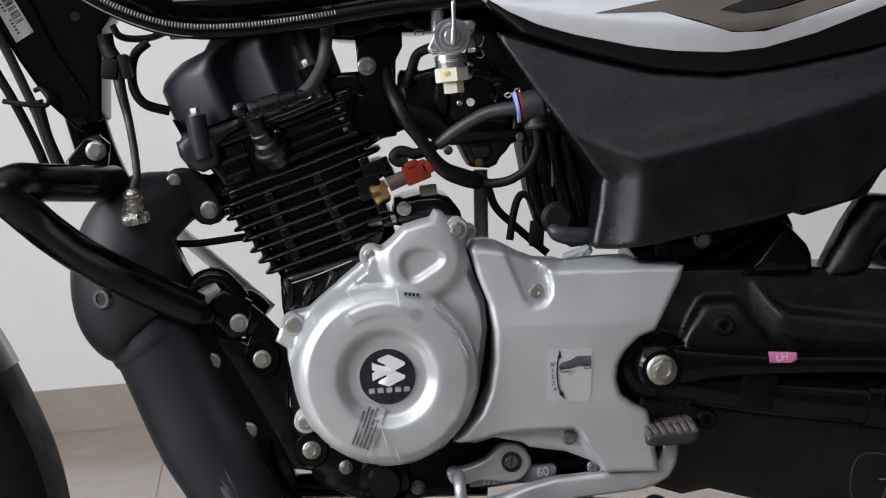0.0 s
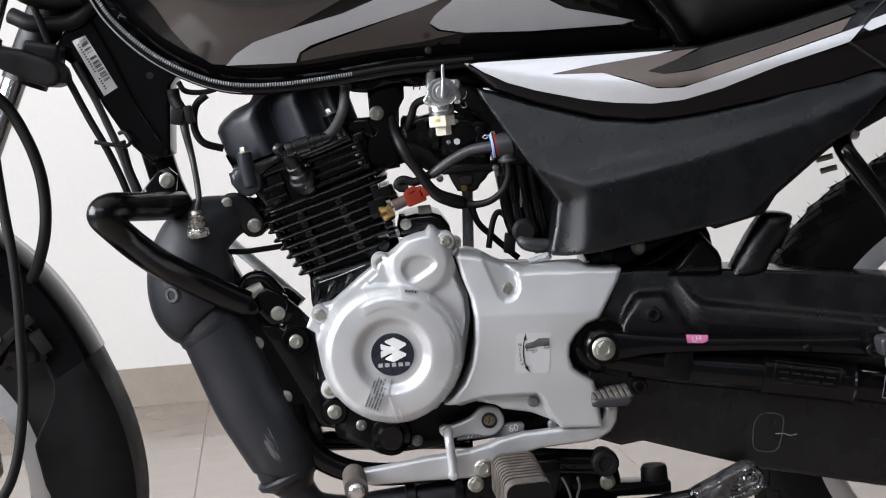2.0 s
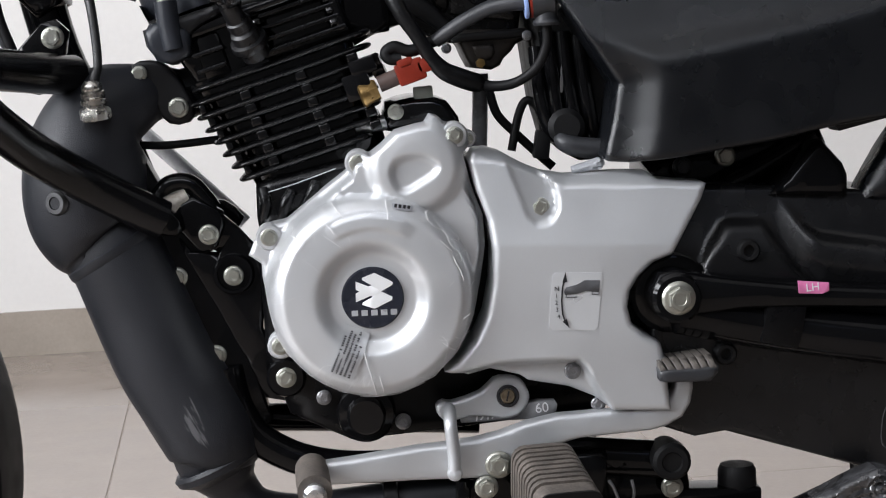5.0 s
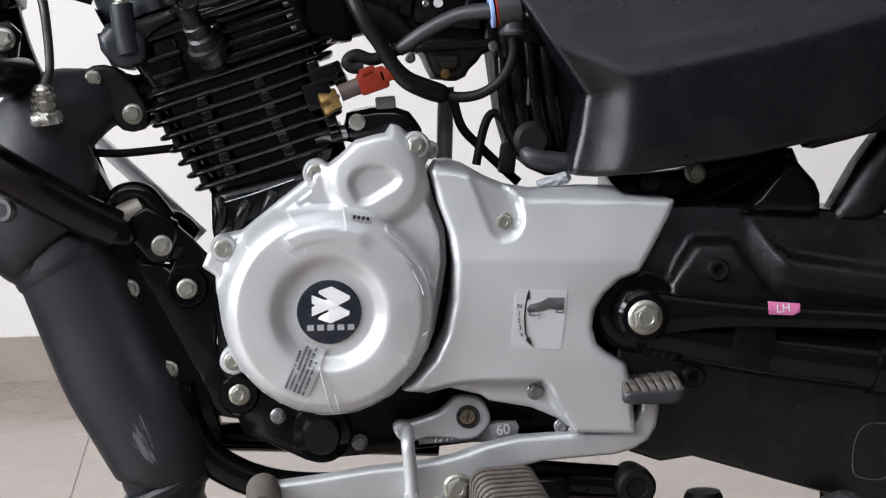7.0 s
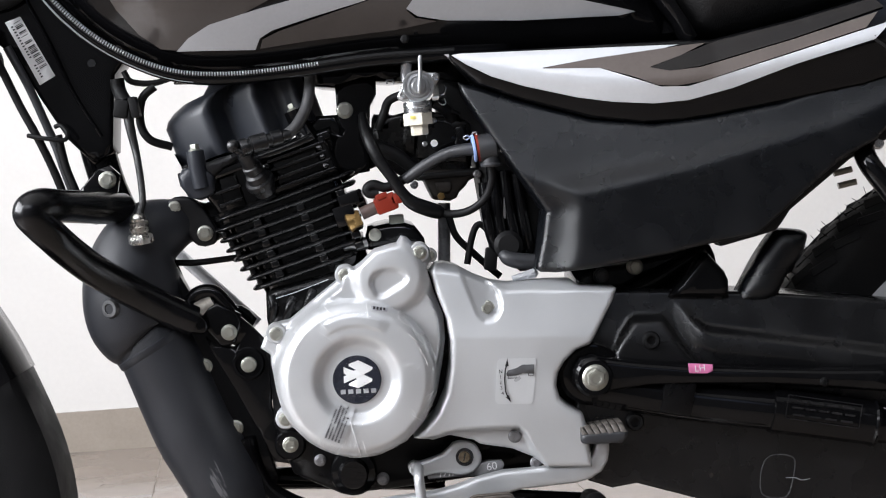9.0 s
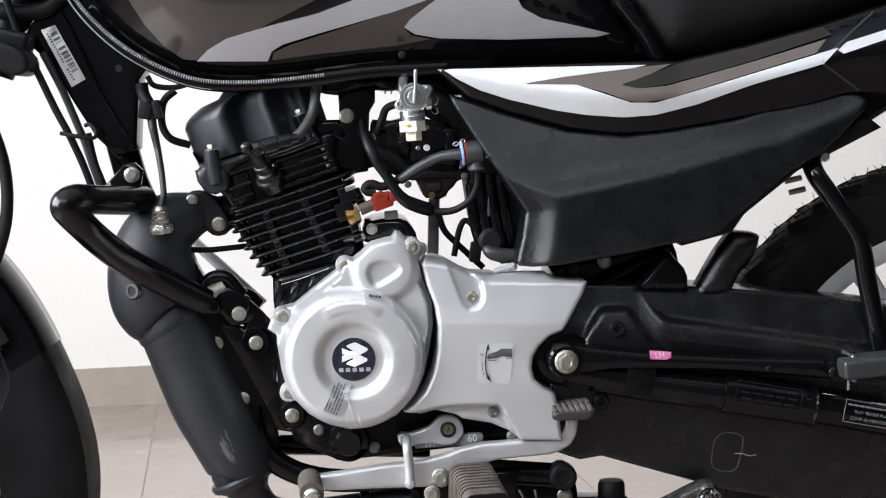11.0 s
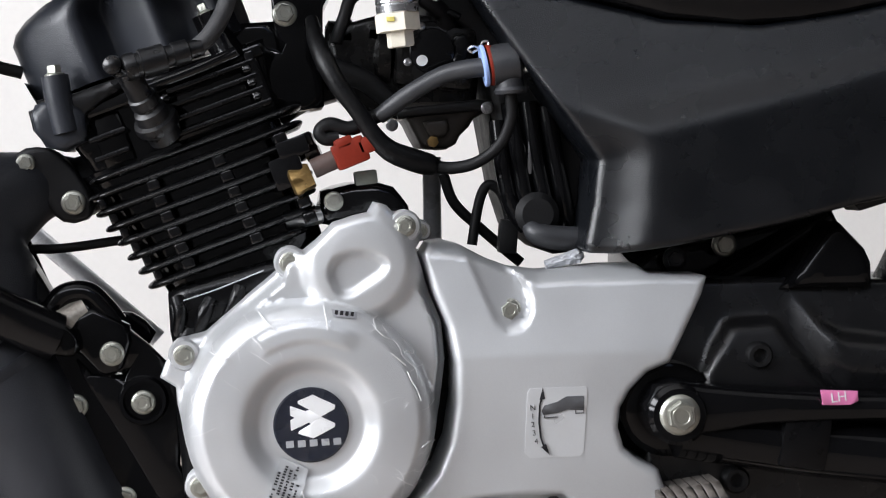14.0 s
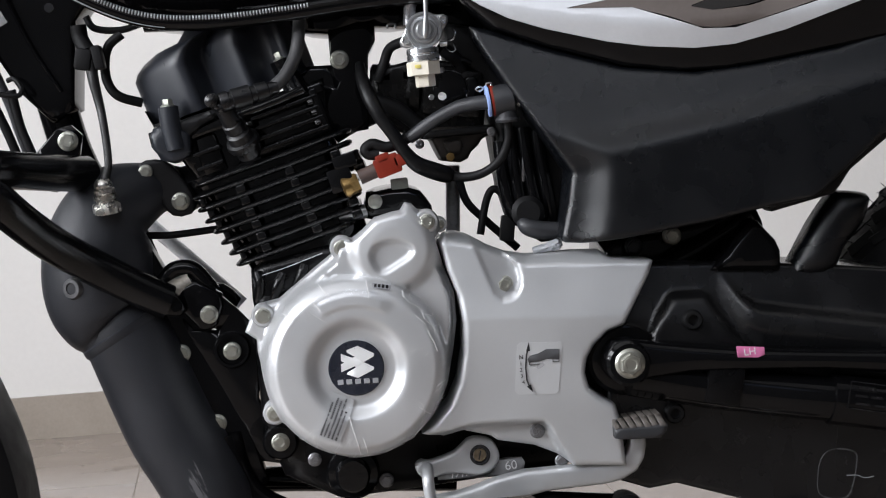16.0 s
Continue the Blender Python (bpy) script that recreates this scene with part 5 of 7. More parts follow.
part("guard_bracket", relief([(-0.2577, 0.6152), (-0.2369, 0.6373), (-0.225, 0.6398), (-0.2163, 0.6311), (-0.2191, 0.6147), 
    (-0.2332, 0.5992), (-0.2504, 0.591), (-0.2554, 0.5985)], -0.064, -0.056, 0.0015, 0.01), GLOSS, guard, "black pressed guard bracket")
bolt(guard, (-0.2277, -0.068, 0.6264), 0.0085, ZINC, "nut")
part("guard_lug", relief([(-0.2656, 0.6049), (-0.2354, 0.6008), (-0.2279, 0.5893), (-0.2416, 0.5841), (-0.26, 0.5884)], -0.06, -0.05, 0.0015, 0.01), GLOSS, guard)

# front engine brackets with bolts
eb = part("engine_bracket", relief([(-0.1586, 0.5042), (-0.1318, 0.5118), (-0.1211, 0.4975), (-0.0989, 0.4765), (-0.0857, 0.461), 
    (-0.0805, 0.4364), (-0.085, 0.3979), (-0.0735, 0.3726), (-0.0535, 0.3505), (-0.0663, 0.3402), 
    (-0.0853, 0.3442), (-0.0913, 0.3594), (-0.1058, 0.3898), (-0.1181, 0.4151), (-0.141, 0.458), (-0.1447, 0.4704), 
    (-0.136, 0.4601), (-0.1147, 0.4584), (-0.1307, 0.4669), (-0.1489, 0.4779)], -0.0585, -0.050, 0.0015, 0.012), GLOSS, bike, "gloss black engine mounting plate")
part("plate", relief([(-0.1759, 0.5483), (-0.1553, 0.508), (-0.1289, 0.4767), (-0.1128, 0.4364), (-0.1014, 0.3962), (-0.09, 0.3558), 
    (-0.0826, 0.3255), (-0.0991, 0.302), (-0.1379, 0.3051), (-0.1609, 0.3812), (-0.1848, 0.442), (-0.1848, 0.5005)], -0.052, -0.030, 0.002, 0.02), GLOSS, eb)
part("stub", tube([(-0.1599, -0.058, 0.491), (-0.1474, -0.056, 0.4957), (-0.1358, -0.054, 0.5009)], 0.0105, 16, 2), mat("welded_bare_steel", (0.36, 0.33, 0.29), 0.5, 0.6, 0.3, 120.0, 0.3, 500), eb, "bare welded steel stub")
part("plate_lip", tube([(-0.1587, -0.055, 0.5023), (-0.1491, -0.055, 0.5119), (-0.135, -0.055, 0.5122), (-0.1249, -0.055, 0.5018), 
    (-0.118, -0.055, 0.4915)], 0.0075, 14, 5), GLOSS, eb)
part("lug_plate", relief([(-0.1491, 0.4842), (-0.1453, 0.4932), (-0.1365, 0.5027), (-0.1299, 0.5024), (-0.11, 0.49), (-0.109, 0.4796), 
    (-0.1148, 0.4644), (-0.1234, 0.4581), (-0.1306, 0.4618)], -0.066, -0.050, 0.003, 0.008), GLOSS, eb)
part("bolt_cup", lathe([(0.016, 0.01), (0.016, 0.0), (0.0145, -0.003), (0.0125, -0.003), (0.012, 0.002)], (-0.1046, -0.06, 0.4416), (0, 1, 0), 28), GLOSS, eb)
for q in ((-0.121, -0.069, 0.4736), (-0.1045, -0.062, 0.4405), (-0.0679, -0.084, 0.3637), (-0.1478, -0.054, 0.4405), (-0.1216, -0.054, 0.3786)):
    bolt(eb, q, 0.0078, ZINC, turn=9)
bolt(eb, (-0.0403, -0.084, 0.3469), 0.0058, DARKST)
bolt(eb, (0.0188, -0.085, 0.3253), 0.0062, DARKST)
part("lug", lathe([(0.015, 0.03), (0.015, 0.0), (0.013, -0.003), (0.0, -0.003)], (-0.0681, -0.08, 0.363), (0, 1, 0), 28), GLOSS, eb)
part("stay_tube", tube([(-0.1857, 0.06, 0.5530), (-0.1722, 0.06, 0.5397), (-0.1451, 0.06, 0.5128), (-0.1014, 0.06, 0.4690)], 0.0064, 18, 3), STAYM, bike, "dull steel stay behind the engine")
part("frame_strut", tube([(-0.1830, 0.0, 0.5560), (-0.1731, 0.0, 0.5276), (-0.1640, 0.0, 0.5010)], 0.0042, 12, 3), GLOSS, bike, "thin black frame strut")
part("rail_bracket", relief([(-0.1480, 0.5170), (-0.1387, 0.5161), (-0.1310, 0.5067), (-0.1300, 0.4997), (-0.1206, 0.4947), (-0.1124, 0.4935), (-0.1044, 0.4876), (-0.0980, 0.4790), (-0.1025, 0.4720), (-0.1547, 0.4741), (-0.1558, 0.5049)], -0.002, 0.004, 0.0015, 0.005, None, 1), GLOSS, bike, "gloss black frame bracket")
part("gearbox_stay", tube([(0.0982, 0.05, 0.5832), (0.0945, 0.05, 0.5165)], 0.0065, 16, 2), STAYM, bike, "steel stay behind the engine")

# lower frame rails
part("frame_rail", tube([(-0.1150, -0.05, 0.3680), (-0.1085, -0.05, 0.3380), (-0.0965, -0.05, 0.3145), (-0.0774, -0.05, 0.3000), (-0.0548, -0.05, 0.2905), (-0.0277, -0.05, 0.2850), (0.0076, -0.05, 0.2835),
    (0.0891, -0.05, 0.2850), (0.1708, -0.05, 0.2825)], 0.0128, 18, 5), GLOSS, bike, "gloss black lower frame rail")
part("frame_rail", tube([(-0.0930, -0.015, 0.3205), (-0.0539, -0.015, 0.3184), (-0.0208, -0.015, 0.3158), (0.0124, -0.015, 0.3136), (0.0806, -0.015, 0.3090)], 0.0112, 18, 4), GLOSS, bike, "gloss black lower frame rail")

# silver sprocket cover
SPROCKET = [(0.0786, 0.5316), (0.0877, 0.5324), (0.0983, 0.5289), (0.1151, 0.5187), (0.1288, 0.5126), (0.1466, 0.509), 
    (0.1846, 0.5099), (0.2066, 0.509), (0.2125, 0.5035), (0.2305, 0.5012), (0.247, 0.4997), (0.2427, 0.4887), 
    (0.2193, 0.4495), (0.205, 0.4445), (0.1939, 0.4345), (0.1872, 0.4239), (0.1852, 0.4119), (0.1881, 0.3995), 
    (0.1968, 0.3914), (0.2088, 0.3843), (0.2118, 0.372), (0.2137, 0.3514), (0.2153, 0.3336), (0.1718, 0.3361), 
    (0.1599, 0.3449), (0.1419, 0.3532), (0.1117, 0.3595), (0.1058, 0.3639), (0.0838, 0.3698), (0.0676, 0.3661), 
    (0.0497, 0.3714), (0.06, 0.3783), (0.0734, 0.3926), (0.0821, 0.4105), (0.0874, 0.4344), (0.089, 0.4584), 
    (0.0863, 0.4805), (0.0787, 0.5027), (0.0757, 0.5167), (0.0736, 0.5247)]
RECESS = [(0.0990, 0.5300), (0.1180, 0.5230), (0.1310, 0.5090), (0.1355, 0.5030), (0.1378, 0.4950), (0.1372, 0.4850), (0.1312, 0.4770), (0.1215, 0.4755),
    (0.1150, 0.4810), (0.1088, 0.4990), (0.1020, 0.5190)]
LOWEDGE = [(0.0433, 0.3669), (0.0675, 0.3706), (0.0877, 0.3745), (0.1078, 0.3752), (0.148, 0.3741), (0.1527, 0.3698), 
    (0.1719, 0.3346), (0.066, 0.3308), (0.0424, 0.3442)]


def sprocket_shape(x, z, d):
    crease = 0.4625 - 0.045 * (x - 0.09)
    h = -0.17 * np.maximum(0, z - crease) - 0.02 * np.maximum(0, crease - z)
    # the upper edge rolls back into a narrow sloping strip
    top = np.interp(x, [0.07, 0.084, 0.102, 0.132, 0.143, 0.192, 0.250], [0.521, 0.525, 0.521, 0.507, 0.503, 0.501, 0.4995])
    h = h - 1.5 * np.maximum(0, z - top + 0.0005) * ss(0.076, 0.086, x)
    # the bolt's pocket deepens from its front edge to the far wall
    lean = np.clip(((x - 0.1005) * 0.94 + (z - 0.521) * 0.34) / 0.036, 0, 1)
    h = h - (0.0012 + 0.0105 * lean) * ss(-0.0010, 0.0022, poly_sd(x, z, RECESS))
    h = h - 0.013 * ss(-0.0022, 0.0032, poly_sd(x, z, LOWEDGE))
    return h


sp = part("sprocket_cover", relief(SPROCKET, -0.140, -0.085, 0.0042, 0.0021, sprocket_shape), SILVER, bike, "silver painted sprocket cover", angle=60)
bolt(sp, (0.1245, -0.1295, 0.4878), 0.0075, ZINC, turn=10)
bolt(sp, (0.1446, -0.126, 0.3655), 0.0065, DARKST)
bolt(sp, (0.1638, -0.118, 0.3376), 0.0055, DARKST)


def sprocket_face(x, z):
    return -0.140 - sprocket_shape(x, z, np.full(len(x), 0.05))


st = part("shift_pattern_sticker", drape([(0.1307, 0.4384), (0.1328, 0.4407), (0.1665, 0.4392), (0.1672, 0.4367), (0.1626, 0.3994), (0.1601, 0.3971), 
    (0.1295, 0.3985), (0.1268, 0.4018)], sprocket_face, 0.0004, 0.003), mat("clear_sticker", (0.63, 0.64, 0.65), 0.36, 0.4, 0.02, 60.0), sp, "clear sticker with a gear shift arrow")
part("boot_print", relief([(0.1386, 0.4265), (0.1403, 0.4296), (0.1483, 0.4313), (0.154, 0.4342), (0.1651, 0.4337), (0.1644, 0.425), 
    (0.1545, 0.4262), (0.1481, 0.4245), (0.1394, 0.4241)], -0.1403, -0.1396, 0.0001, 0.02), INKGREY, st)
arrow = [relief([(a[0], a[1]), (b[0], b[1]), (b[0] + 0.0011, b[1]), (a[0] + 0.0011, a[1])], -0.1403, -0.1396, 0.0001, 0.02) for a, b in zip([(0.1393, 0.4361), (0.1372, 0.4302), (0.1361, 0.4203), (0.1365, 0.4103), (0.1383, 0.4042)], [(0.1372, 0.4302), (0.1361, 0.4203), (0.1365, 0.4103), (0.1383, 0.4042), (0.1402, 0.4013)])]
arrow += [relief(p, -0.1403, -0.1396, 0.0001, 0.02) for p in ([(0.1403, 0.4408), (0.1377, 0.4333), (0.1412, 0.4336)], [(0.1418, 0.3996), (0.1368, 0.4047), (0.14, 0.4065)])]
part("arrow_print", arrow, INK, st)
part("shoe_outline", [flat_bar((0.1616, 0.4235), 0, 0.005, 0.0005, -0.1400), flat_bar((0.1616, 0.4262), 0, 0.005, 0.0005, -0.1400), flat_bar((0.1591, 0.4249), 0, 0.0005, 0.003, -0.1400), flat_bar((0.1641, 0.4249), 0, 0.0005, 0.003, -0.1400),
                      flat_bar((0.1441, 0.4222), 0, 0.008, 0.0006, -0.1400), flat_bar((0.1402, 0.4236), 1.3, 0.003, 0.0006, -0.1400)], INKGREY, st)
for k, ch in enumerate("N1234"):
    text_on(st, "gear_figure", ch, 0.0046, (0.1330 + (0.0004, 0, -0.0002, 0.0002, 0.0012)[k], -0.1401, 0.4288 - 0.0051 * k), 0, INK)

# black chain guard
GUARD = [(0.2171, 0.4929), (0.2488, 0.4959), (0.296, 0.4932), (0.3877, 0.4853), (0.4861, 0.4736), (0.5636, 0.462), 
    (0.7825, 0.4223), (0.7744, 0.1839), (0.5533, 0.2324), (0.383, 0.2715), (0.259, 0.3117), (0.2357, 0.3087), 
    (0.213, 0.3171), (0.2037, 0.3813)]


def guard_shape(x, z, d):
    top = np.array([(0.300, 0.490), (0.3116, 0.4776), (0.3226, 0.4635), (0.3347, 0.4554), (0.4053, 0.443), (0.4839, 0.4287), (0.7, 0.388)])
    pad = poly_sd(x, z, [(0.2436, 0.4380), (0.2515, 0.4522), (0.2620, 0.4660), (0.2665, 0.4675), (0.2890, 0.4670), (0.2930, 0.4650), (0.3015, 0.4505), (0.3124, 0.4338), (0.3250, 0.4200), (0.245, 0.4190)])
    h = 0.0070 * ss(-0.0050, 0.0045, pad)
    shelf = np.interp(x, top[:, 0], top[:, 1])
    below = shelf - z
    h = h + 0.0075 * ss(-0.005, 0.008, below) * (1 - ss(0.014, 0.040, below)) * ss(0.302, 0.330, x)
    rise = z - 0.446 + 0.16 * (x - 0.25)
    return h - 0.29 * np.log1p(np.exp(rise / 0.003)) * 0.003


cg = part("chain_guard", relief(GUARD, -0.118, -0.02, 0.0035, 0.0026, guard_shape), GUARDP, bike, "dull black plastic chain guard with scratches")
for q in ((0.2777, -0.124, 0.4481), (0.259, -0.122, 0.3716)):
    part("guard_grommet", lathe([(0.0085, 0.004), (0.0085, -0.003), (0.007, -0.005), (0.0045, -0.005), (0.004, -0.001)], q, (0, 1, 0), 18), RUBBER, cg)
WORN = mat("scuffed_plastic_edge", (0.034, 0.034, 0.036), 0.6, 0, 0.6, 200.0)
part("moulded_loop", tube([(0.3764, -0.1178, 0.3012), (0.3786, -0.1178, 0.3178), (0.3837, -0.1178, 0.3275), (0.3919, -0.1178, 0.3309), 
    (0.4051, -0.1178, 0.3293), (0.4108, -0.1178, 0.3235), (0.4079, -0.1178, 0.3056), (0.4032, -0.1178, 0.2925), 
    (0.3964, -0.1178, 0.289), (0.3845, -0.1178, 0.2905), (0.378, -0.1178, 0.2944), (0.3764, -0.1178, 0.3012)], 0.0007, 8, 5), WORN, cg, "scuffed moulded loop")
part("scratch", tube([(0.4012, -0.1183, 0.3083), (0.4103, -0.1183, 0.3078), (0.4164, -0.1183, 0.3051), (0.4243, -0.1183, 0.306)], 0.0004, 5, 4), DECALG, cg)
part("scratch", tube([(0.2596, -0.1242, 0.4381), (0.2558, -0.1242, 0.4323), (0.2513, -0.1205, 0.4229)], 0.0003, 5, 3), WHITE, cg)

# swingarm, pivot and rear footrest arm
pv = part("pivot_boss", lathe([(0.030, 0.04), (0.030, 0.0), (0.026, -0.003), (0.019, -0.003), (0.0185, -0.030), (0.016, -0.033), (0.0, -0.033)], (0.2195, -0.122, 0.4195), (0, 1, 0), 40), GLOSS, bike, "black swingarm pivot boss")
bolt(pv, (0.2197, -0.1565, 0.4197), 0.0124, ZINC, "pivot_nut", turn=12)
arm = part("footrest_arm", relief([(0.2203, 0.4393), (0.2395, 0.4350), (0.2685, 0.4302), (0.3136, 0.4242), (0.3784, 0.4186), (0.4433, 0.4135), (0.4889, 0.4110), (0.5000, 0.4090),
    (0.5000, 0.3895), (0.4945, 0.3890), (0.4425, 0.3955), (0.3777, 0.4030), (0.3128, 0.4070), (0.2675, 0.4085), (0.2409, 0.4060), (0.2182, 0.4048),
    (0.2025, 0.4138), (0.2007, 0.4257), (0.2078, 0.4369)], -0.154, -0.118, 0.0075, 0.005), GLOSS, bike, "gloss black rear footrest arm")
tag = part("side_tag", relief([(0.3065, 0.4278), (0.3291, 0.4255), (0.3294, 0.4196), (0.3241, 0.4174), (0.3073, 0.4186)], -0.1549, -0.1535, 0.0002, 0.02), PINK, arm, "pink paper tag lettered LH")
text_on(tag, "lettering", "LH", 0.0085, (0.3172, -0.1551, 0.4225), -4, WHITE)
bolt(arm, (0.433, -0.1545, 0.403), 0.0042, CASEM)
part("rear_footrest", rbox((0.5297, -0.18, 0.4072), (0.065, 0.05, 0.020), (0, -3, 0), 0.005, 3), GREYRUB, arm, "folded grey rubber rear footrest")
hinge = part("footrest_hinge", rbox((0.5030, -0.160, 0.4035), (0.020, 0.035, 0.026), (0, -3, 0), 0.0025, 2), GLOSS, arm, "gloss black footrest hinge block")
part("hinge_plate", rbox((0.5128, -0.166, 0.4045), (0.0035, 0.040, 0.029), (0, -3, 0), 0.0008, 1), DARKST, arm, "bare edged hinge plate")
part("hinge_pin", tube([(0.5106, -0.170, 0.3915), (0.5108, -0.170, 0.3800)], 0.0014, 8, 1), STEEL, arm, "steel pin end")
bolt(arm, (0.4945, -0.178, 0.4000), 0.0060, GLOSS)
LABG = mat("grey_label_print", (0.20, 0.20, 0.21), 0.4)
LABD = mat("faint_label_print", (0.009, 0.009, 0.010), 0.3)
sw = part("swingarm", tube([(0.224, -0.13, 0.4079), (0.3018, -0.13, 0.3903), (0.3921, -0.135, 0.3752), (0.477, -0.135, 0.3603), 
    (0.5541, -0.135, 0.3433), (0.7065, -0.135, 0.3121)], 0.0185, 20, 4), GLOSS, bike, "gloss black tubular swingarm")
part("swingarm_sleeve", tube([(0.3857, -0.135, 0.377), (0.4443, -0.135, 0.366), (0.4848, -0.135, 0.3578)], 0.0215, 20, 4), GLOSS, sw)
part("axle_adjuster", rbox((0.2973, -0.14, 0.3961), (0.030, 0.02, 0.034), (0, 12, 0), 0.004, 2), CASEM, sw)
for q, wdt, hgt, rot, ink in (((0.4306, -0.1572, 0.3755), 0.070, 0.022, 11.5, LABD), ((0.5412, -0.1542, 0.3500), 0.062, 0.0235, 12, LABG)):
    a = math.radians(-rot)
    fr = [flat_bar((q[0] - dz * math.sin(a), q[2] + dz * math.cos(a)), a, wdt, 0.0007, q[1]) for dz in (hgt / 2, -hgt / 2)]
    fr += [flat_bar((q[0] + dx * math.cos(a), q[2] + dx * math.sin(a)), a + math.pi / 2, hgt, 0.0007, q[1]) for dx in (-wdt / 2, wdt / 2)]
    rows = ((1, 9),) if ink is LABG else ((1, 4), (0, 5), (-1, 4))
    for row, count in rows:
        for k in range(count):
            u, v_ = (k - (count - 1) / 2) * wdt / (count + 0.6), row * hgt / 3.4
            fr.append(flat_bar((q[0] + u * math.cos(a) - v_ * math.sin(a), q[2] + u * math.sin(a) + v_ * math.cos(a)), a, wdt / (count + 2.2), 0.0018, q[1]))
    lbl = part("caution_label", fr, ink, sw, "black caution label with fine print")
    if ink is LABG:
        for v_, words in ((0.0, "PLAY BRAKE PLATE"), (-hgt / 3.3, "ZONE AS MENTIONED")):
            text_on(lbl, "lettering", words, 0.0047, (q[0] - v_ * math.sin(a), q[1] - 0.0002, q[2] + v_ * math.cos(a)), rot, LABG)
part("sleeve_ring", lathe([(0.0215, -0.002), (0.0228, 0.0), (0.0215, 0.002)], (0.4815, -0.135, 0.3586), (0.98, 0, -0.19), 28), GLOSS, sw)

# gear linkage, lever
sel = part("selector_arm", relief([(0.0438, 0.336), (0.0432, 0.3414), (0.0483, 0.3449), (0.0548, 0.3437), (0.0763, 0.3502), (0.0869, 0.3596), 
    (0.098, 0.3608), (0.1077, 0.357), (0.1131, 0.3476), (0.112, 0.3393), (0.1043, 0.3305), (0.0919, 0.3286), 
    (0.083, 0.3307), (0.0674, 0.3319), (0.0542, 0.3288), (0.0477, 0.3308)], -0.112, -0.100, 0.003, 0.004, None, 2), SILVER2, bike, "silver gear selector arm")
part("rod_end", lathe([(0.0, 0.006), (0.0045, 0.004), (0.0058, 0.0), (0.0045, -0.004), (0.0, -0.0055)], (0.0537, -0.139, 0.2962), (0, 1, 0), 16), SILVER2, sel)
# Black ring and bar: the shade in bore and slot is painted on.
part("selector_boss", lathe([(0.0085, 0.01), (0.0085, -0.0005), (0.0078, -0.0012), (0.0062, -0.0012), (0.0058, 0.001), (0.0, 0.001)], (0.0969, -0.113, 0.3465), (0, 1, 0), 28), INK, sel, "selector shaft bore with its shade painted black")
part("shaft_end", lathe([(0.0055, 0.006), (0.0055, -0.0005), (0.0048, -0.0012), (0, -0.0012)], (0.0968, -0.1135, 0.3466), (0, 1, 0), 20), mat("oily_brass", (0.20, 0.16, 0.11), 0.4, 0.7, 0.3, 200.0), sel, "oily brass shaft end")
part("slot_shade_bar", flat_bar((0.0967, 0.3469), math.radians(75), 0.0075, 0.0012, -0.1150), INK, sel)
part("code_plate", relief([(0.0605, 0.3315), (0.12, 0.3404), (0.1325, 0.3398), (0.1344, 0.3363), (0.133, 0.3297), (0.1279, 0.3266), 
    (0.0616, 0.3264)], -0.1075, -0.098, 0.002, 0.01), mat("dull_alloy_plate", (0.26, 0.26, 0.265), 0.45, 0.4, 0.15, 90.0), bike, "steel plate with stamped figures")
text_on(bike, "stamped_figure", "60", 0.0105, (0.1225, -0.1078, 0.3348), -5, WHITE)
part("stamped_bar", [flat_bar(np.array((0.0735, 0.3302)) + np.array((0.0042 * k, 0.0002 * k)), math.radians(80 - 25 * (k % 2)), 0.0048, 0.0011, -0.1078) for k in range(4)], WHITE, bike)
part("link_rod", tube([(0.0502, -0.11, 0.3366), (0.0526, -0.122, 0.3405), (0.052, -0.138, 0.3331), (0.0536, -0.139, 0.3129), 
    (0.0538, -0.139, 0.2966)], 0.0048, 12, 5), SILVER2, bike, "silver gear link rod")
lv = part("gear_lever", relief([(-0.0434, 0.3070), (-0.0133, 0.3100), (0.027, 0.3150), (0.0511, 0.3165), (0.0713, 0.3190), (0.0875, 0.3222), (0.1079, 0.3288), (0.1322, 0.3335), (0.1686, 0.3345),
    (0.2000, 0.3350), (0.2090, 0.3372), (0.2154, 0.3425), (0.2190, 0.3500), (0.2200, 0.3580), (0.2330, 0.3580), (0.2328, 0.3480), (0.2307, 0.3374), (0.2244, 0.3274), (0.2129, 0.3212), (0.2006, 0.3183), (0.1479, 0.3155), (0.1316, 0.3118),
    (0.103, 0.3040), (0.0986, 0.2924), (0.0824, 0.2895), (0.026, 0.2905), (-0.0141, 0.2905), (-0.0401, 0.2905)], -0.132, -0.118, 0.0035, 0.005), SILVER2, bike, "silver rocking gear lever")
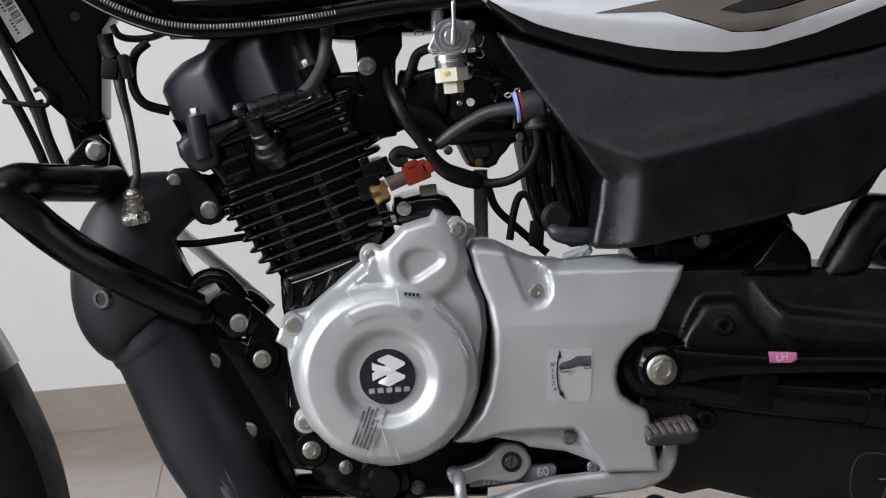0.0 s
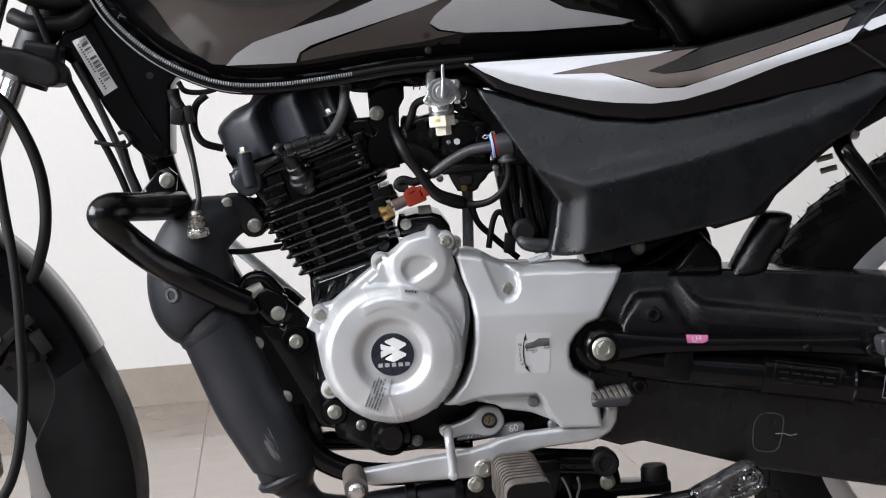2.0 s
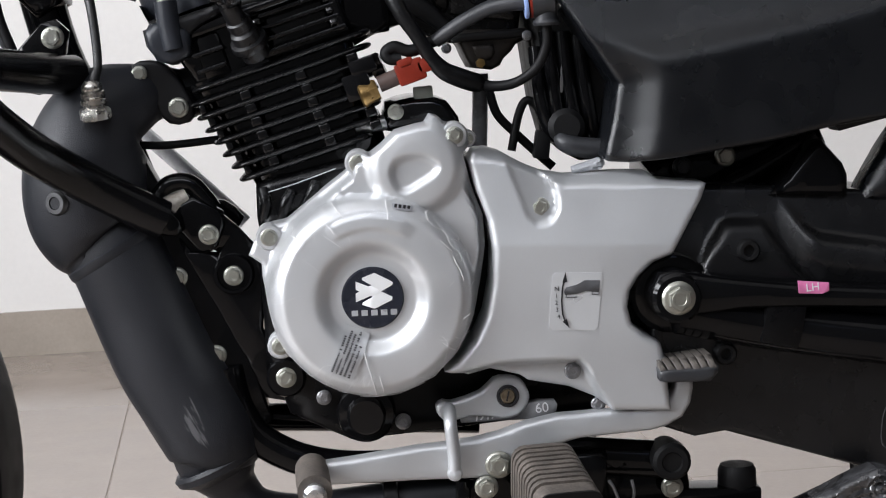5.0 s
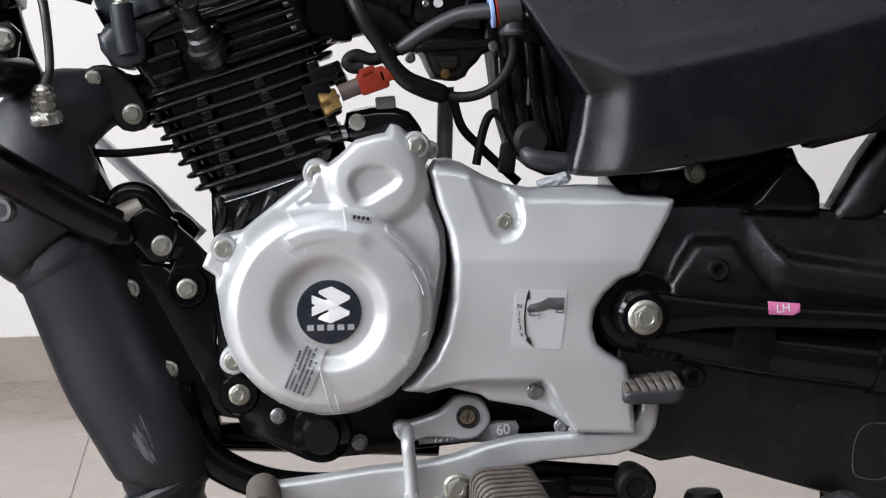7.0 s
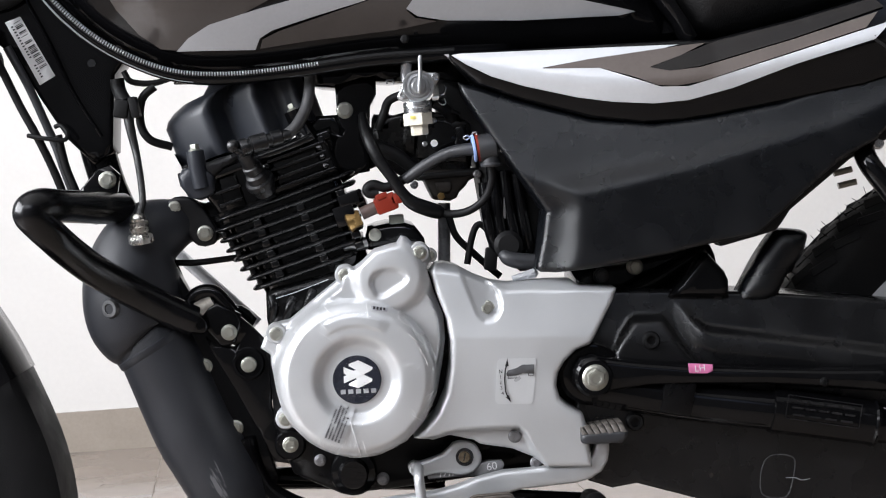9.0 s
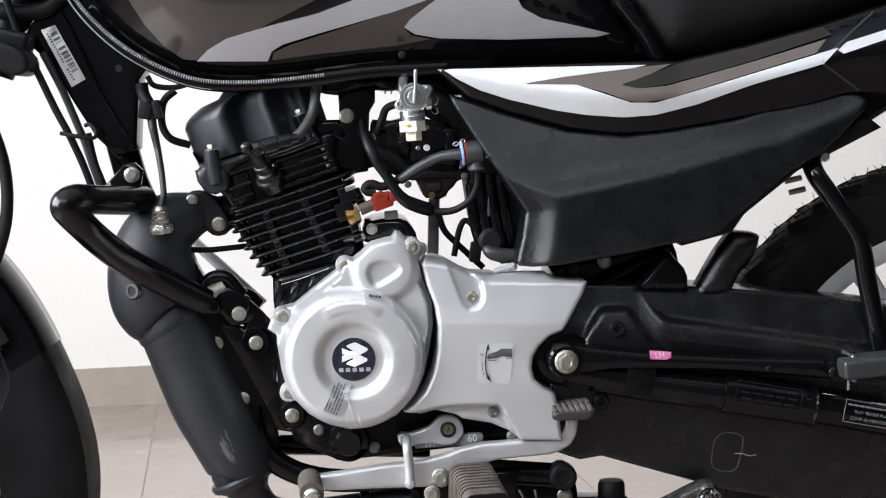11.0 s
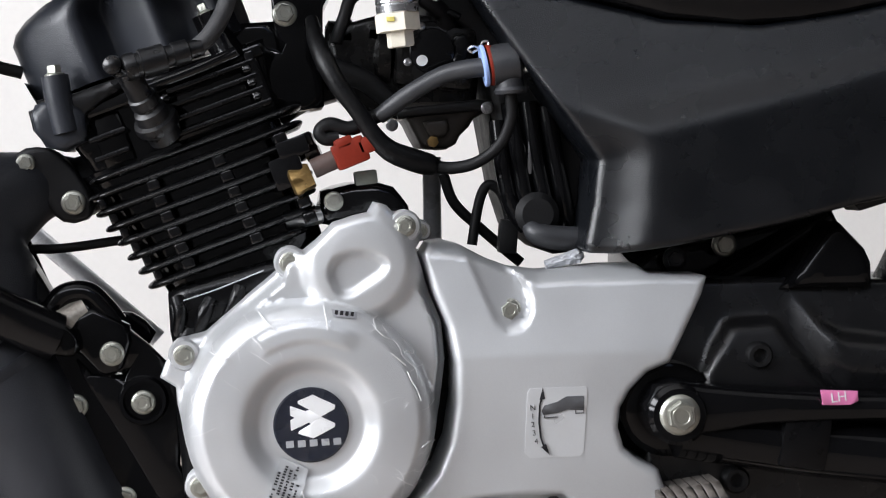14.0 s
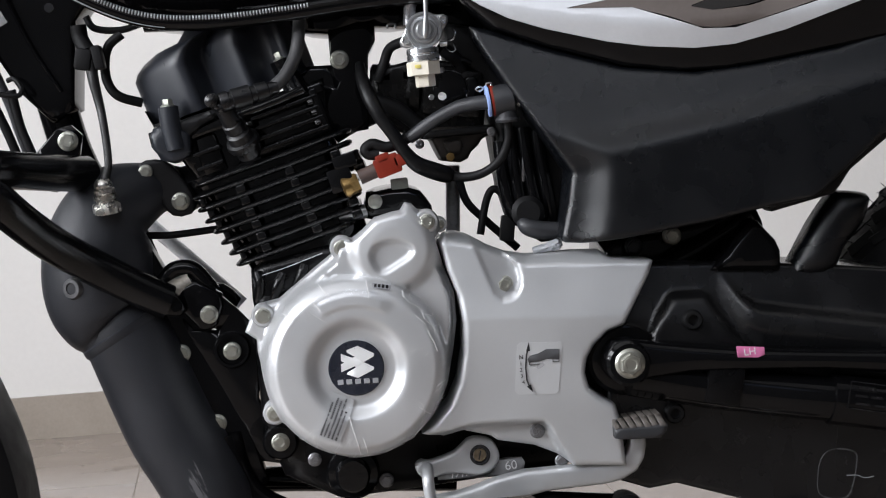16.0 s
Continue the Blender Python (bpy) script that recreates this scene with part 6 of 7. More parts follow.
for q in (0, 1):
    if q == 0:
        part("toe_rubber", tube([(-0.0512, -0.12, 0.3008), (-0.0493, -0.155, 0.2995), (-0.0477, -0.18, 0.2986)], 0.0125, 20, 2), DUSTY, lv, "worn grey toe rubber")
        part("toe_pin", lathe([(0.0085, 0.01), (0.0085, -0.002), (0.006, -0.005), (0.0, -0.006)], (-0.0477, -0.183, 0.297), (0, 1, 0.1), 20), STEEL, lv)
    else:
        hp = part("heel_pad", relief([(0.2047, 0.3674), (0.2049, 0.3590), (0.2099, 0.3578), (0.2418, 0.3570), (0.2476, 0.3630), (0.2480, 0.3680)], -0.153, -0.112, 0.0025, 0.005), GREYRUB, lv, "grey rubber heel pad")
        # the worn top leans back, with slanting grooves between its ribs
        for k in range(7):
            u0 = 0.2050 + 0.0061 * k
            pts = [(u0, 0.3668), (u0 + 0.0052, 0.3671), (u0 + 0.0052 - 0.0032, 0.3728 + 0.0005 * k), (u0 - 0.0032 + (0.003 if k == 0 else 0), 0.3724 + 0.0005 * k)]
            part("heel_rib", relief(pts, -0.1536 + 0.0004 * (k % 2), -0.116, 0.0012, 0.004, lambda x, z, d: -0.9 * np.maximum(0, z - 0.3668)), PADTOP, hp, "worn rib of the pad")
bolt(lv, (0.0866, -0.135, 0.2997), 0.0102, ZINC, turn=20)

# footrests, stand, brackets under the engine


def peg(inner, outer, w, h, n=24, rad=0.010):
    a, b = Vector(inner), Vector(outer)
    ax = (b - a).normalized()
    up = Vector((0, 0, 1)) - ax * ax.z
    up.normalize()
    sx = up.cross(ax)
    vs, fs = [], []
    ring = []
    for cx, cz, a0 in ((w / 2 - rad, h / 2 - rad, 0), (-w / 2 + rad, h / 2 - rad, 90), (-w / 2 + rad, -h / 2 + rad, 180), (w / 2 - rad, -h / 2 + rad, 270)):
        for k in range(5):
            t = math.radians(a0 + 90 * k / 4)
            ring.append((cx + rad * math.cos(t), cz + rad * math.sin(t)))
    m = len(ring)
    stations = [(0.0, 0.93)]
    for k in range(9):
        t0 = 0.05 + 0.085 * k
        stations += [(t0, 1.0), (t0 + 0.052, 1.0), (t0 + 0.056, 0.87), (t0 + 0.081, 0.87)]
    stations += [(0.83, 1.0), (0.975, 1.0), (0.993, 0.975), (1.0, 0.93)]
    for t, s_ in stations:
        c = a.lerp(b, t)
        for x, z in ring:
            vs.append(c + sx * (x * s_) + up * (z * s_))
    for i in range(len(stations) - 1):
        for k in range(m):
            j = (k + 1) % m
            fs.append((i * m + k, i * m + j, (i + 1) * m + j, (i + 1) * m + k))
    fs += [tuple(range(m - 1, -1, -1)), tuple((len(stations) - 1) * m + k for k in range(m))]
    return vs, fs


PEGI, PEGO = (0.1158, -0.15, 0.2971), (0.1265, -0.235, 0.2805)
fp = part("footpeg", peg(PEGI, PEGO, 0.047, 0.047), DUSTY, bike, "rubber footpeg with dusty ribbed top", angle=30)
part("end_face", peg(tuple(Vector(PEGI).lerp(Vector(PEGO), 0.985)), tuple(Vector(PEGI).lerp(Vector(PEGO), 1.012)), 0.0468, 0.0468, rad=0.0098), RUBBER, fp, "black rubber end face")
part("footpeg_bracket", [relief([(0.059, 0.2884), (0.093, 0.3026), (0.1689, 0.3003), (0.1675, 0.2769), (0.1467, 0.211), (0.0608, 0.2175)], -0.122, -0.06, 0.003, 0.012), rbox((0.1183, -0.14, 0.2849), (0.03, 0.05, 0.03), (0, 0, 0), 0.004)], GLOSS, bike, "gloss black footpeg bracket")
part("bracket_post", relief([(0.0547, 0.2871), (0.0649, 0.2866), (0.0644, 0.2416), (0.0542, 0.2421)], -0.130, -0.11, 0.002, 0.01), GLOSS, bike)
for q, rr in (((0.0768, -0.135, 0.2834), 0.0088), ((0.1012, -0.128, 0.2333), 0.0095), ((0.2197, -0.105, 0.2677), 0.0085)):
    bolt(fp, q, rr, ZINC, turn=14)
part("cross_tube", tube([(0.1411, -0.09, 0.2943), (0.1811, -0.09, 0.2899), (0.2225, -0.09, 0.2854)], 0.0145, 18, 2), GLOSS, bike, "gloss black stand pivot tube")
part("tube_cap", lathe([(0.0125, 0.03), (0.0145, 0.01), (0.0145, -0.004), (0.012, -0.007), (0.008, -0.007), (0.007, -0.005), (0, -0.005)], (0.2173, -0.115, 0.291), (0, 1, 0), 24), RUBBER, bike, "black rubber tube cap")
part("stand_bracket", [relief([(0.1541, 0.2885), (0.1872, 0.2792), (0.234, 0.2757), (0.2364, 0.2585), (0.2286, 0.242), (0.2092, 0.1988), 
    (0.1487, 0.2034)], -0.092, -0.03, 0.003, 0.015), rbox((0.2531, -0.09, 0.2572), (0.07, 0.03, 0.015), (0, 2, 0), 0.003)], GLOSS, bike, "gloss black stand bracket")
part("stop_rubber", lathe([(0.0135, -0.014), (0.0150, -0.010), (0.0145, 0.006), (0.0125, 0.010), (0.0, 0.010)], (0.2721, -0.09, 0.2695), (0, 0, 1), 24), RUBBER, bike, "black rubber stop buffer")
stand = part("side_stand", tube([(0.1579, -0.125, 0.237, 0.013), (0.2137, -0.13, 0.2385, 0.0125), (0.2595, -0.135, 0.2425, 0.0125), (0.3053, -0.14, 0.2490, 0.0125), (0.3250, -0.142, 0.2540, 0.012)], 0.012, 18, 5, 0.75), GLOSS, bike, "folded black side stand")
part("stand_foot", relief([(0.2990, 0.2590), (0.3255, 0.2690), (0.3525, 0.2815), (0.3700, 0.2840), (0.3775, 0.2764), (0.3795, 0.2590), (0.3700, 0.2535), (0.3437, 0.2440), (0.3080, 0.2385)], -0.150, -0.135, 0.005, 0.006, None, 2), GLOSS, stand, "flattened black stand foot")
spr = []
for k in range(7):
    c = Vector((0.164, -0.12, 0.2435)) .lerp(Vector((0.1872, -0.12, 0.2431)), k / 6)
    pts = [(c.x + 0.0035 * t / 12, c.y + 0.009 * math.cos(t * math.pi / 6), c.z + 0.012 * math.sin(t * math.pi / 6)) for t in range(13)]
    spr.append(tube(pts, 0.0013, 6, 1))
part("return_spring", spr, mat("oily_spring_steel", (0.05, 0.05, 0.052), 0.35, 0.7, 0.3, 90.0), stand, "dark coiled return spring")


def crumple(center, along, length, width, depth, seed, n=34, m=40):
    """Crumpled clear wrap: a closed sleeve with sharp folds."""
    c = Vector(center)
    ax = Vector(along).normalized()
    up = Vector((0, 0, 1)) - ax * ax.z
    up.normalize()
    sd = ax.cross(up)
    vs, fs = [], []
    for i in range(n + 1):
        t = i / n
        w_ = (0.62 + 0.5 * t) * (1 - 0.55 * float(ss(0.85, 1.0, np.array([t]))[0]))
        for k in range(m):
            a = 2 * math.pi * k / m
            q = Vector((t * 3.1, math.cos(a) * 1.1 + seed, math.sin(a) * 1.1))
            f = 1 + 0.42 * (0.35 - abs(noise.noise(q * 1.3))) + 0.16 * (0.3 - abs(noise.noise(q * 3.7)))
            vs.append(c + ax * (length * (t - 0.5)) + up * (width * w_ * f * math.sin(a)) + sd * (depth * w_ * f * math.cos(a)))
    for i in range(n):
        for k in range(m):
            j = (k + 1) % m
            fs.append((i * m + k, i * m + j, (i + 1) * m + j, (i + 1) * m + k))
    fs += [tuple(range(m - 1, -1, -1)), tuple(n * m + k for k in range(m))]
    return vs, fs


part("brake_spring", tube([(0.1686, -0.125, 0.2812), (0.1726, -0.127, 0.274), (0.1764, -0.127, 0.2603), (0.1768, -0.125, 0.2437)], 0.0013, 8, 5), DARKST, bike, "thin steel spring wire")
part("brake_spring", tube([(0.1857, -0.125, 0.2806), (0.1869, -0.127, 0.2702), (0.1836, -0.127, 0.2598), (0.1834, -0.125, 0.2432)], 0.0013, 8, 5), DARKST, bike, "thin steel spring wire")
part("torn_wrap", crumple((0.0802, -0.132, 0.2492), (0.2, 0, 1), 0.030, 0.0045, 0.005, 9), WRAPF, bike, "scrap of crumpled clear wrap", angle=15)


def wrap_shape(x, z, d):
    """Folds drawn lengthwise along the foot, tighter towards its tip."""
    u = (x - 0.30) * 0.93 + (z - 0.25) * 0.36
    v = (z - 0.25) * 0.93 - (x - 0.30) * 0.36
    folds = np.array([abs(noise.noise(Vector((a * 14, b * 75, 1.0)))) + 0.45 * abs(noise.noise(Vector((a * 45, b * 150, 4.0)))) for a, b in zip(u, v)])
    tip = ss(0.050, 0.075, u)
    ring = np.hypot(x - 0.3655, z - 0.2705)
    return 0.0085 * folds * ss(0.0, 0.004, d) + 0.003 * tip * np.abs(np.sin(ring * 700)) * (1 - ss(0.012, 0.017, ring))


part("plastic_wrap", relief([(0.3030, 0.2610), (0.3255, 0.2704), (0.3400, 0.2775), (0.3525, 0.2830), (0.3620, 0.2862), (0.3704, 0.2857), (0.3784, 0.2764), (0.3796, 0.2680), (0.3815, 0.2590), (0.3706, 0.2524), (0.3560, 0.2475), (0.3437, 0.2424), (0.3139, 0.2380)],
                            -0.153, -0.132, 0.002, 0.0016, wrap_shape), WRAPF, stand, "crumpled clear plastic wrap", angle=20)

# ---- intake side ----
carb = part("carburettor", [relief([(0.0288, 0.6663), (0.0426, 0.6724), (0.0699, 0.678), (0.1205, 0.6691), (0.1265, 0.6519), (0.1213, 0.6181), 
    (0.1314, 0.6142), (0.1298, 0.6096), (0.0695, 0.6088), (0.0529, 0.6146), (0.0333, 0.6257)], -0.055, 0.03, 0.004, 0.008),
                            lathe([(0.020, -0.03), (0.024, -0.028), (0.024, 0.0), (0.030, 0.004), (0.030, 0.012), (0.022, 0.016)], (0.0559, -0.03, 0.6496), (1, 0, -0.1), 28),
                            rbox((0.0954, -0.05, 0.6465), (0.05, 0.04, 0.04), (0, 8, 0), 0.005)], mat("dark_carburettor_casting", (0.0045, 0.0043, 0.0042), 0.26, 0.2, 0.4, 90.0, 0.2, 600, spec=0.3), bike, "dark carburettor with hose stubs")
part("float_bowl", relief([(0.0690, 0.6200), (0.0720, 0.6120), (0.0765, 0.6065), (0.0800, 0.5979), (0.0841, 0.5896), (0.0992, 0.5875), (0.1060, 0.5905), (0.1090, 0.5960), (0.1150, 0.6010), (0.1185, 0.6060), (0.1280, 0.6105), (0.1290, 0.6180)], -0.058, 0.02, 0.006, 0.006), mat("dull_bowl_casting", (0.022, 0.018, 0.015), 0.45, 0.3, 0.2, 60.0, 0.2, 700), carb, "dull grey float bowl")
part("bowl_step", relief([(0.0850, 0.6060), (0.0885, 0.5965), (0.0980, 0.5950), (0.1020, 0.6000), (0.1010, 0.6070)], -0.063, -0.05, 0.002, 0.004), bpy.data.materials["dull_bowl_casting"], carb)
part("drain_screw", lathe([(0.0038, 0.004), (0.0038, -0.004), (0.0, -0.0045)], (0.0905, -0.060, 0.5930), (0, 1, 0), 6), BRASS, carb)
part("bowl_rim", relief([(0.0682, 0.6156), (0.1213, 0.6181), (0.1328, 0.6155), (0.1326, 0.6121), (0.1209, 0.6107), (0.0696, 0.6091)], -0.064, 0.02, 0.003, 0.006), SATIN, carb)
part("idle_screw", lathe([(0.0035, 0.004), (0.0035, -0.003), (0.0, -0.003)], (0.0862, -0.073, 0.6443), (0, 1, 0), 12), WHITE, carb)
for q, rr in (((0.1173, -0.06, 0.6609), 0.0035), ((0.0653, -0.06, 0.6053), 0.004), ((0.1265, -0.066, 0.6122), 0.004), ((0.0396, -0.055, 0.6218), 0.005)):
    bolt(carb, q, rr, DARKST)
for k in range(4):
    part("stub_ring", lathe([(0.0175 - 0.0006 * k, -0.002), (0.0185 - 0.0006 * k, 0.0), (0.0175 - 0.0006 * k, 0.002)], tuple(Vector((0.0373, -0.03, 0.6556)) + Vector((0.0075 * k, 0, -0.0008 * k))), (1, 0, -0.1), 28), RUBBER, carb)
part("slide_cap", lathe([(0.0190, 0.010), (0.0195, 0.0), (0.0185, -0.0025), (0.0150, -0.0030), (0.0140, -0.0055), (0.0080, -0.0065), (0.0, -0.0065)], (0.0935, -0.066, 0.6500), (0, 1, 0), 32), ENGINE, carb, "black round slide cap")
for a in (20, 110, 200, 290):
    part("cap_screw", lathe([(0.0026, 0.003), (0.0026, -0.0012), (0.0016, -0.0018), (0.0, -0.0012)], (0.0935 + 0.0172 * math.cos(radians(a)), -0.0695, 0.6500 + 0.0172 * math.sin(radians(a))), (0, 1, 0), 12), DARKST, carb)
part("throttle_lever", [relief([(0.1060, 0.6560), (0.1130, 0.6600), (0.1175, 0.6560), (0.1165, 0.6460), (0.1105, 0.6400), (0.1060, 0.6430), (0.1085, 0.6500)], -0.074, -0.071, 0.001, 0.004), lathe([(0.0040, 0.012), (0.0040, -0.003), (0.0, -0.0035)], (0.1120, -0.072, 0.6500), (0, 1, 0), 14)], CASEM, carb, "black throttle lever")
part("choke_rod", tube([(0.0985, -0.070, 0.6690, 0.0022), (0.1050, -0.074, 0.6735, 0.0022), (0.1120, -0.074, 0.6700, 0.0022)], 0.0022, 8, 4), ENGINE, carb)
for xx in (0.0405, 0.0585):
    part("clamp_band", [lathe([(0.0205, -0.0032), (0.0212, -0.0030), (0.0212, 0.0030), (0.0205, 0.0032)], (xx, -0.03, 0.6556 - 0.1 * (xx - 0.037)), (1, 0, -0.1), 28), rbox((xx, -0.052, 0.6640), (0.009, 0.006, 0.008), (0, 6, 0), 0.0012)], CASEM, carb, "dark steel clamp band")
part("intake_manifold", tube([(0.0216, -0.02, 0.6449), (0.004, -0.015, 0.6391), (-0.0138, -0.01, 0.6298)], 0.022, 20, 3), SATIN, bike, "black intake manifold")
hose = part("breather_hose", tube([(0.0560, -0.079, 0.6108, 0.0052), (0.0640, -0.081, 0.6160, 0.0056), 
    (0.0778, -0.085, 0.6246, 0.0057), (0.0976, -0.09, 0.6338, 0.0058), (0.1136, -0.095, 0.6364, 0.006), 
    (0.1264, -0.098, 0.6366, 0.006)], 0.0055, 14, 6), GREYRUB, bike, "grey rubber breather hose with a T-piece")
part("hose_end", tube([(0.0590, -0.079, 0.6125), (0.0528, -0.078, 0.6105), (0.0441, -0.078, 0.6062), (0.0356, -0.078, 0.6048), (0.0265, -0.078, 0.6080), (0.0212, -0.078, 0.6065), (0.0190, -0.078, 0.6031), (0.0222, -0.078, 0.5994), (0.0305, -0.078, 0.5992)], 0.0046, 12, 5), RUBBER, hose, "black rubber hose loop")
part("clip_band", lathe([(0.0128, -0.0012), (0.0132, 0), (0.0128, 0.0012)], (0.1225, -0.098, 0.6374), (1, 0, 0.12), 24), BLUE, hose, "pale blue clip band")
part("clip_band", lathe([(0.0128, -0.0016), (0.0132, 0), (0.0128, 0.0016)], (0.1265, -0.098, 0.6376), (1, 0, 0.12), 24), RED, hose, "red clip band")
part("tee_piece", [lathe([(0.0125, -0.006), (0.0130, 0.0), (0.0125, 0.010), (0.0085, 0.013)], (0.1328, -0.1, 0.6375), (1, 0, 0.1), 24),
                   tube([(0.1367, -0.1, 0.6386), (0.1375, -0.1, 0.6282), (0.1377, -0.1, 0.6197)], 0.0085, 18, 3),
                   lathe([(0.0095, -0.002), (0.0105, 0.0), (0.0095, 0.002)], (0.1378, -0.1, 0.621), (0, 0, 1), 20)], GREYRUB, hose, "grey rubber T-piece")
part("wire_clip", [tube([(0.1196, -0.1, 0.6484), (0.1161, -0.102, 0.6497), (0.1128, -0.102, 0.6479), (0.1153, -0.102, 0.6459), 
    (0.1189, -0.1, 0.6475)], 0.0008, 6, 5), tube([(0.1209, -0.1, 0.649), (0.1221, -0.102, 0.652), (0.1254, -0.102, 0.6519), (0.1252, -0.102, 0.6487), 
    (0.1221, -0.1, 0.647)], 0.0008, 6, 5)], STEEL, hose)
part("steel_stub", tube([(0.1444, -0.1, 0.6402), (0.1507, -0.1, 0.6347)], 0.006, 14, 1), STEEL, hose)
part("drain_hose", tube([(0.138, -0.098, 0.6201, 0.0038), (0.1376, -0.095, 0.604, 0.0038), (0.1299, -0.09, 0.5881, 0.0038), 
    (0.115, -0.085, 0.578, 0.0038), (0.0988, -0.08, 0.5756, 0.004), (0.0858, -0.078, 0.5783, 0.0045)], 0.004, 12, 6), RUBBER, bike, "thin black drain hose")
part("wire_harness", tube([(0.0190, -0.060, 0.6757, 0.0040), (0.0205, -0.070, 0.6620, 0.0055), (0.0250, -0.080, 0.6475, 0.0064), (0.0320, -0.085, 0.6320, 0.0060), (0.0425, -0.086, 0.6158, 0.0056), (0.0520, -0.086, 0.5995, 0.0057),
    (0.0615, -0.085, 0.5890, 0.0068), (0.0751, -0.082, 0.5825, 0.0074), (0.0862, -0.079, 0.5786, 0.0070), (0.0905, -0.078, 0.5776, 0.0050)], 0.006, 16, 6), TAPED, bike, "black taped wiring ending in a rubber sleeve")
part("wire_harness", tube([(0.0225, -0.06, 0.6491, 0.006), (0.0338, -0.06, 0.6419, 0.0075), (0.0501, -0.06, 0.6345, 0.007), 
    (0.0661, -0.06, 0.6203, 0.006)], 0.009, 12, 5), RUBBER, bike, "black taped wiring")
con = part("red_connector", [rbox((0.0367, -0.08, 0.5894), (0.0215, 0.018, 0.0165), (0, -18, 0), 0.0025, 2), rbox((0.0467, -0.082, 0.5934), (0.012, 0.014, 0.0105), (0, -18, 0), 0.002, 2),
                             rbox((0.033, -0.083, 0.5954), (0.012, 0.012, 0.008), (0, -18, 0), 0.002, 2)], RED, bike, "red plastic temperature sensor connector")
part("boot", tube([(0.0317, -0.08, 0.5877), (0.0217, -0.08, 0.5842), (0.0127, -0.08, 0.5808)], 0.0062, 16, 2), BROWNB, con, "brown rubber boot")
part("hex_fitting", [lathe([(0.0088, -0.004), (0.0088, 0.003), (0.0078, 0.005)], (0.0072, -0.08, 0.5758), (1, 0, 0.35), 6), lathe([(0.0075, -0.006), (0.0096, -0.0045), (0.0096, -0.003), (0.006, 0.008)], (0.0039, -0.08, 0.5747), (1, 0, 0.35), 20)], BRASS, con, "brass hexagon fitting")
part("tensioner", [rbox((0.0012, -0.07, 0.595), (0.020, 0.03, 0.012), (0, -16, 0), 0.002), lathe([(0.0052, -0.004), (0.0052, 0.004), (0.004, 0.005)], (0.0099, -0.072, 0.5988), (1, -0.2, 0.35), 6), lathe([(0.0052, -0.004), (0.0052, 0.004), (0.004, 0.005)], (0.0134, -0.072, 0.5907), (1, -0.2, 0.35), 6), rbox((-0.003, -0.07, 0.5803), (0.02, 0.03, 0.02), (0, -16, 0), 0.002)], ENGINE, bike, "black cam chain tensioner")
st2 = part("starter_motor", relief([(0.0149, 0.5543), (0.0179, 0.5652), (0.0264, 0.5681), (0.0365, 0.5699), (0.0533, 0.5697), (0.0632, 0.5661), 
    (0.0679, 0.5598), (0.0719, 0.5535), (0.0729, 0.5461), (0.0618, 0.5416), (0.0349, 0.5414), (0.0151, 0.5459)], -0.068, 0.05, 0.006, 0.006), ENGINE, bike, "black starter motor housing")
bolt(st2, (0.0245, -0.073, 0.5597), 0.0062, ZINC)
part("ivory_plug", rbox((0.0461, -0.06, 0.5731), (0.0145, 0.014, 0.009), (0, -3, 0), 0.0015), mat("grey_green_plug", (0.20, 0.21, 0.18), 0.5), st2, "small grey plug")
part("starter_ring", lathe([(0.0062, -0.012), (0.0062, 0.012)], (0.0054, -0.06, 0.5505), (1, 0, 0.1), 14), mat("threaded_stud", (0.3, 0.3, 0.3), 0.4, 0.8), st2)

# fuel tap
TAPM = mat("dull_zinc_casting", (0.52, 0.53, 0.54), 0.30, 0.85, 0.06, 60.0, 0.03, 900, rspread=0.04)
TX, TZ = 0.0734, 0.6986
tap = part("fuel_tap", [lathe([(0.0148, 0.012), (0.0150, -0.0030), (0.0144, -0.0042), (0.0130, -0.0042), (0.0126, -0.0030), (0.0112, -0.0030), (0.0106, -0.0052), (0.0094, -0.0054), (0.0090, -0.0036), (0.0078, -0.0036), (0.0074, -0.0050), (0.0, -0.0050)], (TX, -0.1, TZ), (0, 1, 0), 40),
                        relief([(0.0528, 0.6905), (0.0540, 0.6868), (0.0585, 0.6850), (0.0640, 0.6860), (0.0735, 0.6838), (0.0830, 0.6870), (0.0880, 0.6960), (0.0935, 0.7045), (0.0936, 0.7085), (0.0900, 0.7110), (0.0860, 0.7108), (0.0800, 0.7118), (0.0720, 0.7135), (0.0640, 0.7110), (0.0600, 0.7060), (0.0560, 0.6965)], -0.1, -0.086, 0.0018, 0.003, None, 1),
                        rbox((0.0716, -0.092, 0.6830), (0.016, 0.016, 0.008), (0, -3, 0), 0.002)], TAPM, bike, "bright zinc fuel tap with lever and ivory filter cup")
part("tap_collar", lathe([(0.0118, -0.0060), (0.0133, -0.0052), (0.0136, -0.0010), (0.0128, 0.0), (0.0136, 0.0010), (0.0133, 0.0048), (0.0118, 0.0056)], (0.0716, -0.092, 0.6790), (-0.04, 0, 1), 36), STEEL, tap, "machined collar")
part("tap_inlet", lathe([(0.0056, -0.012), (0.0056, 0.004), (0.0062, 0.005), (0.0062, 0.008), (0.005, 0.009)], (0.0632, -0.09, 0.7160), (0.06, 0, 1), 18), DARKST, tap, "grey inlet stub")
